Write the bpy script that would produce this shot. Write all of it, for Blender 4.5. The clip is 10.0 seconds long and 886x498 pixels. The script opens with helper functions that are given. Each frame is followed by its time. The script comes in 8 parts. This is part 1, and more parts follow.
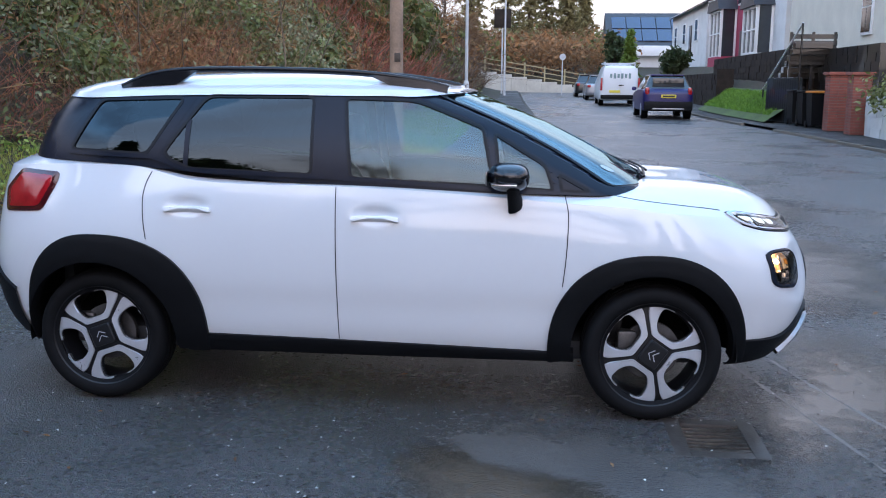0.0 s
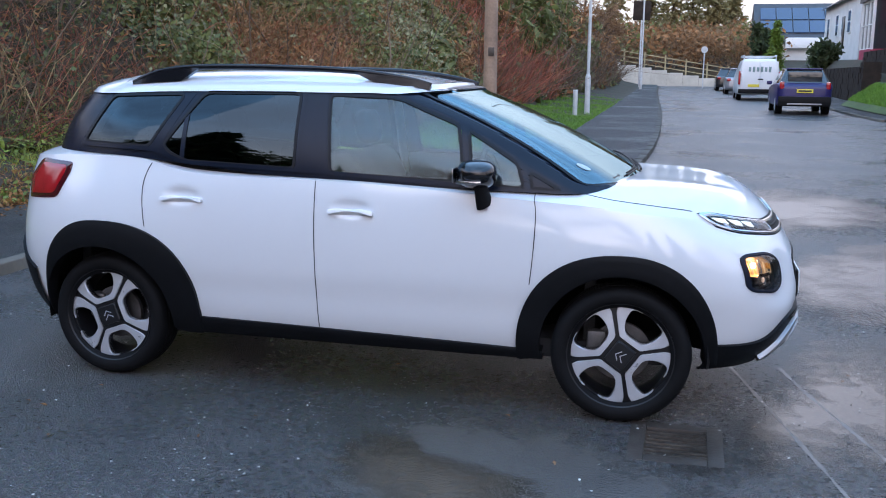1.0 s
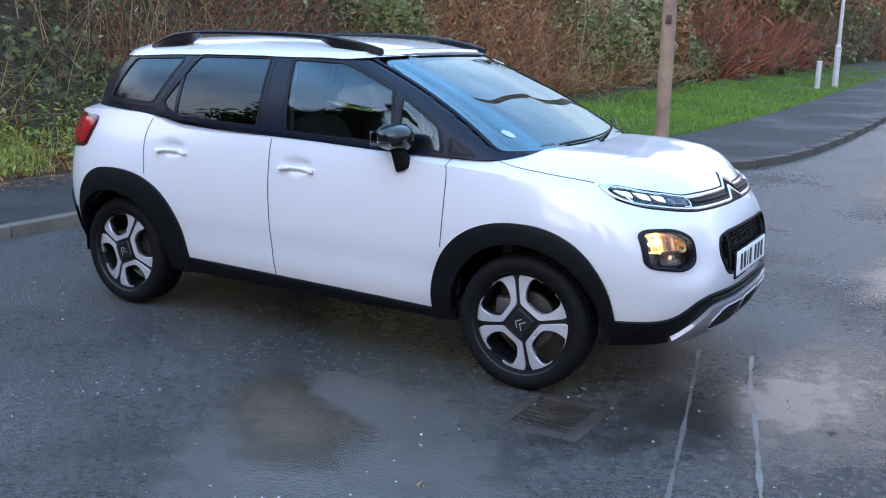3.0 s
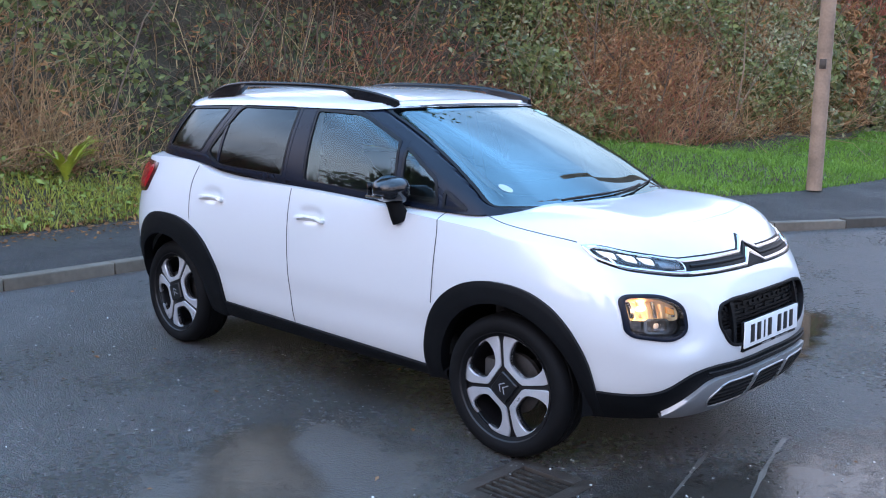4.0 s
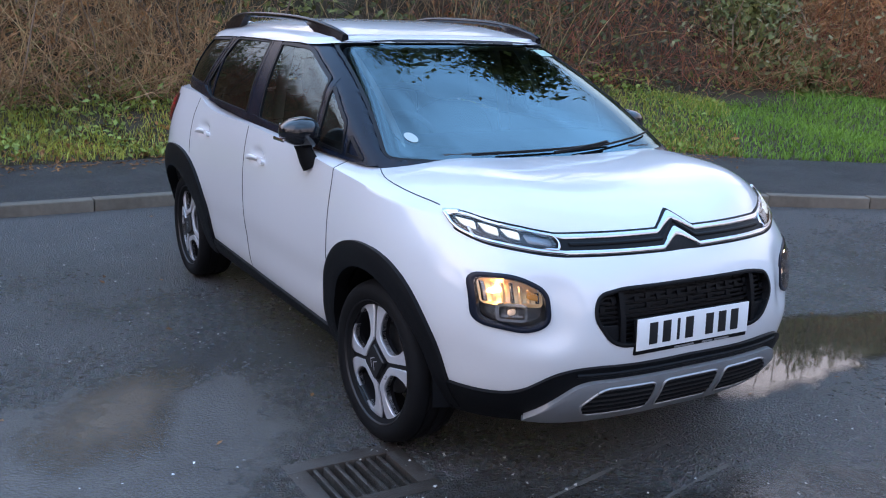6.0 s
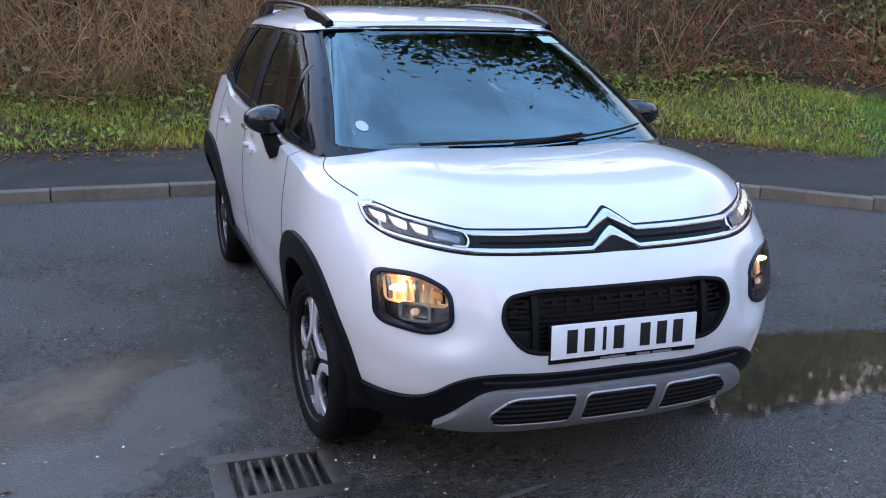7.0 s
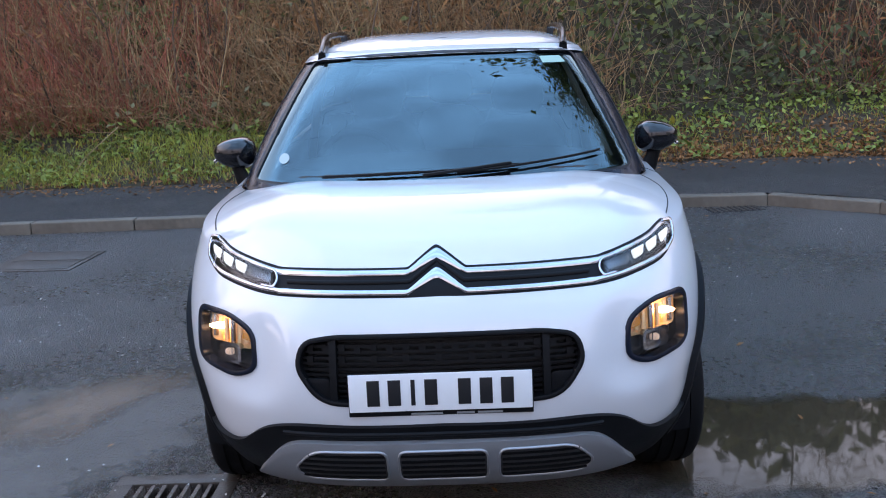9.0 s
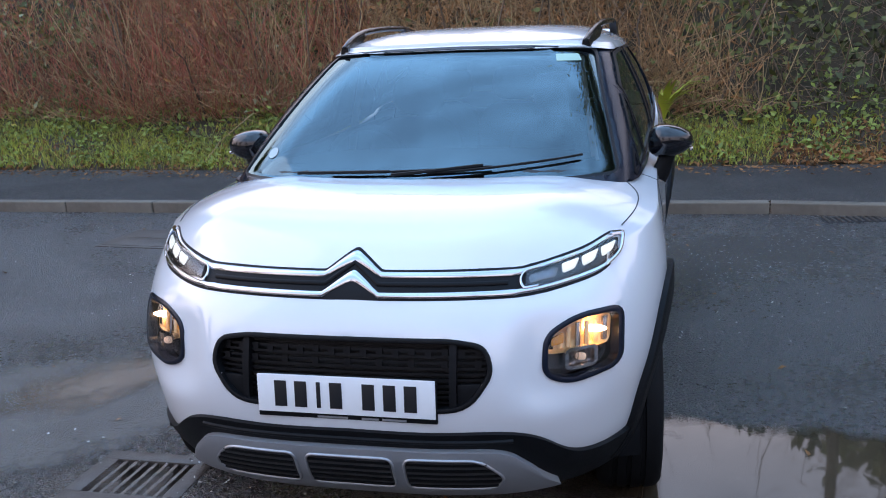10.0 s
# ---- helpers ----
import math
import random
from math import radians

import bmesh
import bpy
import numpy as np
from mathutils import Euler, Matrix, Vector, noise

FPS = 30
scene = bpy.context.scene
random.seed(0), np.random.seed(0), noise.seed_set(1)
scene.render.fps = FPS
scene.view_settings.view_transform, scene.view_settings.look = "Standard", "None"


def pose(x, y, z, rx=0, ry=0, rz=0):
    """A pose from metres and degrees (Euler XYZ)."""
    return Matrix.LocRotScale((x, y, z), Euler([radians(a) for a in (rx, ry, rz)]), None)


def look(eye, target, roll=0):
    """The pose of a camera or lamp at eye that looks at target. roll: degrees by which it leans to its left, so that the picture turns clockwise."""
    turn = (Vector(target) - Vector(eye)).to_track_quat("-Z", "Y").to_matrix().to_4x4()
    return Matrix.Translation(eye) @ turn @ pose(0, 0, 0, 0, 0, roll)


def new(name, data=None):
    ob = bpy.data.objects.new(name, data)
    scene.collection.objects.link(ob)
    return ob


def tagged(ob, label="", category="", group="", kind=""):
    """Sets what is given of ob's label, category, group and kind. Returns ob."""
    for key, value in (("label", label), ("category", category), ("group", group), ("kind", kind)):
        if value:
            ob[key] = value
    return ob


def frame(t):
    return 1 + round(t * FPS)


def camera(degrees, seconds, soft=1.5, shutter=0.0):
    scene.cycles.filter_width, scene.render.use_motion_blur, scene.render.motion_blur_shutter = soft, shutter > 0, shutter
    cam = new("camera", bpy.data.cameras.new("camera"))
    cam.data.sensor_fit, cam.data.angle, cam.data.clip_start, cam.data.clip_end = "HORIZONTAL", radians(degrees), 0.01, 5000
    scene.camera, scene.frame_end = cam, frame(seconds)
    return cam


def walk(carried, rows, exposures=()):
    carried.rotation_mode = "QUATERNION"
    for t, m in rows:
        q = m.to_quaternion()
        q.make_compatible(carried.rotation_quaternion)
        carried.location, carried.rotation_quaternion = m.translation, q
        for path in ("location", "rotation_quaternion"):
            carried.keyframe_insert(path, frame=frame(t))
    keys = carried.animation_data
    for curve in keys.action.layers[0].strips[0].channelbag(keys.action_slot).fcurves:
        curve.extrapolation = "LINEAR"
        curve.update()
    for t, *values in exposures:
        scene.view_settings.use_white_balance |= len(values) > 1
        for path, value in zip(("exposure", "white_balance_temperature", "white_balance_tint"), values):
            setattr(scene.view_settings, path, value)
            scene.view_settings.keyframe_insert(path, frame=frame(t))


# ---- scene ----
cam = camera(50.0, 10.0, soft=1.05)
PATH = [
    (0, (0.769, -5.092, 1.525), (0.573, -3.131, 1.182), 0.5),
    (0.5, (1.178, -5.105, 1.547), (0.806, -3.172, 1.196), 0.3),
    (1, (1.553, -5.038, 1.554), (1.065, -3.132, 1.194), 0.6),
    (1.5, (1.948, -5.045, 1.552), (1.367, -3.167, 1.184), 0.4),
    (2, (2.278, -4.87, 1.52), (1.542, -3.053, 1.125), -0.6),
    (2.5, (2.678, -4.738, 1.508), (1.786, -2.996, 1.095), -0.0),
    (2.7, (2.863, -4.688, 1.533), (1.923, -2.976, 1.105), 0.7),
    (3.8, (3.692, -4.036, 1.6), (2.436, -2.523, 1.238), 0.3),
    (4, (3.787, -3.897, 1.612), (2.444, -2.456, 1.264), 0.7),
    (4.5, (3.91, -3.526, 1.585), (2.472, -2.184, 1.222), 1.2),
    (5, (4.071, -3.158, 1.587), (2.568, -1.904, 1.179), 1.1),
    (5.5, (4.263, -2.761, 1.615), (2.674, -1.634, 1.16), 1.2),
    (5.7, (4.306, -2.605, 1.609), (2.686, -1.528, 1.146), 1.7),
    (6.8, (4.58, -1.673, 1.626), (2.775, -0.973, 1.123), 1.0),
    (7, (4.585, -1.524, 1.594), (2.765, -0.862, 1.095), 1.3),
    (7.5, (4.596, -1.133, 1.609), (2.729, -0.606, 1.122), 0.8),
    (8, (4.667, -0.706, 1.618), (2.753, -0.37, 1.143), 0.1),
    (8.5, (4.605, -0.309, 1.585), (2.666, -0.175, 1.112), -1.1),
    (9, (4.631, 0.113, 1.583), (2.683, 0.046, 1.135), -2.6),
    (9.5, (4.609, 0.517, 1.592), (2.677, 0.234, 1.159), -2.9),
    (10, (4.468, 0.852, 1.582), (2.572, 0.407, 1.128), -2.2),
]
EXPOSURES = [(0.0, 0.71, 6500, 25), (1.5, 0.73, 6460, 25), (2.7, 0.82, 6460, 25), (3.8, 1.14, 6460, 26), (4.0, 1.06, 6460, 26), (4.5, 0.72, 6460, 26), (5.0, 0.57, 6460, 26), (5.7, 0.65, 6560, 27), (7.0, 0.67, 6960, 31), (10.0, 0.66, 6960, 30)]
walk(cam, [(t, look(eye, target, roll)) for t, eye, target, roll in PATH], EXPOSURES)

# ---- world and light ----
scene.view_settings.exposure = 0.0
world = bpy.data.worlds.new("overcast_sky")
scene.world = world
world.use_nodes = True
wn, wl = world.node_tree.nodes, world.node_tree.links
wn.clear()
w_out = wn.new("ShaderNodeOutputWorld")
w_bg = wn.new("ShaderNodeBackground")
w_sky = wn.new("ShaderNodeTexSky")
w_sky.sky_type = "NISHITA"
w_sky.sun_disc = False
w_sky.sun_elevation = radians(33)
w_sky.sun_rotation = radians(178)
w_sky.air_density, w_sky.dust_density, w_sky.ozone_density = 1.0, 1.2, 1.5
w_co = wn.new("ShaderNodeTexCoord")
w_map = wn.new("ShaderNodeMapping")
w_map.inputs["Scale"].default_value = (1.0, 1.0, 2.6)
w_noise = wn.new("ShaderNodeTexNoise")
w_noise.inputs["Scale"].default_value = 2.4
w_noise.inputs["Detail"].default_value = 7
w_noise.inputs["Roughness"].default_value = 0.55
w_ramp = wn.new("ShaderNodeValToRGB")
w_ramp.color_ramp.elements[0].position, w_ramp.color_ramp.elements[0].color = 0.39, (0.48, 0.48, 0.48, 1)
w_ramp.color_ramp.elements[1].position, w_ramp.color_ramp.elements[1].color = 0.64, (1.0, 1.0, 1.0, 1)
w_mix = wn.new("ShaderNodeMixRGB")
w_sep = wn.new("ShaderNodeSeparateXYZ")
w_high = wn.new("ShaderNodeMapRange")
w_high.inputs["From Min"].default_value, w_high.inputs["From Max"].default_value = 0.05, 0.32
w_cloud = wn.new("ShaderNodeMixRGB")
w_cloud.inputs["Color1"].default_value, w_cloud.inputs["Color2"].default_value = (6.7, 6.4, 6.1, 1), (11.4, 12.0, 12.6, 1)
wl.new(w_co.outputs["Generated"], w_sep.inputs["Vector"])
wl.new(w_sep.outputs["Z"], w_high.inputs["Value"])
wl.new(w_high.outputs[0], w_cloud.inputs["Fac"])
w_top = wn.new("ShaderNodeMapRange")
w_top.inputs["From Min"].default_value, w_top.inputs["From Max"].default_value = 0.36, 0.64
w_blue = wn.new("ShaderNodeMixRGB")
w_blue.inputs["Color2"].default_value = (5.6, 12.0, 19.0, 1)
wl.new(w_sep.outputs["Z"], w_top.inputs["Value"])
wl.new(w_top.outputs[0], w_blue.inputs["Fac"])
wl.new(w_cloud.outputs["Color"], w_blue.inputs["Color1"])
wl.new(w_blue.outputs["Color"], w_mix.inputs["Color2"])
wl.new(w_co.outputs["Generated"], w_map.inputs["Vector"])
wl.new(w_map.outputs["Vector"], w_noise.inputs["Vector"])
wl.new(w_noise.outputs["Fac"], w_ramp.inputs["Fac"])
wl.new(w_ramp.outputs["Color"], w_mix.inputs["Fac"])
wl.new(w_sky.outputs["Color"], w_mix.inputs["Color1"])
wl.new(w_mix.outputs["Color"], w_bg.inputs["Color"])
wl.new(w_bg.outputs["Background"], w_out.inputs["Surface"])
w_bg.inputs["Strength"].default_value = 0.11
sun = new("sun", bpy.data.lights.new("sun", "SUN"))
sun.data.energy, sun.data.angle, sun.data.color = 0.55, radians(70), (1.0, 0.93, 0.84)
sun.matrix_world = look((0.5, -14, 9), (0, 0, 0))


# ---- materials ----
def material(name, base, rough=0.5, metal=0.0, vary=0.0, scale=8.0, bump=0.0, bump_scale=60.0, rough_vary=0.0, second=None, random_tone=0.0, coat=0.0, spec=None):
    m = bpy.data.materials.new(name)
    m.use_nodes = True
    n, l = m.node_tree.nodes, m.node_tree.links
    b = n["Principled BSDF"]
    b.inputs["Base Color"].default_value = (*base, 1)
    b.inputs["Roughness"].default_value = rough
    b.inputs["Metallic"].default_value = metal
    b.inputs["Coat Weight"].default_value = coat
    b.inputs["Coat Roughness"].default_value = 0.04
    if spec is not None:
        b.inputs["Specular IOR Level"].default_value = spec
    co = n.new("ShaderNodeTexCoord")
    if vary or second or rough_vary or random_tone:
        t1 = n.new("ShaderNodeTexNoise")
        t1.inputs["Scale"].default_value, t1.inputs["Detail"].default_value = scale, 8
        t2 = n.new("ShaderNodeTexNoise")
        t2.inputs["Scale"].default_value, t2.inputs["Detail"].default_value = scale * 9, 4
        l.new(co.outputs["Object"], t1.inputs["Vector"])
        l.new(co.outputs["Object"], t2.inputs["Vector"])
        add = n.new("ShaderNodeMath")
        add.operation = "MULTIPLY_ADD"
        add.inputs[1].default_value = 0.35
        l.new(t2.outputs["Fac"], add.inputs[0])
        l.new(t1.outputs["Fac"], add.inputs[2])
        ramp = n.new("ShaderNodeMapRange")
        ramp.inputs["From Min"].default_value, ramp.inputs["From Max"].default_value = 0.45, 0.95
        l.new(add.outputs[0], ramp.inputs["Value"])
        if vary or second:
            mix = n.new("ShaderNodeMixRGB")
            dark = second or tuple(c * (1 - vary) for c in base)
            mix.inputs["Color1"].default_value, mix.inputs["Color2"].default_value = (*dark, 1), (*base, 1)
            l.new(ramp.outputs[0], mix.inputs["Fac"])
            last = mix.outputs["Color"]
            if random_tone:
                geo = n.new("ShaderNodeNewGeometry")
                hsv = n.new("ShaderNodeHueSaturation")
                mr = n.new("ShaderNodeMapRange")
                mr.inputs["To Min"].default_value, mr.inputs["To Max"].default_value = 1 - random_tone, 1 + random_tone
                l.new(geo.outputs["Random Per Island"], mr.inputs["Value"])
                l.new(mr.outputs[0], hsv.inputs["Value"])
                l.new(last, hsv.inputs["Color"])
                last = hsv.outputs["Color"]
            l.new(last, b.inputs["Base Color"])
        if rough_vary:
            rr = n.new("ShaderNodeMapRange")
            rr.inputs["To Min"].default_value, rr.inputs["To Max"].default_value = max(rough - rough_vary, 0.02), min(rough + rough_vary, 1)
            l.new(ramp.outputs[0], rr.inputs["Value"])
            l.new(rr.outputs[0], b.inputs["Roughness"])
    if bump:
        tb = n.new("ShaderNodeTexNoise")
        tb.inputs["Scale"].default_value, tb.inputs["Detail"].default_value = bump_scale, 6
        l.new(co.outputs["Object"], tb.inputs["Vector"])
        bp = n.new("ShaderNodeBump")
        bp.inputs["Strength"].default_value, bp.inputs["Distance"].default_value = bump, 0.01
        l.new(tb.outputs["Fac"], bp.inputs["Height"])
        l.new(bp.outputs["Normal"], b.inputs["Normal"])
    return m


def thin_leaf(m, share=0.22):
    """Lets some light through, as leaves and blades do."""
    n, l = m.node_tree.nodes, m.node_tree.links
    b, out = n["Principled BSDF"], n["Material Output"]
    tr, mix = n.new("ShaderNodeBsdfTranslucent"), n.new("ShaderNodeMixShader")
    mix.inputs[0].default_value = share
    l.new(b.inputs["Base Color"].links[0].from_socket, tr.inputs["Color"])
    l.new(b.outputs[0], mix.inputs[1])
    l.new(tr.outputs[0], mix.inputs[2])
    l.new(mix.outputs[0], out.inputs["Surface"])


def glass(name, tint, gloss=1.5, rough=0.0, sheen=(1.0, 1.0, 1.0)):
    """Thin pane: light passes tinted, and the face mirrors by the angle."""
    m = bpy.data.materials.new(name)
    m.use_nodes = True
    n, l = m.node_tree.nodes, m.node_tree.links
    n.clear()
    out = n.new("ShaderNodeOutputMaterial")
    mix = n.new("ShaderNodeMixShader")
    tr = n.new("ShaderNodeBsdfTransparent")
    tr.inputs["Color"].default_value = (*tint, 1)
    gl = n.new("ShaderNodeBsdfGlossy")
    gl.inputs["Roughness"].default_value = rough
    gl.inputs["Color"].default_value = (*sheen, 1)
    fr = n.new("ShaderNodeFresnel")
    fr.inputs["IOR"].default_value = gloss
    l.new(fr.outputs[0], mix.inputs[0])
    l.new(tr.outputs[0], mix.inputs[1])
    l.new(gl.outputs[0], mix.inputs[2])
    l.new(mix.outputs[0], out.inputs["Surface"])
    return m


def lit(name, color, strength):
    m = bpy.data.materials.new(name)
    m.use_nodes = True
    b = m.node_tree.nodes["Principled BSDF"]
    b.inputs["Base Color"].default_value = (*color, 1)
    b.inputs["Emission Color"].default_value = (*color, 1)
    b.inputs["Emission Strength"].default_value = strength
    return m


PAINT = material("white_paint", (0.65, 0.655, 0.675), 0.36, coat=1.0, vary=0.02, scale=0.7)
PAINT.node_tree.nodes["Principled BSDF"].inputs["Coat IOR"].default_value = 1.75
GLOSS_BLACK = material("gloss_black", (0.007, 0.011, 0.022), 0.24, spec=0.22, vary=0.2, scale=5)
RAIL_BLACK = material("rail_black", (0.006, 0.007, 0.010), 0.22, spec=0.35, vary=0.2, scale=5)
MIRROR_BLACK = material("mirror_black", (0.006, 0.007, 0.010), 0.12, coat=0.45, spec=0.4, vary=0.2, scale=5)
PLASTIC = material("black_plastic", (0.0055, 0.006, 0.0075), 0.52, vary=0.3, scale=14, bump=0.12, bump_scale=700, spec=0.16)
SILVER_PLASTIC = material("silver_plastic", (0.36, 0.365, 0.38), 0.38, metal=0.6, vary=0.08, scale=9)
LAMP_INNER = material("lamp_chrome", (0.26, 0.26, 0.275), 0.26, metal=0.85, vary=0.45, scale=40)
LAMP_DARK = material("lamp_dark", (0.035, 0.034, 0.036), 0.25, metal=0.5, vary=0.4, scale=30)
CHROME = material("chrome", (0.58, 0.58, 0.61), 0.14, metal=1.0, vary=0.05, scale=6)
DARK_GRILLE = material("dark_grille", (0.004, 0.004, 0.005), 0.5, vary=0.3, scale=20, spec=0.15)
TYRE = material("tyre_rubber", (0.006, 0.006, 0.007), 0.7, vary=0.35, scale=16, bump=0.1, bump_scale=220, spec=0.15)
ALLOY = material("machined_alloy", (0.56, 0.56, 0.59), 0.34, metal=0.45, vary=0.10, scale=12, rough_vary=0.08)
ALLOY_DARK = material("dark_alloy", (0.010, 0.010, 0.012), 0.4, metal=0.2, vary=0.3, scale=12)
BRAKE = material("brake_iron", (0.16, 0.15, 0.15), 0.45, metal=0.8, vary=0.5, scale=12)
SEAM = material("shut_line", (0.03, 0.031, 0.034), 0.8, vary=0.2)
GLASS_FRONT = glass("windscreen_glass", (0.26, 0.34, 0.36), 2.15, 0.0, (0.62, 0.90, 1.0))
GLASS_SIDE = glass("side_glass", (0.58, 0.68, 0.68), 1.8, 0.0, (0.72, 0.93, 1.0))
GLASS_DARK = glass("privacy_glass", (0.05, 0.055, 0.065), 1.6, 0.0, (0.75, 0.92, 1.0))
GLASS_LAMP = glass("lamp_glass", (0.93, 0.94, 0.95), 1.45)
SEAL = material("rubber_seal", (0.006, 0.007, 0.010), 0.4, vary=0.2, scale=9, spec=0.2)
CABIN = material("cabin_trim", (0.03, 0.031, 0.035), 0.75, vary=0.3, scale=8, bump=0.1, bump_scale=300)
FABRIC = material("seat_fabric", (0.055, 0.058, 0.065), 0.9, vary=0.35, scale=20, bump=0.2, bump_scale=400)
RED_LENS = material("red_lens", (0.42, 0.012, 0.018), 0.12, coat=0.8, vary=0.35, scale=14)
DARK_RED = material("dark_red_lens", (0.07, 0.006, 0.01), 0.12, coat=0.8, vary=0.3, scale=14)
PLATE = material("plate_white", (0.80, 0.81, 0.82), 0.35, vary=0.04, scale=10)
PLATE_INK = material("plate_ink", (0.012, 0.012, 0.014), 0.4, vary=0.1)
# Warm tint puts the lit bulb's glow into the chrome reflector's colour.
GLOW_REFLECTOR = material("lamp_reflector", (0.92, 0.66, 0.36), 0.34, metal=0.45, vary=0.15, scale=18)
AMBER = material("amber_lens", (0.85, 0.36, 0.06), 0.2, vary=0.2, scale=30)
LED = lit("led_white", (0.74, 0.78, 0.68), 0.42)
BULB = lit("bulb_warm", (1.0, 0.66, 0.34), 14.0)
FOG_BULB = lit("fog_bulb_warm", (0.75, 0.60, 0.46), 0.25)


# ---- building helpers ----
from mathutils.bvhtree import BVHTree


def part(name, bm, mat, parent=None, label="", smooth=True):
    """Links a bmesh as one mesh object under a thing or a part."""
    me = bpy.data.meshes.new(name)
    bm.to_mesh(me)
    bm.free()
    return link(name, me, mat, parent, label, smooth)


def link(name, me, mat, parent=None, label="", smooth=True):
    for m in mat if isinstance(mat, (list, tuple)) else (mat,):
        me.materials.append(m)
    if smooth:
        me.shade_smooth()
        me.set_sharp_from_angle(angle=radians(48))
    ob = new(name, me)
    if parent is not None:
        ob.parent = parent
    if label:
        ob["label"] = label
    return ob


def solid(name, verts, faces, mat, parent=None, label="", smooth=False):
    me = bpy.data.meshes.new(name)
    me.from_pydata([tuple(v) for v in verts], [], [tuple(f) for f in faces])
    me.validate()
    me.update()
    return link(name, me, mat, parent, label, smooth)


def thing(name, label, category, at=None, group="", kind=""):
    ob = new(name)
    if at is not None:
        ob.matrix_world = at
    return tagged(ob, label, category, group, kind)


def box_bm(size, centre=(0, 0, 0), bevel=0.0, segments=2):
    bm = bmesh.new()
    bmesh.ops.create_cube(bm, size=1.0, matrix=Matrix.Translation(centre) @ Matrix.Diagonal((*size, 1)))
    if bevel:
        bmesh.ops.bevel(bm, geom=bm.edges[:], offset=bevel, segments=segments, affect="EDGES", profile=0.6)
    return bm


def cyl_bm(r1, r2, depth, m=Matrix(), segments=24):
    bm = bmesh.new()
    bmesh.ops.create_cone(bm, cap_ends=True, segments=segments, radius1=r1, radius2=r2, depth=depth, matrix=m)
    return bm


def spline(xs, ys):
    """Natural cubic spline, with straight ends beyond."""
    xs, ys = np.array(xs, float), np.array(ys, float)
    if xs[0] > xs[-1]:
        xs, ys = xs[::-1], ys[::-1]
    n, h = len(xs), np.diff(xs)
    a, r = np.eye(n), np.zeros(n)
    for i in range(1, n - 1):
        a[i, i - 1 : i + 2] = h[i - 1], 2 * (h[i - 1] + h[i]), h[i]
        r[i] = 6 * ((ys[i + 1] - ys[i]) / h[i] - (ys[i] - ys[i - 1]) / h[i - 1])
    m = np.linalg.solve(a, r)

    def at(x):
        x = np.clip(np.asarray(x, float), xs[0], xs[-1])
        i = np.clip(np.searchsorted(xs, x) - 1, 0, n - 2)
        p, q, hh = xs[i + 1] - x, x - xs[i], h[i]
        return (m[i] * p**3 + m[i + 1] * q**3) / (6 * hh) + (ys[i] / hh - m[i] * hh / 6) * p + (ys[i + 1] / hh - m[i + 1] * hh / 6) * q

    return at


def inside(poly, x, y):
    """Which of the points (x, y) lie inside the polygon."""
    poly = np.asarray(poly, float)
    res = np.zeros(np.shape(x), bool)
    j = len(poly) - 1
    for i in range(len(poly)):
        (xi, yi), (xj, yj) = poly[i], poly[j]
        with np.errstate(divide="ignore", invalid="ignore"):
            hit = ((yi > y) != (yj > y)) & (x < (xj - xi) * (y - yi) / (yj - yi + 1e-12) + xi)
        res ^= hit
        j = i
    return res


def rounded(poly, r, k=5):
    """The polygon with its corners rounded; r is one radius or one for each corner."""
    pts = [Vector(p) for p in poly]
    out = []
    for i, p in enumerate(pts):
        a, b = pts[i - 1] - p, pts[(i + 1) % len(pts)] - p
        rad = r[i] if isinstance(r, (list, tuple)) else r
        rad = min(rad, a.length * 0.45, b.length * 0.45)
        s, e = p + a.normalized() * rad, p + b.normalized() * rad
        for n in range(k + 1):
            t = n / k
            out.append(tuple(s * (1 - t) ** 2 + p * 2 * t * (1 - t) + e * t * t))
    return out


def dense(poly, step):
    """The closed outline with points at most step apart."""
    out = []
    for i in range(len(poly)):
        a, b = np.array(poly[i]), np.array(poly[(i + 1) % len(poly)])
        n = max(1, int(np.ceil(np.linalg.norm(b - a) / step)))
        out += [tuple(a + (b - a) * t / n) for t in range(n)]
    return out


def tube_bm(points, radius, segments=8, close=False, flat=1.0):
    """A tube along points; radius may be one for each point."""
    bm = bmesh.new()
    pts = [Vector(p) for p in points]
    n = len(pts)
    rings = []
    side = None
    for i, p in enumerate(pts):
        d = (pts[min(i + 1, n - 1)] - pts[max(i - 1, 0)]) if not close else pts[(i + 1) % n] - pts[i - 1]
        d = d.normalized() if d.length > 1e-9 else Vector((0, 0, 1))
        if side is None:
            side = d.orthogonal().normalized()
        side = (side - d * side.dot(d)).normalized()
        up = d.cross(side)
        r = float(radius[i]) if isinstance(radius, (list, tuple)) else radius
        rings.append([bm.verts.new(p + r * (math.cos(a) * side + flat * math.sin(a) * up)) for a in (2 * math.pi * k / segments for k in range(segments))])
    for i in range(n if close else n - 1):
        a, b = rings[i], rings[(i + 1) % n]
        for k in range(segments):
            bm.faces.new((a[k], a[(k + 1) % segments], b[(k + 1) % segments], b[k]))
    if not close:
        bm.faces.new(rings[0][::-1])
        bm.faces.new(rings[-1])
    return bm


def mirrored(ob, parent=None):
    """A copy of a part on the other side of the car."""
    me = ob.data.copy()
    me.transform(Matrix.Diagonal((1, -1, 1, 1)))
    me.flip_normals()
    twin = new(ob.name.split(".")[0], me)
    twin.parent = parent or ob.parent
    if ob.get("label"):
        twin["label"] = ob["label"]
    return twin


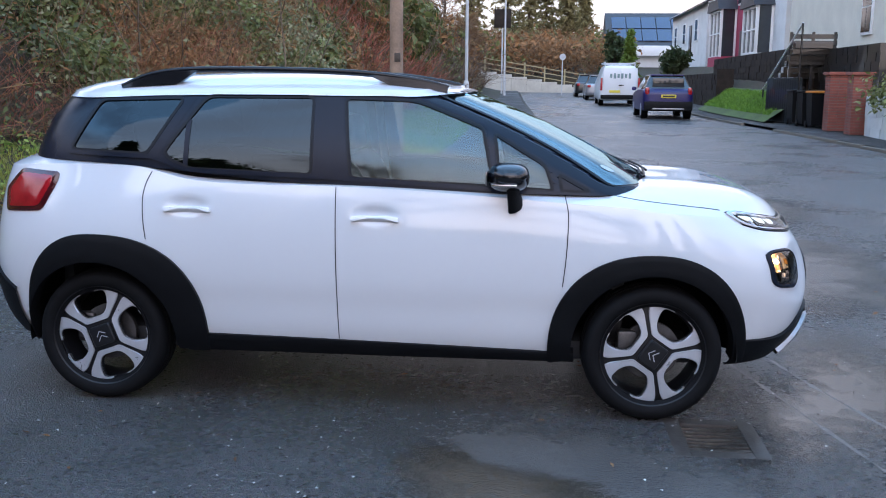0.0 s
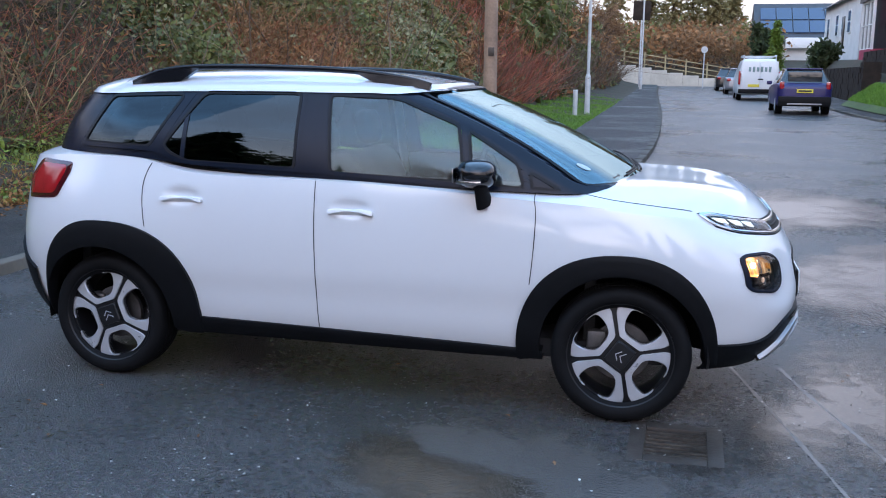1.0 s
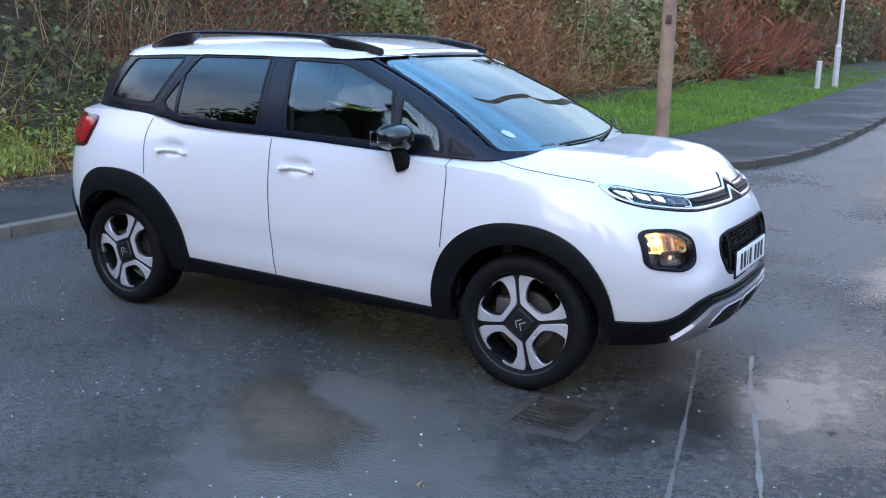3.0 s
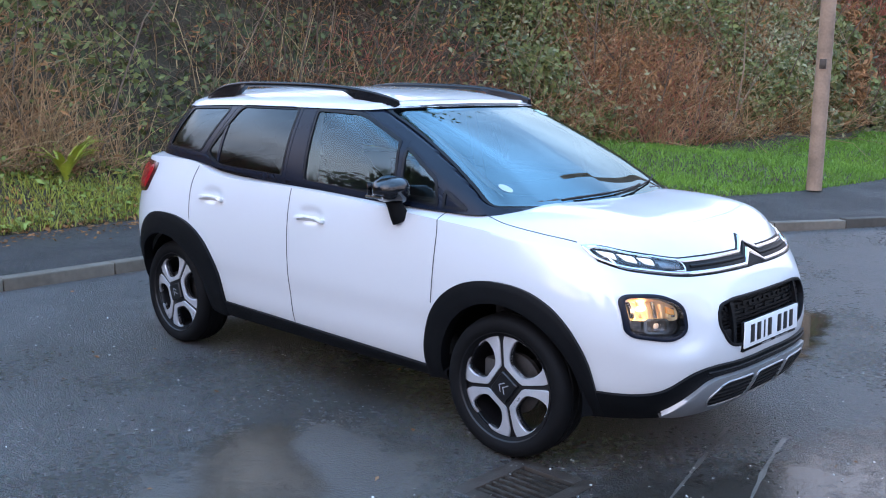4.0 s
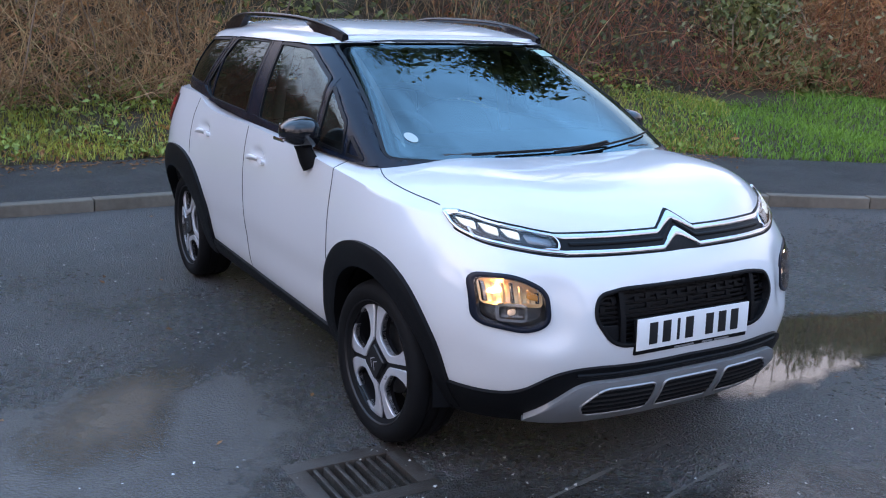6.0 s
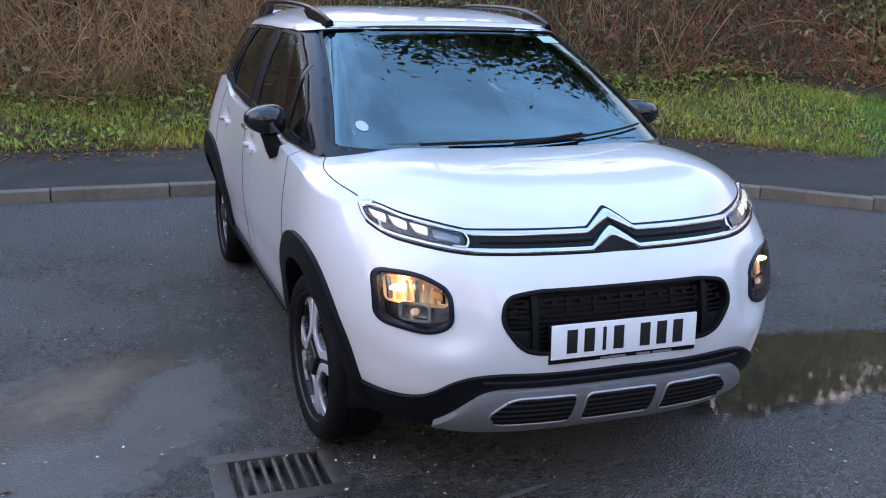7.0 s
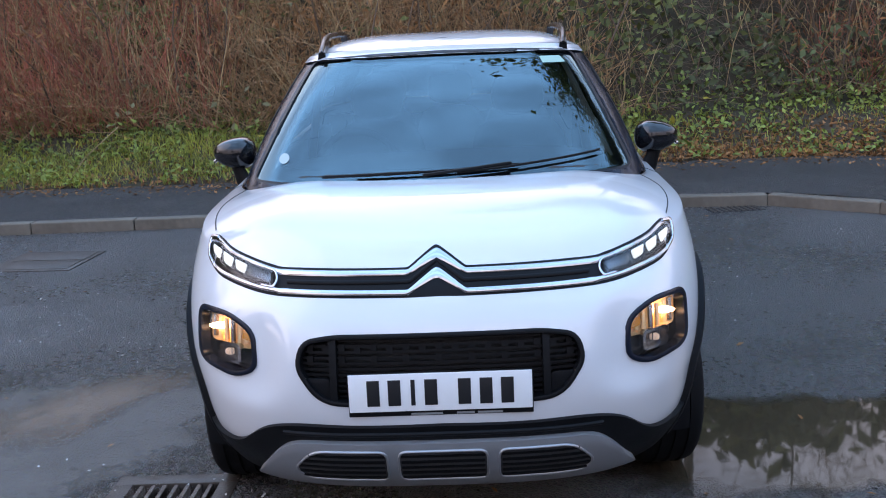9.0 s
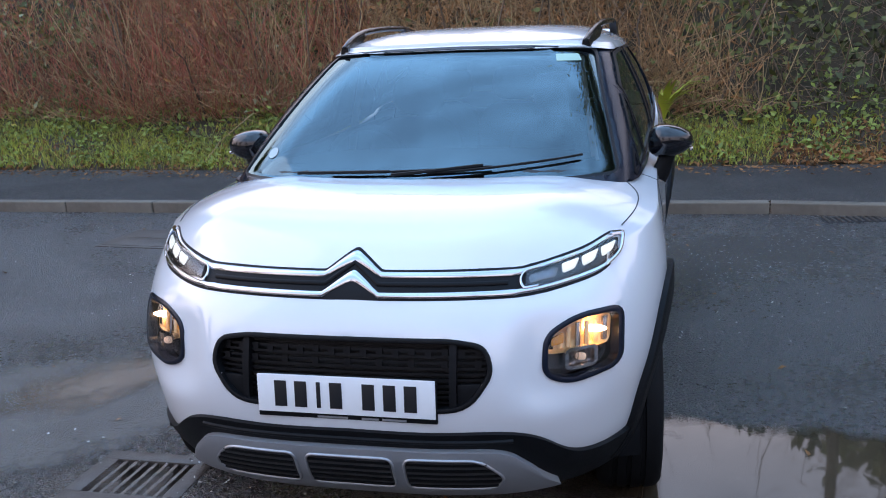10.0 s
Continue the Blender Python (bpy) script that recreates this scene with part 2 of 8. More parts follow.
def grid_faces(nu, nv):
    i, j = np.meshgrid(np.arange(nu - 1), np.arange(nv - 1), indexing="ij")
    a = i * nv + j
    return np.stack([a, a + 1, a + nv + 1, a + nv], -1).reshape(-1, 4)


# ---- materials of the ground ----
def wet_asphalt(name, base, dry_rough, wet_rough, wet_from, wet_to, scale, bank_shade=0.0, dry_sheen=0.16):
    """Asphalt with stone chips, tar stains and wet patches that shine."""
    m = bpy.data.materials.new(name)
    m.use_nodes = True
    n, l = m.node_tree.nodes, m.node_tree.links
    b = n["Principled BSDF"]
    co = n.new("ShaderNodeTexCoord")

    def tex(s, detail=6, kind="ShaderNodeTexNoise"):
        t = n.new(kind)
        t.inputs["Scale"].default_value = s
        if kind == "ShaderNodeTexNoise":
            t.inputs["Detail"].default_value = detail
        l.new(co.outputs["Object"], t.inputs["Vector"])
        return t

    big, mid, fine, chips = tex(scale, 5), tex(2.3, 6), tex(45, 4), tex(120, 2, "ShaderNodeTexVoronoi")
    wet = n.new("ShaderNodeMapRange")
    wet.inputs["From Min"].default_value, wet.inputs["From Max"].default_value = wet_from, wet_to
    # Darker, wetter towards the puddle's side: the bank's shade put into the mask.
    place = n.new("ShaderNodeSeparateXYZ")
    l.new(co.outputs["Object"], place.inputs["Vector"])
    low = n.new("ShaderNodeMapRange")
    low.interpolation_type = "SMOOTHSTEP"
    low.inputs["From Min"].default_value, low.inputs["From Max"].default_value = -0.8, 1.6
    low.inputs["To Min"].default_value, low.inputs["To Max"].default_value = 0.0, bank_shade
    l.new(place.outputs["Y"], low.inputs["Value"])
    high = n.new("ShaderNodeMapRange")
    high.interpolation_type = "SMOOTHSTEP"
    high.inputs["From Min"].default_value, high.inputs["From Max"].default_value = 4.0, 8.5
    high.inputs["To Min"].default_value, high.inputs["To Max"].default_value = 1.0, 0.0
    l.new(place.outputs["Y"], high.inputs["Value"])
    only = n.new("ShaderNodeMath")
    only.operation = "MULTIPLY"
    l.new(low.outputs[0], only.inputs[0])
    l.new(high.outputs[0], only.inputs[1])
    wet_shade = n.new("ShaderNodeMath")
    wet_shade.operation = "ADD"
    l.new(big.outputs["Fac"], wet_shade.inputs[0])
    l.new(only.outputs[0], wet_shade.inputs[1])
    l.new(wet_shade.outputs[0], wet.inputs["Value"])
    tone = n.new("ShaderNodeMixRGB")
    tone.inputs["Color1"].default_value = (*(c * 0.55 for c in base), 1)
    tone.inputs["Color2"].default_value = (*(c * 1.45 for c in base), 1)
    l.new(mid.outputs["Fac"], tone.inputs["Fac"])
    chip = n.new("ShaderNodeMixRGB")
    chip.blend_type = "OVERLAY"
    chip.inputs["Fac"].default_value = 0.75
    grain = tex(28, 5)
    grain_tone = n.new("ShaderNodeMapRange")
    grain_tone.inputs["From Min"].default_value, grain_tone.inputs["From Max"].default_value = 0.35, 0.65
    grain_tone.inputs["To Min"].default_value, grain_tone.inputs["To Max"].default_value = 0.55, 1.45
    l.new(grain.outputs["Fac"], grain_tone.inputs["Value"])
    speck = n.new("ShaderNodeMixRGB")
    speck.blend_type = "MULTIPLY"
    speck.inputs["Fac"].default_value = 0.75
    l.new(tone.outputs["Color"], speck.inputs["Color1"])
    l.new(grain_tone.outputs[0], speck.inputs["Color2"])
    l.new(speck.outputs["Color"], chip.inputs["Color1"])
    l.new(chips.outputs["Color"], chip.inputs["Color2"])
    dull = n.new("ShaderNodeHueSaturation")
    dull.inputs["Saturation"].default_value = 0.35
    l.new(chip.outputs["Color"], dull.inputs["Color"])
    soak = n.new("ShaderNodeMixRGB")
    soak.blend_type = "MULTIPLY"
    soak.inputs["Color2"].default_value = (0.46, 0.45, 0.45, 1)
    l.new(wet.outputs[0], soak.inputs["Fac"])
    l.new(dull.outputs["Color"], soak.inputs["Color1"])
    l.new(soak.outputs["Color"], b.inputs["Base Color"])
    rough = n.new("ShaderNodeMapRange")
    rough.inputs["To Min"].default_value, rough.inputs["To Max"].default_value = dry_rough, wet_rough
    l.new(wet.outputs[0], rough.inputs["Value"])
    jit = n.new("ShaderNodeMath")
    jit.operation = "MULTIPLY_ADD"
    jit.inputs[1].default_value = 0.16
    l.new(mid.outputs["Fac"], jit.inputs[0])
    l.new(rough.outputs[0], jit.inputs[2])
    grainy = n.new("ShaderNodeMath")
    grainy.operation = "MULTIPLY_ADD"
    grainy.inputs[1].default_value = 0.55
    shift = n.new("ShaderNodeMath")
    shift.operation = "SUBTRACT"
    shift.inputs[1].default_value = 0.30
    l.new(grain.outputs["Fac"], grainy.inputs[0])
    l.new(jit.outputs[0], grainy.inputs[2])
    l.new(grainy.outputs[0], shift.inputs[0])
    shift.use_clamp = True
    l.new(shift.outputs[0], b.inputs["Roughness"])
    sheen = n.new("ShaderNodeMapRange")
    sheen.inputs["To Min"].default_value, sheen.inputs["To Max"].default_value = dry_sheen, 0.65
    l.new(wet.outputs[0], sheen.inputs["Value"])
    l.new(sheen.outputs[0], b.inputs["Specular IOR Level"])
    bp = n.new("ShaderNodeBump")
    bp.inputs["Distance"].default_value = 0.009
    inv = n.new("ShaderNodeMapRange")
    inv.inputs["To Min"].default_value, inv.inputs["To Max"].default_value = 1.0, 0.9
    l.new(wet.outputs[0], inv.inputs["Value"])
    l.new(inv.outputs[0], bp.inputs["Strength"])
    stones = tex(75, 4)
    rugged = n.new("ShaderNodeMath")
    rugged.operation = "MULTIPLY_ADD"
    rugged.inputs[1].default_value = 1.6
    l.new(stones.outputs["Fac"], rugged.inputs[0])
    l.new(fine.outputs["Fac"], rugged.inputs[2])
    mixh = n.new("ShaderNodeMath")
    mixh.operation = "ADD"
    l.new(rugged.outputs[0], mixh.inputs[0])
    l.new(chips.outputs["Distance"], mixh.inputs[1])
    l.new(mixh.outputs[0], bp.inputs["Height"])
    l.new(bp.outputs["Normal"], b.inputs["Normal"])
    return m


ASPHALT = wet_asphalt("wet_asphalt", (0.070, 0.052, 0.041), 0.36, 0.13, 0.43, 0.66, 0.42, 0.04, 0.54)
PAVE = wet_asphalt("pavement_asphalt", (0.056, 0.040, 0.030), 0.62, 0.35, 0.50, 0.80, 0.5, 0.0, 0.14)
KERB = material("kerb_concrete", (0.19, 0.155, 0.12), 0.75, second=(0.085, 0.068, 0.05), scale=3, bump=0.3, bump_scale=90, rough_vary=0.15)
KERB_DIRTY = material("dirty_kerb", (0.085, 0.070, 0.055), 0.8, second=(0.045, 0.038, 0.030), scale=3, bump=0.3, bump_scale=90)
SOIL = material("bank_soil", (0.060, 0.038, 0.024), 0.95, second=(0.035, 0.032, 0.014), scale=1.4, bump=0.8, bump_scale=14)
WET_IRON = material("wet_worn_iron", (0.20, 0.185, 0.17), 0.30, metal=0.75, second=(0.10, 0.075, 0.06), scale=30, bump=0.3, bump_scale=120)
IRON = material("cast_iron", (0.085, 0.074, 0.066), 0.42, metal=0.3, second=(0.050, 0.036, 0.028), scale=14, bump=0.3, bump_scale=120)
PIT = material("drain_dark", (0.008, 0.008, 0.008), 0.9, vary=0.3)


def water_film(name, base, rough, bump, bump_scale, scale):
    """Water or a wet film that thins out towards its shore."""
    m = material(name, base, rough, vary=0.3, scale=3, bump=bump, bump_scale=bump_scale)
    n, l = m.node_tree.nodes, m.node_tree.links
    b, out = n["Principled BSDF"], n["Material Output"]
    at = n.new("ShaderNodeAttribute")
    at.attribute_name = "shore"
    co, t = n.new("ShaderNodeTexCoord"), n.new("ShaderNodeTexNoise")
    t.inputs["Scale"].default_value, t.inputs["Detail"].default_value = scale, 7
    l.new(co.outputs["Object"], t.inputs["Vector"])
    add = n.new("ShaderNodeMath")
    add.operation = "ADD"
    l.new(at.outputs["Fac"], add.inputs[0])
    l.new(t.outputs["Fac"], add.inputs[1])
    r = n.new("ShaderNodeMapRange")
    r.inputs["From Min"].default_value, r.inputs["From Max"].default_value = 0.70, 1.30
    l.new(add.outputs[0], r.inputs["Value"])
    mix, tr = n.new("ShaderNodeMixShader"), n.new("ShaderNodeBsdfTransparent")
    l.new(r.outputs[0], mix.inputs[0])
    l.new(tr.outputs[0], mix.inputs[1])
    l.new(b.outputs[0], mix.inputs[2])
    l.new(mix.outputs[0], out.inputs["Surface"])
    return m


WATER = water_film("puddle_water", (0.060, 0.042, 0.026), 0.03, 0.02, 6, 5)
MUD = water_film("muddy_water", (0.080, 0.060, 0.041), 0.12, 0.30, 85, 14)
FILM = water_film("rain_film", (0.040, 0.035, 0.030), 0.12, 0.22, 90, 9)
COARSE_FILM = water_film("coarse_wet_asphalt", (0.10, 0.09, 0.082), 0.10, 0.9, 80, 9)
SHEEN = water_film("standing_sheen", (0.050, 0.050, 0.052), 0.24, 0.12, 60, 2.2)
GRASS_BLADE = material("grass_blade", (0.42, 0.43, 0.06), 0.65, second=(0.25, 0.24, 0.05), scale=1.2, random_tone=0.45)
GRASS_BRIGHT = material("mown_grass", (0.17, 0.31, 0.035), 0.65, second=(0.11, 0.23, 0.025), scale=0.8, random_tone=0.35)
WEED = material("weed_leaf", (0.29, 0.36, 0.07), 0.6, second=(0.15, 0.20, 0.04), scale=2, random_tone=0.45)
IVY = material("ivy_leaf", (0.20, 0.205, 0.065), 0.6, second=(0.085, 0.098, 0.030), scale=1.5, random_tone=0.5, spec=0.25)
# Darker copy of the ivy, carrying the shade of the bank at the bend.
SHADED_IVY = material("dark_ivy_leaf", (0.095, 0.105, 0.035), 0.55, second=(0.045, 0.055, 0.018), scale=1.5, random_tone=0.5, spec=0.25)
IVY_PALE = material("pale_ivy_leaf", (0.30, 0.28, 0.15), 0.6, second=(0.19, 0.18, 0.09), scale=1.5, random_tone=0.4, spec=0.25)
DEAD_LEAF = material("dead_leaf", (0.40, 0.195, 0.08), 0.85, second=(0.20, 0.095, 0.045), scale=1.5, random_tone=0.5, spec=0.2)
TWIG = material("brown_twig", (0.56, 0.335, 0.175), 0.85, second=(0.29, 0.16, 0.085), scale=2, random_tone=0.5, spec=0.2)
TWIG_RED = material("red_twig", (0.60, 0.19, 0.12), 0.8, second=(0.26, 0.09, 0.06), scale=2, random_tone=0.45, spec=0.2)
STRAW = material("dry_straw", (0.48, 0.34, 0.17), 0.85, second=(0.32, 0.21, 0.11), scale=2, random_tone=0.35, spec=0.2)
YELLOW_LEAF = material("yellow_leaf", (0.55, 0.45, 0.06), 0.5, vary=0.3, scale=10)
SAPLING = material("sapling_bark", (0.24, 0.165, 0.115), 0.85, second=(0.12, 0.082, 0.06), scale=2, random_tone=0.4, spec=0.2)
for leaf_material in (IVY, IVY_PALE, DEAD_LEAF, GRASS_BLADE, GRASS_BRIGHT, WEED):
    thin_leaf(leaf_material)


# ---- the ground ----
rng = np.random.default_rng(7)


def ground_z(x, y):
    """The road climbs gently past the car."""
    return 0.013 * np.maximum(0, np.asarray(y, float) - 3.0)


# ---- greenery: many small leaves, blades and stems ----
def scatter_leaves(name, label, centre, out, size, mat, category, flat=0.5, long=1.5, kind="stuff"):
    """Small folded leaves: four corners and a midrib each."""
    n = len(centre)
    d = rng.normal(size=(n, 3))
    d /= np.linalg.norm(d, axis=1)[:, None]
    nor = out + rng.normal(scale=0.75, size=(n, 3))
    nor /= np.linalg.norm(nor, axis=1)[:, None]
    u = np.cross(nor, d)
    u /= np.linalg.norm(u, axis=1)[:, None] + 1e-9
    v = np.cross(nor, u)
    a = (size * rng.uniform(0.55, 1.3, n))[:, None]
    p = np.stack([centre - v * a * long, centre + u * a * flat * 1.5 - v * a * 0.2 + nor * a * 0.3, centre + v * a * long, centre - u * a * flat * 1.5 - v * a * 0.2 + nor * a * 0.3], 1)
    i = np.arange(n)[:, None] * 4
    f = np.concatenate([i + [[0, 1, 2]], i + [[0, 2, 3]]], 0)
    return tris(name, label, p.reshape(-1, 3), f, mat, category, kind)


def tris(name, label, verts, faces, mat, category, kind="stuff"):
    me = bpy.data.meshes.new(name)
    me.vertices.add(len(verts))
    me.vertices.foreach_set("co", np.ascontiguousarray(verts, dtype=np.float32).ravel())
    k = faces.shape[1]
    me.loops.add(faces.size)
    me.loops.foreach_set("vertex_index", np.ascontiguousarray(faces, dtype=np.int32).ravel())
    me.polygons.add(len(faces))
    me.polygons.foreach_set("loop_start", np.arange(0, faces.size, k, dtype=np.int32))
    me.update(calc_edges=True)
    me.validate()
    ob = link(name, me, mat, None, "", False)
    return tagged(ob, label, category, kind=kind)


def scatter_blades(name, label, root, height, width, mat, category, lean=0.5, kind="stuff"):
    n = len(root)
    ang = rng.uniform(0, 2 * np.pi, n)
    side = np.stack([np.cos(ang), np.sin(ang), 0 * ang], -1) * (width * rng.uniform(0.6, 1.3, n))[:, None]
    bend = rng.normal(scale=lean, size=(n, 3)) * [1, 1, 0.1]
    h = (height * rng.uniform(0.4, 1.3, n))[:, None]
    mid = root + bend * h * 0.35 + [0, 0, 1] * h * 0.6
    tip = root + bend * h + [0, 0, 1] * h * 0.95
    p = np.stack([root - side, root + side, mid + side * 0.8, mid - side * 0.8, tip], 1)
    i = np.arange(n)[:, None] * 5
    f = np.concatenate([i + [[0, 1, 2]], i + [[0, 2, 3]], i + [[3, 2, 4]]], 0)
    return tris(name, label, p.reshape(-1, 3), f, mat, category, kind)


def scatter_stems(name, label, root, way, length, radius, mat, category, sag=0.25, joints=4, kind="stuff"):
    """Thin three-sided stems that bend as they grow."""
    n = len(root)
    way = way / np.linalg.norm(way, axis=1)[:, None]
    a = np.cross(way, rng.normal(size=(n, 3)))
    a /= np.linalg.norm(a, axis=1)[:, None]
    b = np.cross(way, a)
    bend = rng.normal(scale=sag, size=(n, 3))
    bend[:, 2] -= sag * 0.8
    kink = rng.normal(scale=0.05, size=(joints, n, 3))
    rows = []
    for j in range(joints):
        t = j / (joints - 1)
        c = root + way * (length * t)[:, None] + bend * (length * t * t)[:, None] + kink[j] * (length * t)[:, None]
        r = (radius * (1 - 0.75 * t))[:, None]
        rows.append(np.stack([c + r * (math.cos(q) * a + math.sin(q) * b) for q in (0, 2.09, 4.19)], 1))
    p = np.stack(rows, 1).reshape(-1, 3)
    f = []
    i = np.arange(n)[:, None] * (joints * 3)
    for j in range(joints - 1):
        for q in range(3):
            w, x = j * 3 + q, j * 3 + (q + 1) % 3
            f.append(i + [[w, x, x + 3, w + 3]])
    return tris(name, label, p, np.concatenate(f, 0), mat, category, kind)


gx = sorted(set([-600, -200, -80, -40, -20, -10, -7, -5] + list(np.arange(-4, 4.01, 0.5)) + [1.375, 1.765, 5, 7, 10, 20, 40, 80, 200, 600]))
gy = sorted(set([-600, -200, -80, -40, -20, -10, -7, -5] + list(np.arange(-4, 5.01, 0.5)) + [-1.245, -0.79, 7, 9, 12, 16, 22, 30, 40, 55, 80, 200, 600]))
grid = np.array([[(x, y, float(ground_z(x, y))) for y in gy] for x in gx])
faces = grid_faces(len(gx), len(gy))[:, ::-1]
mid = grid.reshape(-1, 3)[faces].mean(1)
over_drain = (mid[:, 0] > 1.375) & (mid[:, 0] < 1.765) & (mid[:, 1] > -1.245) & (mid[:, 1] < -0.79)
road = solid("road", grid.reshape(-1, 3), faces[~over_drain], ASPHALT, smooth=True)
tagged(road, "dark wet asphalt road with shining patches", kind="structure")

# Kerb and pavement lines: the kerb, and the back of the pavement, point by point.
KERB_LINE = [(-3.38, -40), (-3.4, -12), (-3.42, -6), (-3.43, -2), (-3.47, 0.3), (-3.53, 1.7), (-3.42, 2.7), (-2.9, 3.35), (-2.1, 3.88), (-1.4, 4.52), (-0.74, 5.7), (-0.05, 6.85), (0.50, 8.0), (0.78, 10.2), (0.85, 20), (0.15, 40), (-1.0, 75)]
BACK_LINE = [(-5.6, -40), (-5.5, -12), (-5.42, -6), (-5.28, -2), (-5.42, 0.5), (-5.55, 2.3), (-5.5, 3.5), (-5.05, 4.6), (-4.2, 5.3), (-3.2, 6.0), (-2.4, 7.0), (-1.75, 8.2), (-1.35, 9.8), (-1.15, 12), (-1.1, 20), (-1.4, 40), (-2.2, 75)]
VERGE_W = [1.3, 1.3, 1.25, 1.2, 1.1, 1.2, 1.5, 2.0, 2.6, 3.1, 3.3, 3.3, 3.2, 3.0, 2.4, 1.8, 1.5]
VERGE_UP = [0.34, 0.34, 0.34, 0.36, 0.38, 0.36, 0.30, 0.24, 0.2, 0.17, 0.15, 0.14, 0.14, 0.14, 0.14, 0.15, 0.15]
kp, bp_ = np.array(KERB_LINE), np.array(BACK_LINE)
knot = np.concatenate([[0], np.cumsum(np.linalg.norm(np.diff(bp_, axis=0), axis=1))])
kx, ky, bx, by = (spline(knot, v) for v in (kp[:, 0], kp[:, 1], bp_[:, 0], bp_[:, 1]))
S_END = knot[-1]


def verge(s, d):
    """A place d metres behind the pavement, s along it, on the bank's surface, with the way out of the bank."""
    s, d = np.asarray(s, float), np.asarray(d, float)
    b = np.stack([bx(s), by(s)], -1)
    k = np.stack([kx(s), ky(s)], -1)
    n = b - k
    n /= np.linalg.norm(n, axis=-1)[..., None]
    p = b + n * d[..., None]
    w, up = np.interp(s, knot, VERGE_W), np.interp(s, knot, VERGE_UP)
    z = ground_z(b[..., 0], b[..., 1]) + 0.09 + up * np.minimum(d, w) + 0.80 * np.clip(d - w, 0, np.interp(b[..., 1], [-1, 2.5, 6, 9, 20], [3.5, 5.2, 5.0, 4.2, 9.0]))
    z += 0.05 * np.sin(1.7 * s + 2.3 * d) * np.clip(d / 0.5, 0, 1)
    return np.concatenate([p, z[..., None]], -1), n, w


ss = np.concatenate([np.linspace(0, knot[1], 12)[:-1], np.linspace(knot[1], knot[14], 160)[:-1], np.linspace(knot[14], S_END, 40)])
pav = []
for s in ss:
    k, b = np.array([kx(s), ky(s)]), np.array([bx(s), by(s)])
    n = (b - k) / np.linalg.norm(b - k)
    z = float(ground_z(*b))
    pav.append([(*(k + n * t), float(ground_z(*k)) + h) for t, h in ((0.118, 0.092), (0.6, 0.094), (1.2, 0.098))] + [(*(b + n * t), z + h) for t, h in ((-0.3, 0.10), (0.06, 0.10))])
pav = np.array(pav)
pavement = solid("pavement", pav.reshape(-1, 3), grid_faces(len(ss), 5)[:, ::-1], PAVE, smooth=True)
tagged(pavement, "dark asphalt pavement behind the kerb", kind="structure")
ds = [0.0, 0.1, 0.25, 0.5, 0.8, 1.1, 1.5, 2.0, 2.6, 3.3, 4.2, 5.5, 7.5, 10, 14]
bank = np.array([verge(np.full(len(ds), s), np.array(ds))[0] for s in ss])
bank[:, 0, 2] -= 0.03
ob = solid("bank", bank.reshape(-1, 3), grid_faces(len(ss), len(ds))[:, ::-1], SOIL, smooth=True)
tagged(ob, "rising earth bank behind the pavement", kind="structure")


# Kerbstones, one by one.
def kerbstone_mesh(length, mat=KERB):
    bm = box_bm((length - 0.008, 0.125, 0.24), (0, 0, -0.02), 0.012, 2)
    me = bpy.data.meshes.new("kerbstone")
    bm.to_mesh(me)
    bm.free()
    me.materials.append(mat)
    me.shade_smooth()
    return me


kerb = new("kerb")
tagged(kerb, "row of weathered concrete kerbstones", kind="structure")
fine_s = np.linspace(knot[1], S_END, 6000)
line = np.stack([kx(fine_s), ky(fine_s)], -1)
arc = np.concatenate([[0], np.cumsum(np.linalg.norm(np.diff(line, axis=0), axis=1))])
stone = kerbstone_mesh(0.915)
dirty = kerbstone_mesh(0.915, KERB_DIRTY)
at = 0.0
while at < min(arc[-1] - 1, 80):
    a = np.array([np.interp(at, arc, line[:, 0]), np.interp(at, arc, line[:, 1])])
    b = np.array([np.interp(at + 0.915, arc, line[:, 0]), np.interp(at + 0.915, arc, line[:, 1])])
    d, m = b - a, (a + b) / 2
    n = np.array([-d[1], d[0]]) / np.linalg.norm(d)
    m = m + n * 0.0625
    piece = new("kerbstone", stone if m[1] < 6.5 else dirty)
    piece.parent = kerb
    piece.matrix_basis = pose(m[0], m[1], float(ground_z(*m)) + rng.normal(0, 0.003), rng.normal(0, 0.5), 0, math.degrees(math.atan2(d[1], d[0])) + rng.normal(0, 0.25))
    at += 0.915

# Drain grate in the road beside the front wheel.
drain = thing("drain_grate", "rusty cast iron drain grate set in the road", "drain grate", pose(1.57, -1.017, 0.0, 0, 0, 0))
for y0 in (-0.195, 0.195):
    part("grate_frame", box_bm((0.26, 0.07, 0.05), (0, y0, -0.022), 0.005), IRON, drain)
for x0 in (-0.165, 0.165):
    part("grate_frame", box_bm((0.07, 0.46, 0.05), (x0, 0, -0.0225), 0.005), IRON, drain)
for y0 in np.linspace(-0.128, 0.128, 7):
    part("grate_bar", box_bm((0.264, 0.017, 0.035), (0, y0, -0.0205), 0.005), WET_IRON, drain)
part("drain_pit", box_bm((0.70, 0.80, 0.02), (0, 0, -0.075)), PIT, drain)

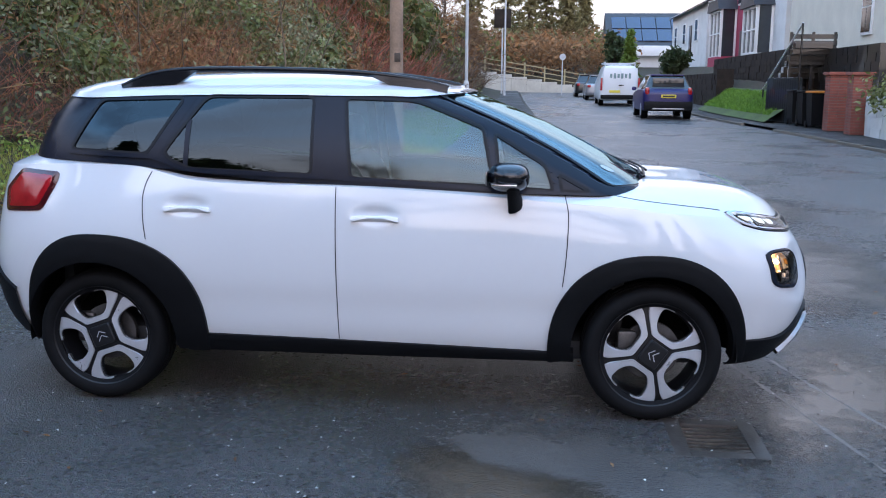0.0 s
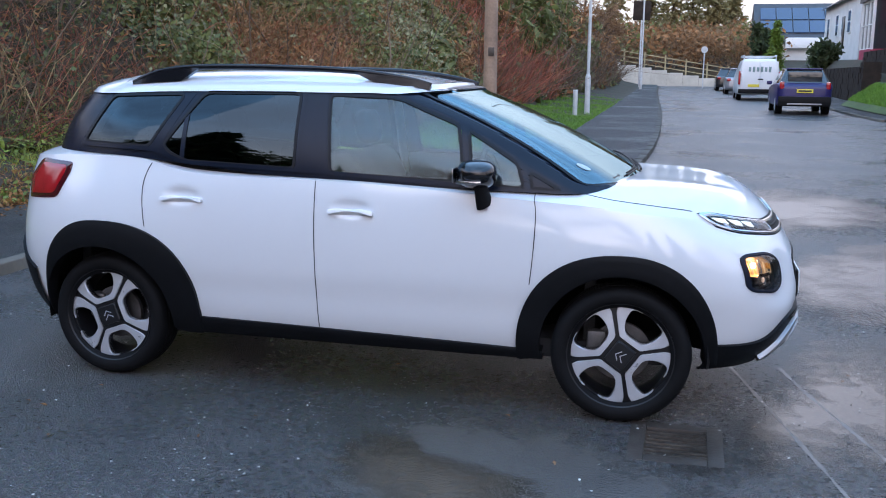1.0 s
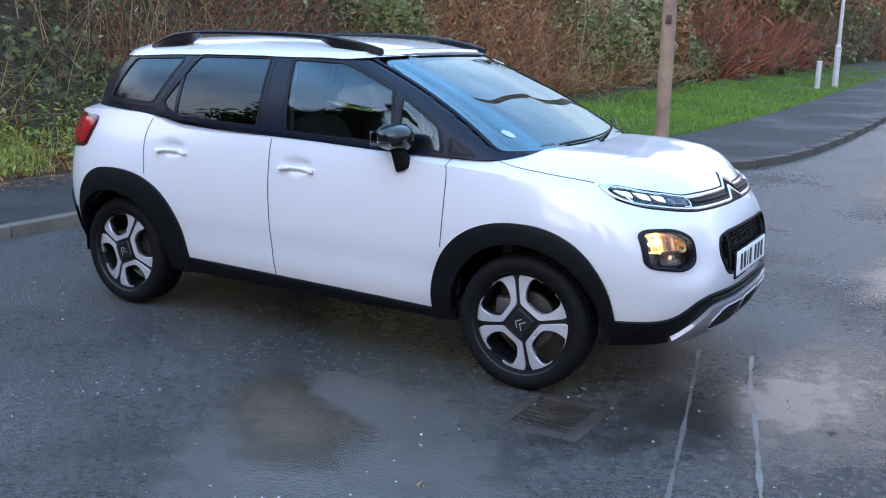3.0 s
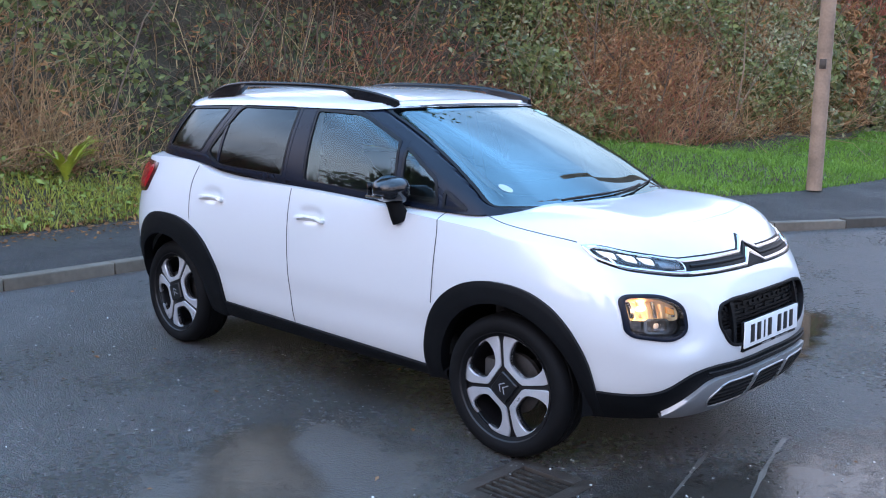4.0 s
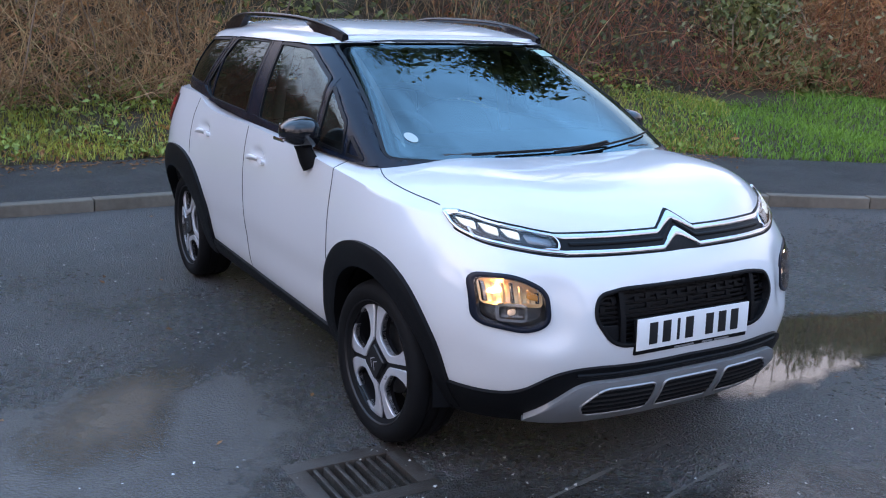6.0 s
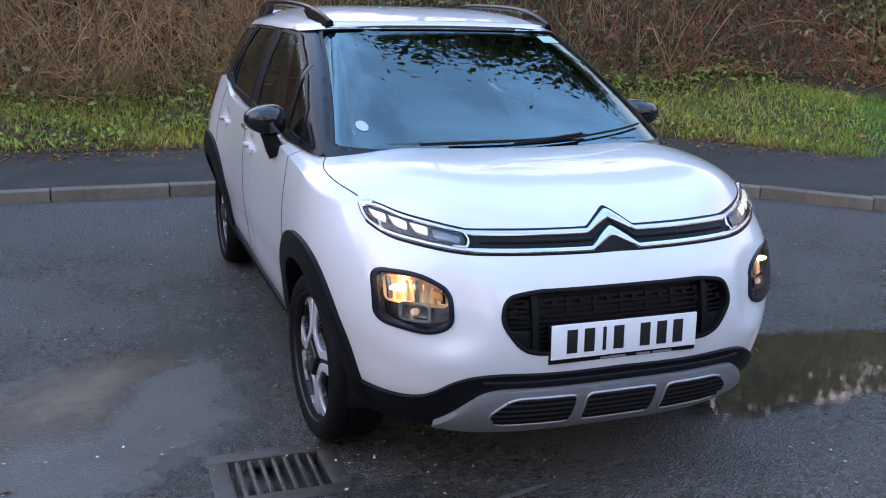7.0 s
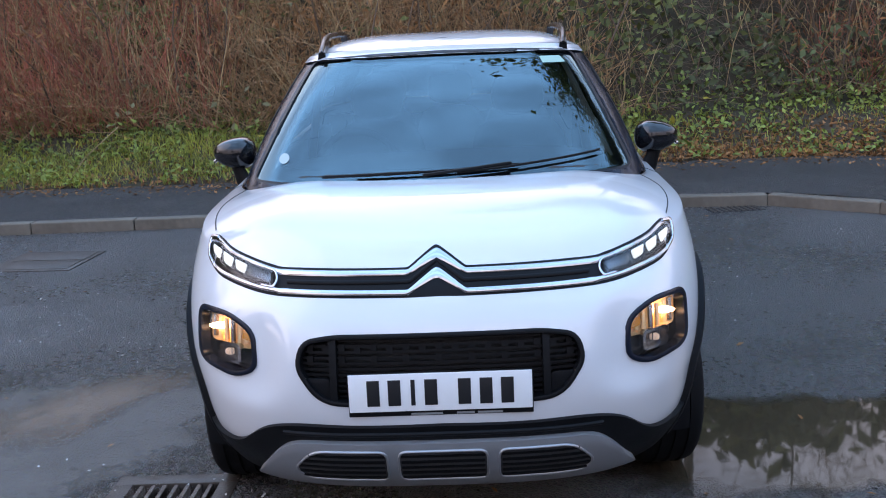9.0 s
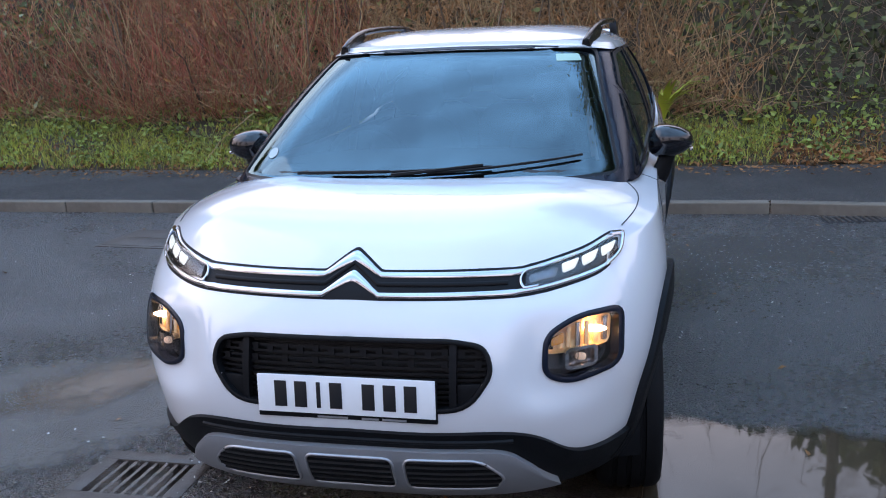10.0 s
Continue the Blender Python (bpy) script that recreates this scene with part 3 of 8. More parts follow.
# Second drain at the kerb, and an inspection cover.
d2 = thing("drain_grate", "small iron drain grate at the kerb", "drain grate", pose(-3.33, 2.32, 0.004, 0, 0, 8))
for y0 in np.linspace(-0.2, 0.2, 9):
    part("grate_bar", box_bm((0.20, 0.018, 0.012), (0, y0, 0.0), 0.003), IRON, d2)
part("drain_pit", box_bm((0.22, 0.46, 0.004), (0, 0, -0.004)), PIT, d2)
cover = thing("inspection_cover", "worn iron inspection cover in the road", "manhole cover", pose(-2.33, -3.15, 0.003, 0, 0, -4))
part("cover_frame", box_bm((0.62, 0.66, 0.008), (0, 0, 0), 0.003), IRON, cover)
for x0 in (-0.14, 0.14):
    part("cover_plate", box_bm((0.26, 0.58, 0.006), (x0, 0, 0.005), 0.002), IRON, cover)


def puddle(name, label, outline, z=0.0035, mat=None, edge=(1.0, 0.9, 0.5, 0.0)):
    """Standing water with an uneven shore, flat on the road."""
    pts = np.array(dense(outline, 0.02))
    c = pts.mean(0)
    ang, rad = np.arctan2(pts[:, 1] - c[1], pts[:, 0] - c[0]), np.linalg.norm(pts - c, axis=1)
    o = np.argsort(ang)
    t = np.linspace(-np.pi, np.pi, 240, endpoint=False)
    r = np.interp(t, ang[o], rad[o], period=2 * np.pi)
    r = sum(np.roll(r, k) for k in range(-5, 6)) / 11
    r = r * (1 + 0.04 * np.sin(9 * t + 1) + 0.03 * np.sin(17 * t) + 0.02 * np.sin(37 * t + 2) + 0.015 * np.sin(61 * t))
    lift = lambda x, y: z if z else float(ground_z(x, y)) + 0.006
    verts = [(c[0], c[1], lift(c[0], c[1]))]
    for k in (0.55, 0.8, 1.0, 1.18):
        verts += [(x, y, lift(x, y)) for x, y in ((c[0] + k * a * math.cos(b), c[1] + k * a * math.sin(b)) for a, b in zip(r, t))]
    faces = [(0, i + 1, (i + 1) % 240 + 1) for i in range(240)]
    for k in range(3):
        faces += [(1 + k * 240 + i, 241 + k * 240 + i, 241 + k * 240 + (i + 1) % 240, 1 + k * 240 + (i + 1) % 240) for i in range(240)]
    ob = solid(name, verts, faces, mat or WATER)
    shore = ob.data.attributes.new("shore", "FLOAT", "POINT")
    shore.data.foreach_set("value", np.concatenate([[1.0], np.repeat(edge, 240)]).astype(np.float32))
    return tagged(ob, label, "puddle", kind="structure")


puddle("water", "shallow brown puddle mirroring the sky", [(0.77, 0.85), (0.80, 1.15), (0.84, 1.7), (0.98, 2.2), (1.1, 2.75), (1.3, 2.8), (1.5, 2.2), (1.62, 1.6), (1.65, 1.2), (1.66, 0.8), (1.4, 0.6), (1.0, 0.65)])
puddle("water", "thin muddy puddle on the asphalt", [(0.70, -2.04), (0.40, -1.82), (0.24, -1.58), (0.22, -1.3), (0.36, -1.06), (0.42, -1.36), (0.72, -1.47), (0.98, -1.55), (1.10, -1.7), (1.08, -1.95), (0.88, -2.12)], 0.0028, MUD, (0.66, 0.52, 0.32, -0.05))
puddle("rain_film", "wet film of rainwater on the coarse asphalt", [(0.45, -2.2), (0.30, -1.7), (0.38, -1.05), (0.9, -0.95), (1.35, -1.25), (1.6, -1.5), (1.9, -1.9), (1.9, -2.5), (1.2, -2.8), (0.75, -2.6)], 0.0021, COARSE_FILM, (1.0, 0.85, 0.55, 0.0))
puddle("rain_film", "wet film spreading before the car", [(1.5, -1.7), (1.9, -1.3), (2.6, -1.2), (3.2, -0.6), (3.2, 0.6), (2.6, 1.2), (2.2, 0.8), (2.1, 0.0), (1.7, -0.6), (1.3, -1.3)], 0.0018, FILM, (0.48, 0.36, 0.15, -0.3))


for label, outline in (
    ("broad sheet of rainwater on the road", [(2.35, 1.7), (2.3, 3.0), (2.8, 4.0), (3.4, 4.6), (3.9, 4.0), (3.6, 2.6), (3.2, 1.5), (2.7, 1.3)]),
    ("broad sheet of rainwater on the road", [(1.6, 7.6), (2.6, 8.4), (3.8, 7.8), (4.2, 6.6), (3.5, 5.6), (2.3, 4.9), (1.8, 6.0)]),
):
    puddle("rain_film", label, outline, 0.0, SHEEN, (0.66, 0.56, 0.36, 0.0))


def streak(label, points, width, mat):
    """A narrow uneven strip lying on the road."""
    pts = np.array(points, float)
    k = np.linspace(0, len(pts) - 1, 60)
    px, py = spline(range(len(pts)), pts[:, 0])(k), spline(range(len(pts)), pts[:, 1])(k)
    d = np.stack([np.gradient(px), np.gradient(py)], -1)
    d /= np.linalg.norm(d, axis=1)[:, None]
    wv = width * (1 + 0.35 * np.sin(k * 7) + 0.25 * np.sin(k * 17 + 1))
    a, b = np.stack([px, py], -1) + np.stack([-d[:, 1], d[:, 0]], -1) * wv[:, None] / 2, np.stack([px, py], -1) - np.stack([-d[:, 1], d[:, 0]], -1) * wv[:, None] / 2
    v = [(*p, 0.0022) for p in a] + [(*p, 0.0022) for p in b]
    ob = solid("wet_streak", v, [(i, i + 1, 61 + i, 60 + i) for i in range(59)], mat)
    return tagged(ob, label, kind="structure")


PALE = material("pale_scuff", (0.15, 0.137, 0.125), 0.3, second=(0.08, 0.073, 0.066), scale=9, bump=0.3, bump_scale=120)
streak("pale wet streak on the asphalt", [(1.84, 0.20), (1.93, -0.18), (2.107, -0.946), (2.24, -1.54), (2.42, -2.3)], 0.016, PALE)
streak("pale wet streak on the asphalt", [(2.10, 0.25), (2.19, -0.15), (2.33, -0.65), (2.47, -1.17), (2.64, -1.8)], 0.017, PALE)
PALE_GRIT = material("pale_grit", (0.55, 0.53, 0.50), 0.6, second=(0.22, 0.21, 0.20), scale=9, random_tone=0.5)
# Grit, chips and bits of leaf on the road.
n = 7500
p = np.stack([rng.uniform(-3, 4.2, n), rng.uniform(-4.2, 3.2, n), np.full(n, 0.004)], -1)
p = p[(np.sin(p[:, 0] * 2.3 + 1) * np.sin(p[:, 1] * 3.1) + rng.normal(0, 0.6, n)) > 0]
p = p[~((p[:, 0] > 0.6) & (p[:, 0] < 1.9) & (p[:, 1] > 0.4)) & ~((p[:, 0] > 0.1) & (p[:, 0] < 1.2) & (p[:, 1] > -2.2) & (p[:, 1] < -0.9))]
n = len(p)
scatter_leaves("road_grit", "small pale chips and grit on the road", p, np.tile([0, 0, 1.0], (n, 1)) * 3, 0.0058, PALE_GRIT, "grit", 0.7, 1.0)
n = 90
p = np.stack([rng.uniform(-3.3, 4.2, n), rng.uniform(-4.2, 3.2, n), np.full(n, 0.006)], -1)
scatter_leaves("road_leaves", "dark wet leaf scraps on the road", p, np.tile([0, 0, 1.0], (n, 1)) * 3, 0.014, DEAD_LEAF, "leaves", 0.5, 1.5)





def s_of_y(y):
    t = np.linspace(0, S_END, 3000)
    return float(np.interp(y, by(t), t))


def on_bank(s, d, h=0.0):
    p, n, w = verge(s, d)
    p = p.copy()
    p[..., 2] += h
    return p, n


# Verge grass: rough weeds by the bend, mown grass along the road.
SA, SC, SD = s_of_y(-12), s_of_y(6.0), s_of_y(40)
n = 42000
s = rng.uniform(SA, SC, n)
w = np.interp(s, knot, VERGE_W)
d = 0.04 + rng.beta(1.1, 1.2, n) * (w + 0.25)
keep = (np.sin(s * 2.1) * np.sin(d * 3.7 + s) + rng.normal(0, 0.45, n)) > -0.55
worn = (s > s_of_y(1.9)) & (s < s_of_y(4.4))
keep &= ~worn | (rng.uniform(0, 1, n) < 0.18)
p, _ = on_bank(s[keep], d[keep])
scatter_blades("verge_grass", "rough green grass on the verge", p, 0.10, 0.0042, GRASS_BLADE, "grass", 0.6)
n = 9000
s = rng.uniform(SA, SC, n)
w = np.interp(s, knot, VERGE_W)
d = 0.05 + rng.uniform(0, 1, n) * (w + 0.1)
keep = np.sin(s * 3.3 + 1) * np.sin(d * 5 + s * 1.3) > -0.2
p, _ = on_bank(s[keep], d[keep], rng.uniform(0.01, 0.07, keep.sum()))
scatter_leaves("verge_weeds", "low broad-leaved weeds in the grass", p, np.tile([0.2, 0, 1.0], (len(p), 1)), 0.026, WEED, "weeds")
n = 6500
s = np.concatenate([rng.uniform(SA, SC, 5000), rng.uniform(s_of_y(1.9), s_of_y(4.4), 1500)])
d = 0.02 + np.abs(rng.normal(0, 0.55, n))
p, _ = on_bank(s, d, rng.uniform(0.002, 0.03, n))
scatter_leaves("fallen_leaves", "brown fallen leaves on the verge", p, np.tile([0, 0, 1.0], (n, 1)), 0.022, DEAD_LEAF, "leaves")
n = 76000
s = SC - 2 + (SD - SC + 2) * rng.beta(0.8, 2.2, n)
s = s[rng.uniform(0, 1, n) < np.clip((s - (SC - 1.6)) / 3.0, 0.06, 1)]
n = len(s)
w = np.interp(s, knot, VERGE_W)
d = 0.02 + rng.uniform(0, 1, n) * (w + 0.1)
p, _ = on_bank(s, d)
scatter_blades("mown_grass", "bright green mown grass beside the pavement", p, 0.065, 0.007, GRASS_BRIGHT, "grass", 0.5)
n = 1800
p, _ = on_bank(rng.uniform(SA, SC, n), -np.abs(rng.normal(0, 0.28, n)))
p[:, 2] = ground_z(p[:, 0], p[:, 1]) + 0.106
scatter_leaves("leaf_litter", "brown leaf litter along the back of the pavement", p, np.tile([0, 0, 3.0], (n, 1)), 0.018, DEAD_LEAF, "leaves")
n = 14
s, d = rng.uniform(s_of_y(-8), s_of_y(3), n), rng.uniform(0.9, 1.5, n)
p, _ = on_bank(s, d, 0.05)
scatter_leaves("yellow_leaves", "a few large yellow fallen leaves", p, np.tile([0.3, 0, 1.0], (n, 1)), 0.05, YELLOW_LEAF, "leaves")


def growth(s, d):
    """Slow change of what grows where on the bank: ivy above zero, bracken and bare stems below."""
    return np.sin(0.83 * s + 1.1 * np.sin(0.9 * d + 0.7)) * np.sin(0.61 * d + 0.37 * s + 1.3) + 0.45 * np.sin(2.1 * s + 1.7 * d)


def thicket(y0, y1, count, deep, side, clump=0.26, tall=1.25):
    """Clumps on the bank between two places, where the growth suits (side: 1 ivy, -1 bracken, 0 anywhere), and points round them."""
    s0, s1 = s_of_y(y0), s_of_y(y1)
    m = max(12, int((s1 - s0) * 26))
    cs, cd = rng.uniform(s0, s1, m), rng.uniform(0.0, deep, m)
    if side:
        ok = side * growth(cs, cd) + rng.normal(0, 0.22, m) > (-0.12 if side < 0 else 0.0 if y0 < 2 else -0.35)
        cs, cd = cs[ok], cd[ok]
        m = len(cs)
    ch = rng.uniform(0.05, tall, m) * (0.2 + 0.8 * np.sin(1.1 * cs + 0.9 * cd) ** 2)
    pick = rng.integers(0, m, count)
    s = cs[pick] + rng.normal(0, clump, count)
    w = np.interp(s, knot, VERGE_W)
    d = w + np.maximum(cd[pick] + rng.normal(0, clump * 0.8, count), -0.15)
    p, n = on_bank(s, d, np.maximum(ch[pick] + rng.normal(0, clump * 0.6, count), 0.02))
    out = np.concatenate([-n, np.full((count, 1), 0.7)], 1)
    return p, out


# Ivy and bramble leaves: sparse by the bend, thick and high along the road.
for y0, y1, dark, pale, deep in ((-14, -3, 6500, 700, 5), (-3, 2, 3200, 300, 5), (2, 6, 3000, 200, 5), (6, 13, 32000, 11000, 6), (13, 22, 26000, 4500, 7), (22, 62, 30000, 4000, 8)):
    size = 0.042 if y1 < 14 else 0.07 if y1 < 30 else 0.13
    p, o = thicket(y0, y1, dark, deep, 1, tall=1.25 if y1 < 14 else 1.6 if y1 < 30 else 3.0)
    scatter_leaves("ivy", "dark green ivy in the shaded thicket" if y0 == 2 else "olive green ivy climbing through the thicket", p, o, size, SHADED_IVY if y0 == 2 else IVY, "ivy")
    p, o = thicket(y0, y1, pale, deep, 1, 0.5)
    scatter_leaves("bramble_leaves", "pale grey-green bramble leaves", p, o, size * 0.8, IVY_PALE, "bramble")
for y0, y1, count, deep in ((-14, -3, 7500, 5), (-3, 1.8, 6000, 5), (1.8, 6, 2600, 5), (6, 14, 9500, 5), (14, 24, 19000, 7), (24, 62, 26000, 8)):
    p, o = thicket(y0, y1, count, deep, -1, 0.36, 1.0 if y1 < 15 else 1.5 if y1 < 30 else 3.0)
    scatter_leaves("dead_bracken", "brown dead bracken and leaves on the bank", p, o, 0.034 if y1 < 15 else 0.07 if y1 < 30 else 0.13, DEAD_LEAF, "bracken", 0.3, 1.9)
# Ground ivy at the foot of the thicket.
n = 3200
s = np.concatenate([rng.normal(s_of_y(4.6), 0.7, n // 3), rng.uniform(SA, SC, n - n // 3)])
d = np.interp(s, knot, VERGE_W) + rng.normal(0.05, 0.22, n)
p, _ = on_bank(s, np.maximum(d, 0.3), rng.uniform(0.02, 0.22, n))
scatter_leaves("ground_ivy", "low bright ivy at the foot of the thicket", p, np.tile([0.6, 0, 0.8], (n, 1)), 0.028, WEED, "ivy")


def stems(name, label, y0, y1, count, mat, deep, length, radius, upright, category="bramble", sag=0.25):
    s = rng.uniform(s_of_y(y0), s_of_y(y1), count)
    d = np.abs(rng.uniform(-0.05, 1, count)) ** 1.3 * deep
    keep = (growth(s, d) + rng.normal(0, 0.3, count) < 0.15) | (rng.uniform(0, 1, count) < 0.25)
    s, d = s[keep], d[keep]
    count = len(s)
    p, n = on_bank(s, np.interp(s, knot, VERGE_W) + d)
    way = rng.normal(size=(count, 3)) * [1, 1, 0.5]
    way[:, 2] = np.abs(way[:, 2]) + upright
    way[:, :2] -= n * 0.35
    scatter_stems(name, label, p, way, length * rng.uniform(0.4, 1.2, count), radius * rng.uniform(0.5, 1.4, count), mat, category, sag)


stems("bramble_stems", "tangled brown bramble stems", -14, -3, 8000, TWIG, 4.5, 1.1, 0.0055, 0.8)
stems("bramble_stems", "tangled brown bramble stems", -3, 1.6, 6200, TWIG, 4.5, 1.05, 0.0055, 0.7)
# Sapling colour replaces twig brown here, to carry the bank's shade.
stems("bramble_stems", "tangled dark brown bramble stems", 1.6, 6, 4600, SAPLING, 4.5, 1.05, 0.0055, 0.5)
stems("bramble_stems", "tangled brown bramble stems", 6, 14, 8000, TWIG, 5, 1.1, 0.006, 0.7)
stems("bramble_stems", "tangled brown bramble stems", 14, 26, 2600, SAPLING, 7, 1.8, 0.011, 2.0)
stems("bramble_stems", "tangled brown bramble stems", 26, 64, 4500, SAPLING, 7, 2.6, 0.022, 2.2)
stems("red_stems", "thin red-brown upright stems", -14, -2.8, 7500, TWIG_RED, 4.5, 1.3, 0.0055, 2.0, "shrub", 0.14)
stems("red_stems", "thin red-brown upright stems", 3.5, 9, 1500, TWIG_RED, 2.0, 1.0, 0.006, 1.0, "shrub", 0.3)
stems("red_stems", "thin red-brown upright stems", 19, 30, 3600, TWIG_RED, 4, 1.8, 0.014, 1.8, "shrub", 0.15)
stems("dry_stalks", "pale dry upright stalks", -8, 5, 650, STRAW, 1.6, 1.7, 0.008, 3.0, "stalks", 0.12)
stems("dry_canes", "long arching pale canes", -10, 14, 420, STRAW, 3.0, 1.7, 0.008, 0.7, "stalks", 0.5)
stems("straw_tufts", "tufts of dry straw grass", -9, 2, 2600, STRAW, 0.5, 0.45, 0.0028, 2.0, "grass", 0.4)
stems("saplings", "tall pale saplings on the bank", -14, 16, 650, SAPLING, 9.0, 3.2, 0.015, 3.0, "saplings", 0.10)

# One strap-leaved plant on the verge.
fern = thing("strap_leaved_plant", "yellow-green strap-leaved plant at the edge of the thicket", "plant")
s0 = s_of_y(0.75)
base, _ = on_bank(np.array([s0]), np.array([0.85]))
base = base[0]
FERN = material("strap_leaf", (0.48, 0.50, 0.05), 0.45, second=(0.28, 0.34, 0.04), scale=4)
for k in range(26):
    ang, ln = rng.uniform(0, 2 * np.pi), rng.uniform(0.42, 0.72)
    bm = bmesh.new()
    rows = []
    for j in range(7):
        t = j / 6
        r = ln * (0.30 * t + 0.38 * t * t)
        z = ln * (1.35 * t - 0.62 * t * t * rng.uniform(0.9, 1.1))
        c = Vector((base[0] + r * math.cos(ang), base[1] + r * math.sin(ang), base[2] + z))
        wv = Vector((-math.sin(ang), math.cos(ang), 0)) * 0.032 * (math.sin(math.pi * min(t + 0.12, 1)) + 0.05)
        rows.append((bm.verts.new(c - wv), bm.verts.new(c - Vector((0, 0, 0.006))), bm.verts.new(c + wv)))
    for a, b in zip(rows, rows[1:]):
        bm.faces.new((a[0], a[1], b[1], b[0]))
        bm.faces.new((a[1], a[2], b[2], b[1]))
    part("leaf", bm, FERN, fern)


# ---- the white car ----
# Car space: x ahead, y to its left, z up, wheel centres at x = +-1.302.
R_TYRE, WHEEL_X = 0.317, 1.302
front_x = spline([0.24, 0.34, 0.45, 0.56, 0.66, 0.76, 0.84, 0.90, 0.96, 1.02, 1.12], [1.95, 2.045, 2.09, 2.105, 2.095, 2.065, 2.02, 1.972, 1.915, 1.85, 1.74])
front_n = spline([0.25, 0.5, 0.7, 0.85, 1.0, 1.12], [3.0, 3.15, 3.15, 2.85, 2.35, 2.25])
rear_x = spline([0.24, 0.36, 0.5, 0.7, 0.9, 1.05, 1.2], [-1.84, -1.93, -1.98, -1.99, -1.955, -1.92, -1.86])
half_w = spline([0.24, 0.33, 0.42, 0.50, 0.58, 0.68, 0.80, 0.92, 1.00, 1.07, 1.16], [0.787, 0.826, 0.847, 0.856, 0.868, 0.874, 0.873, 0.862, 0.848, 0.830, 0.805])
shoulder = spline([-2.1, -1.6, -1.2, -1.05, -0.9, -0.75, -0.3, 0.4, 0.9, 1.2, 1.5, 1.75, 1.9, 2.1], [1.10, 1.135, 1.138, 1.125, 1.088, 1.068, 1.06, 1.035, 1.003, 0.985, 0.955, 0.930, 0.917, 0.905])
hood_z = spline([-2.1, -1.5, -0.9, 0.0, 0.6, 1.0, 1.2, 1.4, 1.6, 1.75, 1.88, 1.97, 2.1], [1.17, 1.20, 1.15, 1.11, 1.09, 1.082, 1.076, 1.073, 1.060, 1.038, 1.003, 0.968, 0.925])
X_FRONT, X_REAR = 1.2, -1.1


def ring_point(a, z):
    """Point of the body's skin: a runs from 0 (front centre) over 1 and 2 (the straight side) to 3 (rear centre)."""
    a, z = np.broadcast_arrays(np.asarray(a, float), np.asarray(z, float))
    w = half_w(z)
    n = front_n(z)
    t = np.clip(a, 0, 1) * np.pi / 2
    xf = X_FRONT + (front_x(z) - X_FRONT) * np.cos(t).clip(0) ** (2 / n)
    yf = w * np.sin(t).clip(0) ** (2 / n)
    xs = X_FRONT + (X_REAR - X_FRONT) * np.clip(a - 1, 0, 1)
    t = np.clip(a - 2, 0, 1) * np.pi / 2
    xr = X_REAR + (rear_x(z) - X_REAR) * np.sin(t).clip(0) ** (2 / 4.0)
    yr = w * np.cos(t).clip(0) ** (2 / 4.0)
    x = np.where(a <= 1, xf, np.where(a <= 2, xs, xr))
    y = np.where(a <= 1, yf, np.where(a <= 2, w, yr))
    y = y * (1 - 0.022 * np.clip((x - 0.1) / 1.2, 0, 1.2))
    flare = 0.024 * np.exp(-(((x - 1.30) / 0.40) ** 2)) + 0.036 * np.exp(-(((x + 1.35) / 0.45) ** 2))
    y = y + flare * np.exp(-(((z - 0.72) / 0.28) ** 2)) * (y > 0.6) * np.clip((y - 0.6) / 0.2, 0, 1)
    return np.stack([x, -y, z], -1)


def even_params(z, count):
    """Ring parameters at even steps of length at the height z."""
    a = np.concatenate([np.sin(np.linspace(0, np.pi / 2, 400)) ** 1.0, 1 + np.linspace(0, 1, 200)[1:], 2 + (1 - np.cos(np.linspace(0, np.pi / 2, 400)))[1:]])
    a = np.unique(np.concatenate([np.linspace(0, 3, 3001), a]))
    p = ring_point(a, z)
    d = np.concatenate([[0], np.cumsum(np.linalg.norm(np.diff(p, axis=0), axis=1))])
    return np.interp(np.linspace(0, d[-1], count), d, a)


NA, NZ, NC = 420, 56, 44
params = even_params(0.6, NA)
base_top = ring_point(params, 0.95)
z_top = shoulder(base_top[:, 0])
v = np.linspace(0, 1, NZ)
z_grid = 0.262 + (z_top[:, None] - 0.262) * v[None]
skin = ring_point(params[:, None], z_grid)
# The cap rolls from the shoulder in over the bonnet and the belt line.
f = np.linspace(0, 1, NC + 1)[1:] ** 1.6
top = skin[:, -1]
core = np.stack([np.clip(top[:, 0], -1.3, 1.25), 0 * top[:, 0], top[:, 2]], -1)
cap = top[:, None] + (core - top)[:, None] * f[None, :, None]
crown = hood_z(cap[..., 0]) - 0.035 * (np.abs(cap[..., 1]) / 0.8) ** 2.4 + 0.016 * np.exp(-(((np.abs(cap[..., 1]) - 0.54) / 0.21) ** 2)) * np.clip((cap[..., 0] - 1.0) / 0.3, 0, 1)
reach = f[None] * np.linalg.norm(core - top, axis=1)[:, None]
roll = np.interp(params, [0, 0.45, 0.8, 3], [0.045, 0.055, 0.10, 0.12])[:, None]
rise = 1 - np.exp(-reach / roll)
cap[..., 2] = top[:, None, 2] + (crown - top[:, None, 2]) * rise
body_grid = np.concatenate([skin, cap], 1)


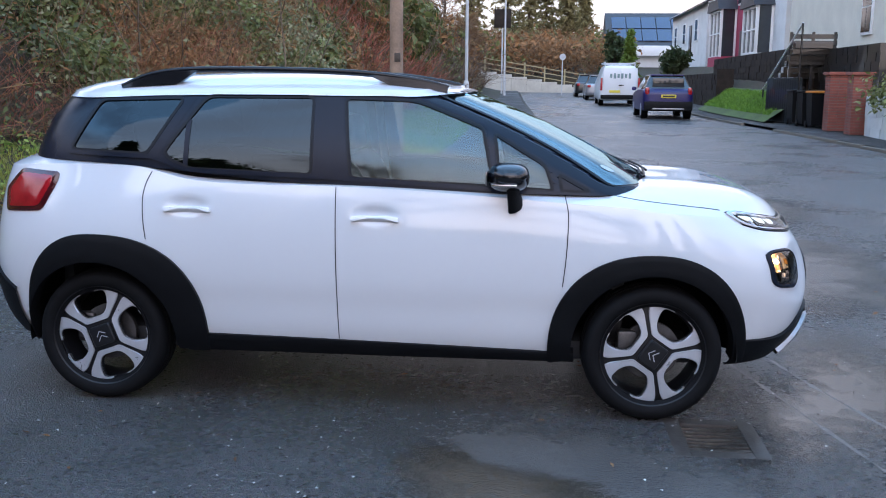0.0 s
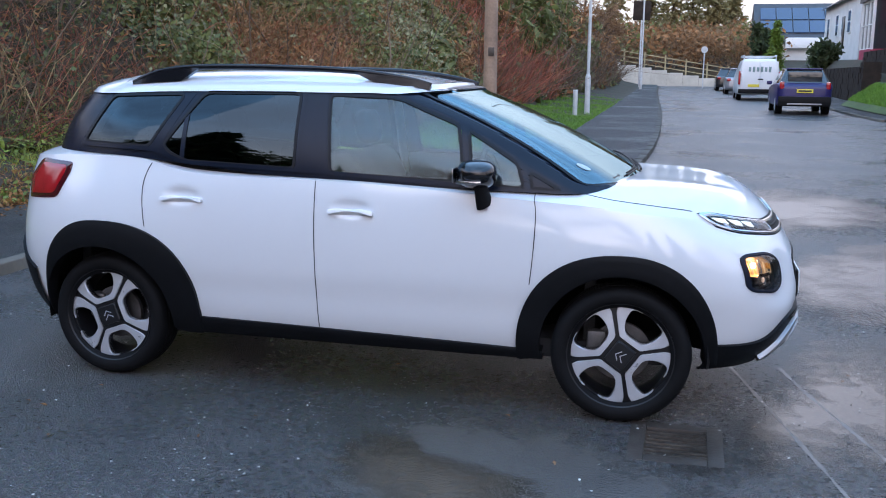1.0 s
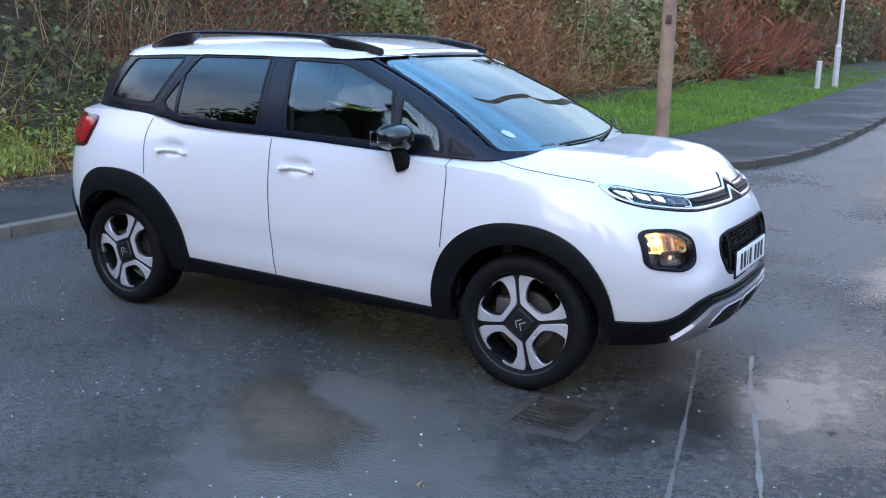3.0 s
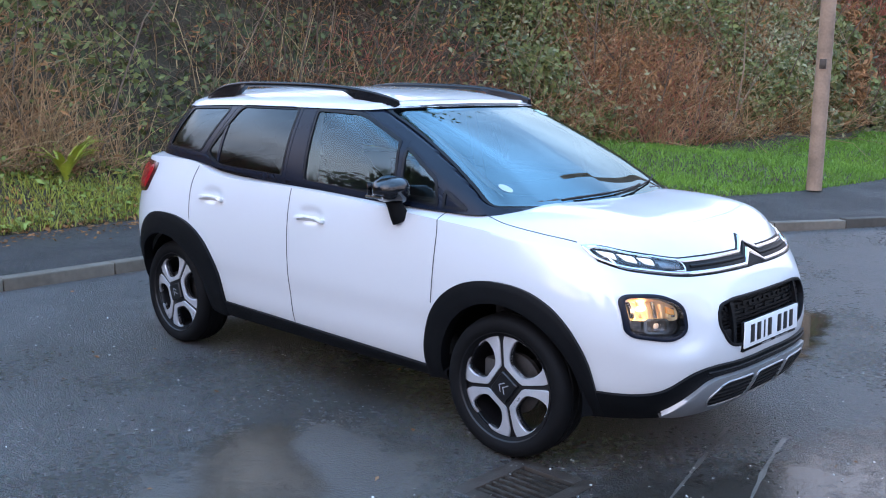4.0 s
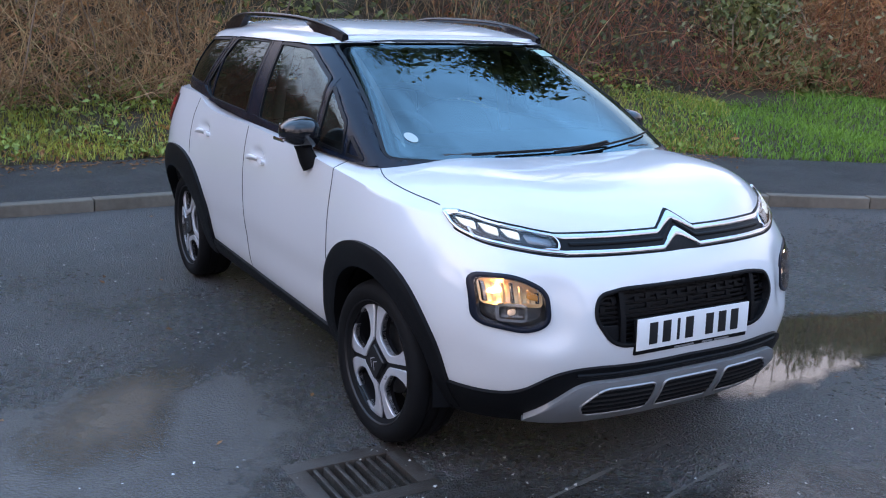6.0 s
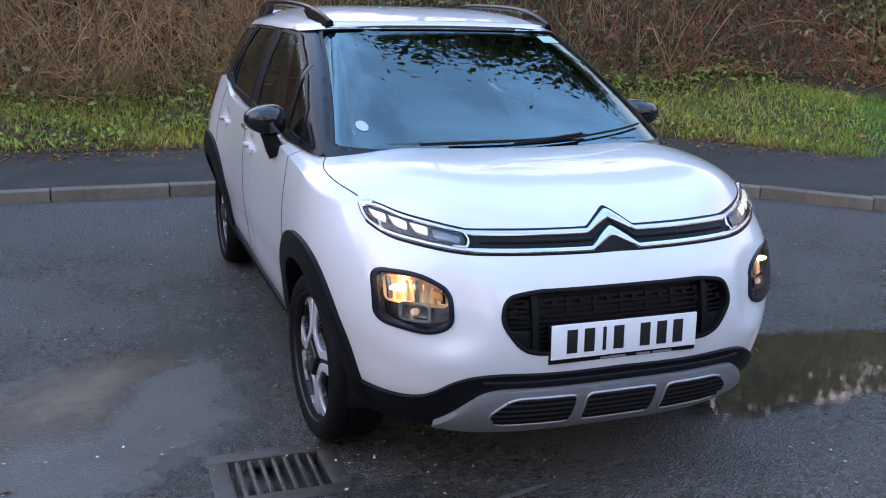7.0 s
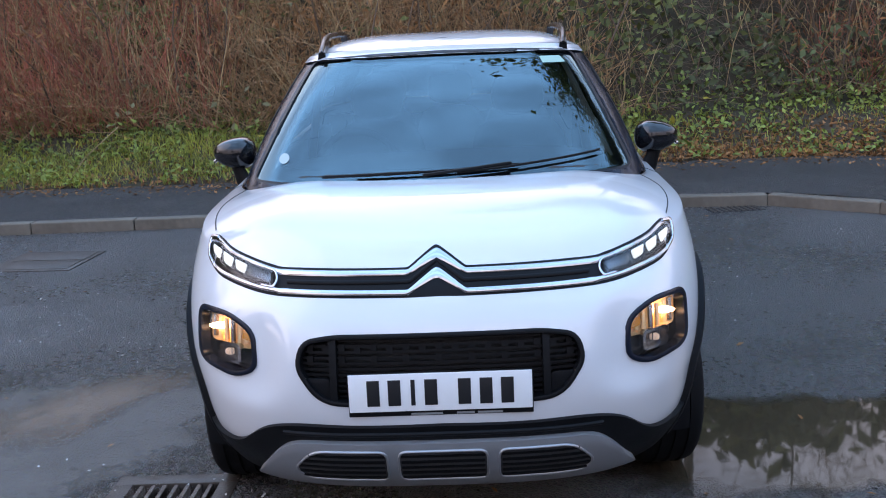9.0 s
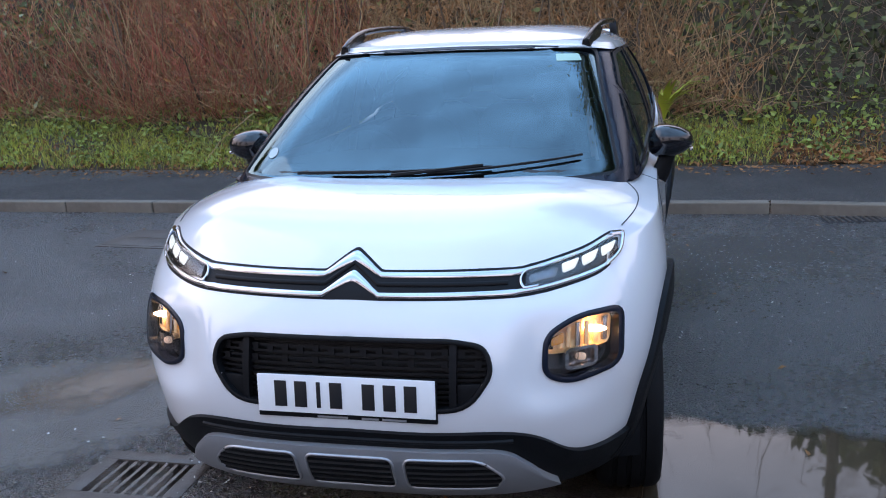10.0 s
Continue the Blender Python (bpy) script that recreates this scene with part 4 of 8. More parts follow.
# Scoops in the skin: behind the door handles, and round the inner and lower sides of the lamps.
HANDLES = [(0.033, 0.919), (-0.847, 0.945)]
for hx, hz in HANDLES:
    d = ((body_grid[..., 0] - hx) / 0.085) ** 2 + ((body_grid[..., 2] - hz - 0.012) / 0.034) ** 2
    body_grid[..., 1] += 0.020 * np.exp(-(d**2)) * (body_grid[..., 1] < -0.6)
ly, lz = body_grid[..., 1] + 0.625, body_grid[..., 2] - 0.678
d = (np.abs(ly) / 0.150) ** 3 + (np.abs(lz) / 0.125) ** 3
body_grid[..., 0] -= 0.030 * np.exp(-(d**1.5)) * np.clip(0.55 + ly * 5 - lz * 2.5, 0, 1.3) * (body_grid[..., 0] > 1.5)


def greenhouse():
    rows = [
        ((1.375, 0, 1.035), (0.37, 0, 1.505)), ((1.335, 0.375, 1.035), (0.345, 0.345, 1.500)), ((1.215, 0.650, 1.045), (0.265, 0.548, 1.490)),
        ((1.105, 0.742, 1.030), (0.155, 0.618, 1.478)), ((0.95, 0.772, 1.030), (0.06, 0.634, 1.478)), ((0.62, 0.792, 1.035), (-0.05, 0.642, 1.478)), ((0.1, 0.806, 1.055), (-0.35, 0.652, 1.478)),
        ((-0.5, 0.812, 1.08), (-0.75, 0.650, 1.476)), ((-1.0, 0.806, 1.125), (-1.12, 0.635, 1.468)), ((-1.38, 0.780, 1.15), (-1.36, 0.610, 1.458)),
        ((-1.63, 0.678, 1.155), (-1.51, 0.52, 1.460)), ((-1.80, 0.365, 1.16), (-1.62, 0.29, 1.470)), ((-1.86, 0, 1.16), (-1.66, 0, 1.475)),
    ]
    flip = lambda r: tuple((p[0], -p[1], p[2]) for p in r)
    rows = [flip(rows[2]), flip(rows[1])] + rows + [flip(rows[-2]), flip(rows[-3])]
    b, t = np.array([r[0] for r in rows]), np.array([r[1] for r in rows])
    k = np.concatenate([[0], np.cumsum(np.linalg.norm(np.diff(b, axis=0), axis=1))])
    q = np.linspace(k[2], k[-3], 360)
    base = np.stack([spline(k, b[:, i])(q) for i in range(3)], -1)
    roof = np.stack([spline(k, t[:, i])(q) for i in range(3)], -1)
    u = np.linspace(0, 1, 48)
    out = roof - base
    tang = np.gradient(base, axis=0)
    normal = np.cross(tang, out)
    normal /= np.linalg.norm(normal, axis=1)[:, None]
    normal *= np.sign((normal * (base - np.array([0.2, 0, 1.1]))).sum(1))[:, None]
    g = base[:, None] + out[:, None] * u[None, :, None] + normal[:, None] * (np.interp(base[:, 0], [-0.6, 0.3, 0.9, 1.2], [0.026, 0.018, 0.018, 0.028])[:, None] * 4 * u * (1 - u))[..., None]
    g[..., 1] *= -1
    g[0, :, 1] = g[-1, :, 1] = 0
    return g


house = greenhouse()
eave = house[:, -1]
NR = 40
f = np.linspace(0, 1, NR + 1) ** 1.4
spine = np.stack([np.clip(eave[:, 0], -1.25, 0.1), 0 * eave[:, 0], eave[:, 2]], -1)
roof_grid = eave[:, None] + (spine - eave)[:, None] * f[None, :, None]
roof_z = spline([-1.7, -1.4, -0.9, -0.3, 0.0, 0.2, 0.36], [1.490, 1.535, 1.570, 1.576, 1.562, 1.537, 1.508])
crown = roof_z(roof_grid[..., 0]) - 0.020 * (np.abs(roof_grid[..., 1]) / 0.6) ** 3.0
roof_grid[..., 2] = eave[:, None, 2] + 0.012 + np.maximum(crown - eave[:, None, 2] - 0.012, 0) * (1 - (1 - f) ** 7.0)[None]
# The roof's rim overlaps the black upper body by a little.
roof_grid[:, 0] = house[:, -1] + (house[:, -1] - np.array([-0.4, 0, 1.3])) * np.array([0.004, 0.012, 0.0])
lip = []
for k in range(len(house)):
    col = house[k]
    front = np.clip((col[-1, 0] - 0.05) / 0.18, 0, 1)
    z_low = col[-1, 2] - 0.012 - front * np.interp(abs(col[-1, 1]), [0, 0.35, 0.58], [0.011, 0.010, 0.006])
    rows = []
    for z in np.linspace(z_low, col[-1, 2], 4)[:-1]:
        q = np.array([np.interp(z, col[:, 2], col[:, i]) for i in range(3)])
        rows.append(q + (q - np.array([-0.4, 0, 1.3])) * np.array([0.006, 0.012, 0.0]) + np.array([0.004, 0, 0.004]) * front)
    lip.append(rows)
roof_grid = np.concatenate([np.array(lip), roof_grid], 1)


def bvh_of(*grids):
    vs, fs, o = [], [], 0
    for g in grids:
        n = g.shape[0] * g.shape[1]
        vs += [tuple(p) for p in g.reshape(-1, 3)]
        fs += [tuple(q) for q in grid_faces(*g.shape[:2]) + o]
        o += n
    return BVHTree.FromPolygons(vs, fs)


SKIN = bvh_of(body_grid)
UPPER = bvh_of(house, roof_grid)


def onto(tree, axis, a, b, offset=0.0):
    """The place on the skin met from outside: axis 'side' takes (x, z), 'front' (y, z), 'top' (x, y), 'rear' (y, z)."""
    if axis == "side":
        o, d = Vector((a, -2.0, b)), Vector((0, 1, 0))
    elif axis == "front":
        o, d = Vector((4.0, a, b)), Vector((-1, 0, 0))
    elif axis == "rear":
        o, d = Vector((-4.0, a, b)), Vector((1, 0, 0))
    else:
        o, d = Vector((a, b, 4.0)), Vector((0, 0, -1))
    p, n, _, _ = tree.ray_cast(o, d)
    if p is None:
        p, n, _, _ = tree.find_nearest(o + d * {"side": 1.2, "front": 2.0, "rear": 2.1, "top": 2.6}[axis])
    if n.dot(d) > 0:
        n = -n
    return p + n * offset, n


def mirror_y(p):
    return Vector((p[0], -p[1], p[2]))


def onto_any(tree, axis, a, b, offset=0.0):
    """As onto, for both halves of the car."""
    if axis == "side" or (axis == "front" and a <= 0) or (axis == "rear" and a <= 0) or (axis == "top" and b <= 0):
        return onto(tree, axis, a, b, offset)
    p, n = onto(tree, axis, -a if axis in ("front", "rear") else a, -b if axis == "top" else b, offset)
    return mirror_y(p), mirror_y(n)


def pad_bm(outline, tree, axis, offset=0.004, depth=0.01, rings=8, dome=0.0):
    """A panel with that outline that follows the skin, offset outwards, with a rim of some depth."""
    bm = bmesh.new()
    pts = np.array(outline)
    c = pts.mean(0)
    loops = []
    rim = []
    for p in pts:
        q, n = onto_any(tree, axis, p[0], p[1], offset - depth)
        rim.append(bm.verts.new(q))
    loops.append(rim)
    for k in range(rings):
        t = k / rings
        loops.append([])
        for p in pts:
            a, b = p + (c - p) * t
            q, n = onto_any(tree, axis, a, b, offset + dome * math.sqrt(1 - (1 - t) ** 2) - (0.0015 if k == 0 and depth else 0))
            loops[-1].append(bm.verts.new(q))
    q, n = onto_any(tree, axis, c[0], c[1], offset + dome)
    mid = bm.verts.new(q)
    m = len(pts)
    for a, b in zip(loops, loops[1:]):
        for i in range(m):
            bm.faces.new((a[i], a[(i + 1) % m], b[(i + 1) % m], b[i]))
    for i in range(m):
        bm.faces.new((loops[-1][i], loops[-1][(i + 1) % m], mid))
    bmesh.ops.recalc_face_normals(bm, faces=bm.faces[:])
    return bm


def band_bm(line, width, tree, axis, offset=0.004, depth=0.012, close=False, across=4, crown=0.0):
    """A strip along a line of the 2D view, with that width (one, or one for each point), following the skin."""
    bm = bmesh.new()
    pts = [np.array(p, float) for p in line]
    n = len(pts)
    rows = []
    for i, p in enumerate(pts):
        d = pts[(i + 1) % n] - pts[i - 1] if close else pts[min(i + 1, n - 1)] - pts[max(i - 1, 0)]
        d = d / (np.linalg.norm(d) + 1e-12)
        s = np.array([-d[1], d[0]])
        w = width[i] if isinstance(width, (list, tuple, np.ndarray)) else width
        row = []
        for k in range(-1, across + 2):
            t = min(max(k / across, 0), 1) - 0.5
            a, b = p + s * w * t
            o = offset - depth if k in (-1, across + 1) else offset + crown * (1 - (2 * t) ** 2)
            row.append(bm.verts.new(onto_any(tree, axis, a, b, o)[0]))
        rows.append(row)
    for i in range(n if close else n - 1):
        a, b = rows[i], rows[(i + 1) % n]
        for k in range(len(a) - 1):
            bm.faces.new((a[k], a[k + 1], b[k + 1], b[k]))
    bmesh.ops.recalc_face_normals(bm, faces=bm.faces[:])
    return bm


def between_bm(upper, lower, tree, axis, offset, depth=0.012, across=8, close=False):
    """A panel between two lines of the 2D view with as many points each."""
    bm = bmesh.new()
    rows = []
    for p, q in zip(upper, lower):
        p, q = np.array(p, float), np.array(q, float)
        row = []
        for k in range(-1, across + 2):
            t = min(max(k / across, 0), 1)
            a, b = p + (q - p) * t
            edge = k in (-1, across + 1)
            soft = -0.004 if k in (0, across) else 0.0
            row.append(bm.verts.new(onto_any(tree, axis, a, b, offset - depth if edge else offset + soft)[0]))
        rows.append(row)
    n = len(rows)
    for i in range(n if close else n - 1):
        a, b = rows[i], rows[(i + 1) % n]
        for k in range(len(a) - 1):
            bm.faces.new((a[k], a[k + 1], b[k + 1], b[k]))
    bmesh.ops.recalc_face_normals(bm, faces=bm.faces[:])
    return bm


def shell(name, grid, mat, parent, holes=(), keep=None, label=""):
    """Both halves of a grid as one mesh. holes: (outline, axis, test) that are cut clean; keep: which face centres stay."""
    g = grid.copy()
    for outline, axis, ok in holes:
        ia, ib = {"side": (0, 2), "front": (1, 2), "rear": (1, 2), "top": (0, 1)}[axis]
        poly = np.array(dense(outline, 0.004))
        lo, hi = poly.min(0) - 0.03, poly.max(0) + 0.03
        pick = (g[..., ia] > lo[0]) & (g[..., ia] < hi[0]) & (g[..., ib] > lo[1]) & (g[..., ib] < hi[1]) & ok(g)
        for i, j in np.argwhere(pick):
            p = np.array([g[i, j, ia], g[i, j, ib]])
            d = poly - p
            k = (d * d).sum(1).argmin()
            near = [np.linalg.norm(g[i, j] - g[min(max(i + di, 0), g.shape[0] - 1), min(max(j + dj, 0), g.shape[1] - 1)]) for di, dj in ((1, 0), (-1, 0), (0, 1), (0, -1))]
            if np.linalg.norm(d[k]) < 0.5 * max(near):
                g[i, j, ia], g[i, j, ib] = poly[k]
    fs = grid_faces(*g.shape[:2])
    vs = g.reshape(-1, 3)
    mid = vs[fs].mean(1)
    stay = np.ones(len(fs), bool)
    for outline, axis, ok in holes:
        ia, ib = {"side": (0, 2), "front": (1, 2), "rear": (1, 2), "top": (0, 1)}[axis]
        stay &= ~(inside(outline, mid[:, ia], mid[:, ib]) & ok(mid))
    if keep is not None:
        stay &= keep(mid)
    fs = fs[stay]
    bm = bmesh.new()
    bv = [bm.verts.new(p) for p in vs]
    tw = [bm.verts.new((p[0], -p[1], p[2])) for p in vs]
    for q in fs:
        for some in ([bv[i] for i in q], [tw[i] for i in q[::-1]]):
            if len({tuple(x.co) for x in some}) == 4:
                bm.faces.new(some)
    bmesh.ops.remove_doubles(bm, verts=bm.verts[:], dist=0.0004)
    loose = [x for x in bm.verts if not x.link_faces]
    bmesh.ops.delete(bm, geom=loose, context="VERTS")
    bmesh.ops.recalc_face_normals(bm, faces=bm.faces[:])
    if bm.faces:
        far = max(bm.faces, key=lambda q: q.calc_center_median().z)
        if far.normal.z < 0:
            bmesh.ops.reverse_faces(bm, faces=bm.faces[:])
    return part(name, bm, mat, parent, label)


def circle(cx, cz, r, n=64, a0=0.0, a1=2 * math.pi, rz=None):
    return [(cx + r * math.cos(a), cz + (rz or r) * math.sin(a)) for a in np.linspace(a0, a1, n)]


def ray_out(poly, c, ang):
    """The farthest crossing of the outline from c in the direction ang."""
    d, best = np.array([math.cos(ang), math.sin(ang)]), 0.0
    for i in range(len(poly)):
        a, b = np.array(poly[i]) - c, np.array(poly[(i + 1) % len(poly)]) - c
        den = d[0] * (b - a)[1] - d[1] * (b - a)[0]
        if abs(den) < 1e-12:
            continue
        t = (a[0] * (b - a)[1] - a[1] * (b - a)[0]) / den
        u = (a[0] * d[1] - a[1] * d[0]) / den
        if -1e-9 <= u <= 1 + 1e-9 and t > best:
            best = t
    return c + d * best


car = thing("crossover_car", "glossy white compact crossover car with black cladding, parked on wet asphalt", "car")

# Outlines in the side view (x, z) and the front view (y, z).
WIN_FRONT = rounded([(-0.090, 1.093), (-0.135, 1.456), (0.20, 1.446), (0.51, 1.325), (0.565, 1.068)], [0.03, 0.03, 0.06, 0.02, 0.02])
WIN_TRI = rounded([(0.600, 1.066), (0.565, 1.300), (0.800, 1.162), (0.838, 1.050)], [0.02, 0.02, 0.03, 0.02])
WIN_SAIL = rounded([(0.875, 1.050), (0.865, 1.122), (1.005, 1.046)], [0.01, 0.01, 0.01])
WIN_REAR = rounded([(-0.275, 1.106), (-0.285, 1.460), (-0.80, 1.458), (-0.980, 1.200), (-0.945, 1.165), (-0.85, 1.126)], [0.03, 0.03, 0.04, 0.03, 0.03, 0.03])
WIN_QUARTER = rounded([(-1.06, 1.190), (-0.91, 1.450), (-1.33, 1.437), (-1.45, 1.205)], [0.03, 0.04, 0.03, 0.03])
WIN_SCREEN = rounded([(-0.650, 1.122), (-0.548, 1.466), (-0.3, 1.482), (0, 1.486), (0.3, 1.482), (0.548, 1.466), (0.650, 1.122), (0.3, 1.112), (0, 1.108), (-0.3, 1.112)], [0.06, 0.05, 0.02, 0.02, 0.02, 0.05, 0.04, 0.02, 0.02, 0.02])
SCREEN_EDGE = rounded([(-0.708, 1.066), (-0.648, 1.245), (-0.572, 1.474), (-0.3, 1.489), (0, 1.493), (0.3, 1.489), (0.572, 1.474), (0.648, 1.245), (0.708, 1.066), (0.3, 1.062), (0, 1.060), (-0.3, 1.062)], [0.03, 0.02, 0.03, 0.02, 0.02, 0.02, 0.03, 0.02, 0.03, 0.02, 0.02, 0.02])
WIN_BACK = rounded([(-0.58, 1.20), (-0.47, 1.44), (0.47, 1.44), (0.58, 1.20)], 0.05)
ARCHES = [circle(s * WHEEL_X, R_TYRE + 0.005, 0.395, 80) for s in (1, -1)]
GRILLE = rounded([(-0.30, 0.746), (-0.392, 0.730), (-0.412, 0.66), (-0.345, 0.560), (-0.15, 0.548), (0.15, 0.548), (0.345, 0.560), (0.412, 0.66), (0.392, 0.730), (0.30, 0.746)], [0.04, 0.07, 0.06, 0.06, 0.03, 0.03, 0.06, 0.06, 0.07, 0.04])
LAMP = rounded([(-0.745, 0.785), (-0.63, 0.787), (-0.548, 0.742), (-0.545, 0.636), (-0.61, 0.610), (-0.745, 0.634)], [0.035, 0.05, 0.035, 0.035, 0.04, 0.035])

is_side = lambda p: (p[..., 1] < -0.45)
is_front = lambda p: (p[..., 0] > 0.2)
is_rear = lambda p: (p[..., 0] < -1.2)
belt = house[:, 2, :2]
belt_in = np.concatenate([belt, belt[::-1] * (1, -1)]) * (0.985, 0.975)
body = shell(
    "body", body_grid, PAINT, car,
    holes=[(ARCHES[0], "side", is_side), (ARCHES[1], "side", is_side), ([(a, b) for a, b in GRILLE], "front", is_front), (LAMP, "front", lambda p: p[..., 0] > 1.5)],
    keep=lambda m: ~(inside(belt_in, m[:, 0], m[:, 1]) & (m[:, 2] > 1.0)),
    label="glossy white painted body",
)
upper = shell(
    "upper_body", house, GLOSS_BLACK, car,
    holes=[(WIN_FRONT, "side", is_side), (WIN_TRI, "side", is_side), (WIN_SAIL, "side", is_side), (WIN_REAR, "side", is_side), (WIN_QUARTER, "side", is_side), (SCREEN_EDGE, "front", is_front), (WIN_BACK, "rear", is_rear)],
    label="gloss black pillars and window frames",
)
roof = shell("roof", roof_grid, PAINT, car, label="white roof panel")

# Panes.
part("windscreen", pad_bm(dense(SCREEN_EDGE, 0.03), UPPER, "front", -0.001, 0.0, 14), GLASS_FRONT, car, "clear windscreen mirroring the pale sky")
part("rear_window", pad_bm(dense(WIN_BACK, 0.04), UPPER, "rear", -0.003, 0.0, 8), GLASS_DARK, car, "dark tinted rear window")
for name, outline, mat, label in (("front_window", WIN_FRONT, GLASS_SIDE, "clear front door window"), ("front_quarter_window", WIN_TRI, GLASS_SIDE, ""), ("sail_panel", WIN_SAIL, GLOSS_BLACK, "black triangular mirror panel"), ("rear_window", WIN_REAR, GLASS_DARK, "dark tinted rear door window"), ("rear_quarter_window", WIN_QUARTER, GLASS_DARK, "dark tinted quarter window")):
    pane = part(name, pad_bm(dense(outline, 0.03), UPPER, "side", -0.003, 0.0, 8), mat, car, label)
    mirrored(pane)
    seal = part("window_seal", band_bm(dense(outline, 0.02), 0.014, UPPER, "side", 0.0025, 0.006, close=True, across=2), SEAL, car)
    mirrored(seal)
part("screen_seal", band_bm(dense(SCREEN_EDGE, 0.025), 0.010, UPPER, "front", 0.0025, 0.006, close=True, across=2), SEAL, car)
# Printed black border under the edge of the glass.
centre = np.array([0.0, 1.28])
outer_ring = [centre + (np.array(p) - centre) * (1.03, 1.04) for p in dense(SCREEN_EDGE, 0.02)]


def toward(p):
    """Where the line from the middle of the glass to p crosses the clear area's edge."""
    return ray_out(WIN_SCREEN, centre, math.atan2(p[1] - centre[1], p[0] - centre[0]))


part("screen_border", between_bm(outer_ring, [toward(p) for p in outer_ring], UPPER, "front", -0.010, 0.0, 3, close=True), SEAL, car)
for ob in car.children:
    if ob.name.startswith(("windscreen", "rear_window", "front_window", "front_quarter", "rear_quarter")):
        ob.visible_shadow = False

# Wheel arch trims: a flat band round each arch.
for s in (1, -1):
    cx = s * WHEEL_X
    a = np.linspace(math.radians(-6), math.radians(186), 60)
    # Squarish outer edge, longer towards the doors.
    ahead, behind, up = (0.424, 0.474, 0.468) if s > 0 else (0.528, 0.362, 0.506)
    power = 2 / (2.25 if s > 0 else 2.35)
    bow = lambda v: math.copysign(abs(v) ** power, v)
    outer = [(cx + (ahead if math.cos(t) > 0 else behind) * bow(math.cos(t)), R_TYRE - 0.003 + up * bow(math.sin(t))) for t in a]
    inner = [(cx + 0.368 * math.cos(t), R_TYRE + 0.005 + 0.368 * math.sin(t)) for t in a]
    trim = part("wheel_arch_trim", between_bm(outer, inner, SKIN, "side", 0.022, 0.06, 6), PLASTIC, car, "matt black wheel arch trim")
    mirrored(trim)
    bm = bmesh.new()
    rows = []
    for t in np.linspace(math.radians(-8), math.radians(188), 40):
        rows.append([bm.verts.new((cx + r * math.cos(t), y, R_TYRE + 0.005 + r * math.sin(t))) for r, y in ((0.385, -0.80), (0.40, -0.75), (0.40, -0.50), (0.36, -0.46), (0.02, -0.45))])
    for r0, r1 in zip(rows, rows[1:]):
        for k in range(4):
            bm.faces.new((r0[k], r0[k + 1], r1[k + 1], r1[k]))
    liner = part("wheel_arch_liner", bm, PLASTIC, car)
    mirrored(liner)

# Sill trims and lower bumpers.
xs = np.linspace(-0.93, 0.95, 60)
sill_line = spline([-0.87, -0.4, 0.2, 0.87], [0.349, 0.341, 0.328, 0.308])
sill = part("sill_trim", between_bm([(x, float(sill_line(x))) for x in xs], [(x, 0.262) for x in xs], SKIN, "side", 0.016, 0.05, 6), PLASTIC, car, "matt black sill trim")
mirrored(sill)


def skin_patch(a_values, upper_z, lower_z, offset, across=8, depth=0.015, both=True):
    """A patch of the body's skin between two heights given over the ring's parameter; both: over both halves."""
    bm = bmesh.new()
    rows = []
    e = 1e-3
    for a in a_values:
        row = []
        hi, lo = upper_z(a), lower_z(a)
        for k in range(-1, across + 2):
            t = min(max(k / across, 0), 1)
            z = hi + (lo - hi) * t
            aa = min(abs(a), 3 - 1e-6)
            p = ring_point(aa, z)
            u = ring_point(min(aa + e, 3), z) - ring_point(max(aa - e, 0), z)
            w = ring_point(aa, z + e) - ring_point(aa, z - e)
            n = np.cross(u, w)
            n /= np.linalg.norm(n) + 1e-12
            if n @ (p - np.array([0, 0, 0.6])) < 0:
                n = -n
            o = offset(a) if callable(offset) else offset
            q = p + n * (o - depth if k in (-1, across + 1) else o)
            if abs(aa) < 1e-6:
                q[1] = 0
            row.append(bm.verts.new((q[0], q[1] if a >= 0 else -q[1], q[2])))
        rows.append(row)
    for r0, r1 in zip(rows, rows[1:]):
        for k in range(len(r0) - 1):
            bm.faces.new((r0[k], r0[k + 1], r1[k + 1], r1[k]))
    bmesh.ops.remove_doubles(bm, verts=bm.verts[:], dist=0.0003)
    bmesh.ops.recalc_face_normals(bm, faces=bm.faces[:])
    return bm


arch_a = [a for a in np.linspace(0, 1, 400) if ring_point(a, 0.4)[0] > WHEEL_X + 0.405][-1]
front_as = [t * arch_a for t in np.linspace(-1, 1, 121)]
edge_y = lambda a: abs(float(ring_point(abs(a), 0.45)[1]))
bump_top = spline([0, 0.30, 0.45, 0.55, 0.61, 0.68, 0.74, 0.80, 0.9], [0.490, 0.489, 0.486, 0.450, 0.405, 0.382, 0.380, 0.384, 0.39])
part("front_bumper_trim", skin_patch(front_as, lambda a: float(bump_top(edge_y(a))), lambda a: 0.262, 0.014, 12), PLASTIC, car, "matt black lower front bumper")
rear_as = [a for a in np.linspace(2, 3, 200) if ring_point(a, 0.4)[0] < -WHEEL_X - 0.405]
rear_top = lambda a: 0.535 + 0.165 * min(1, max(0, (a - rear_as[0]) / 0.35))
bm = skin_patch(rear_as, rear_top, lambda a: 0.30, 0.014, 10)
rb = part("rear_bumper_trim", bm, PLASTIC, car, "matt black lower rear bumper")
mirrored(rb)


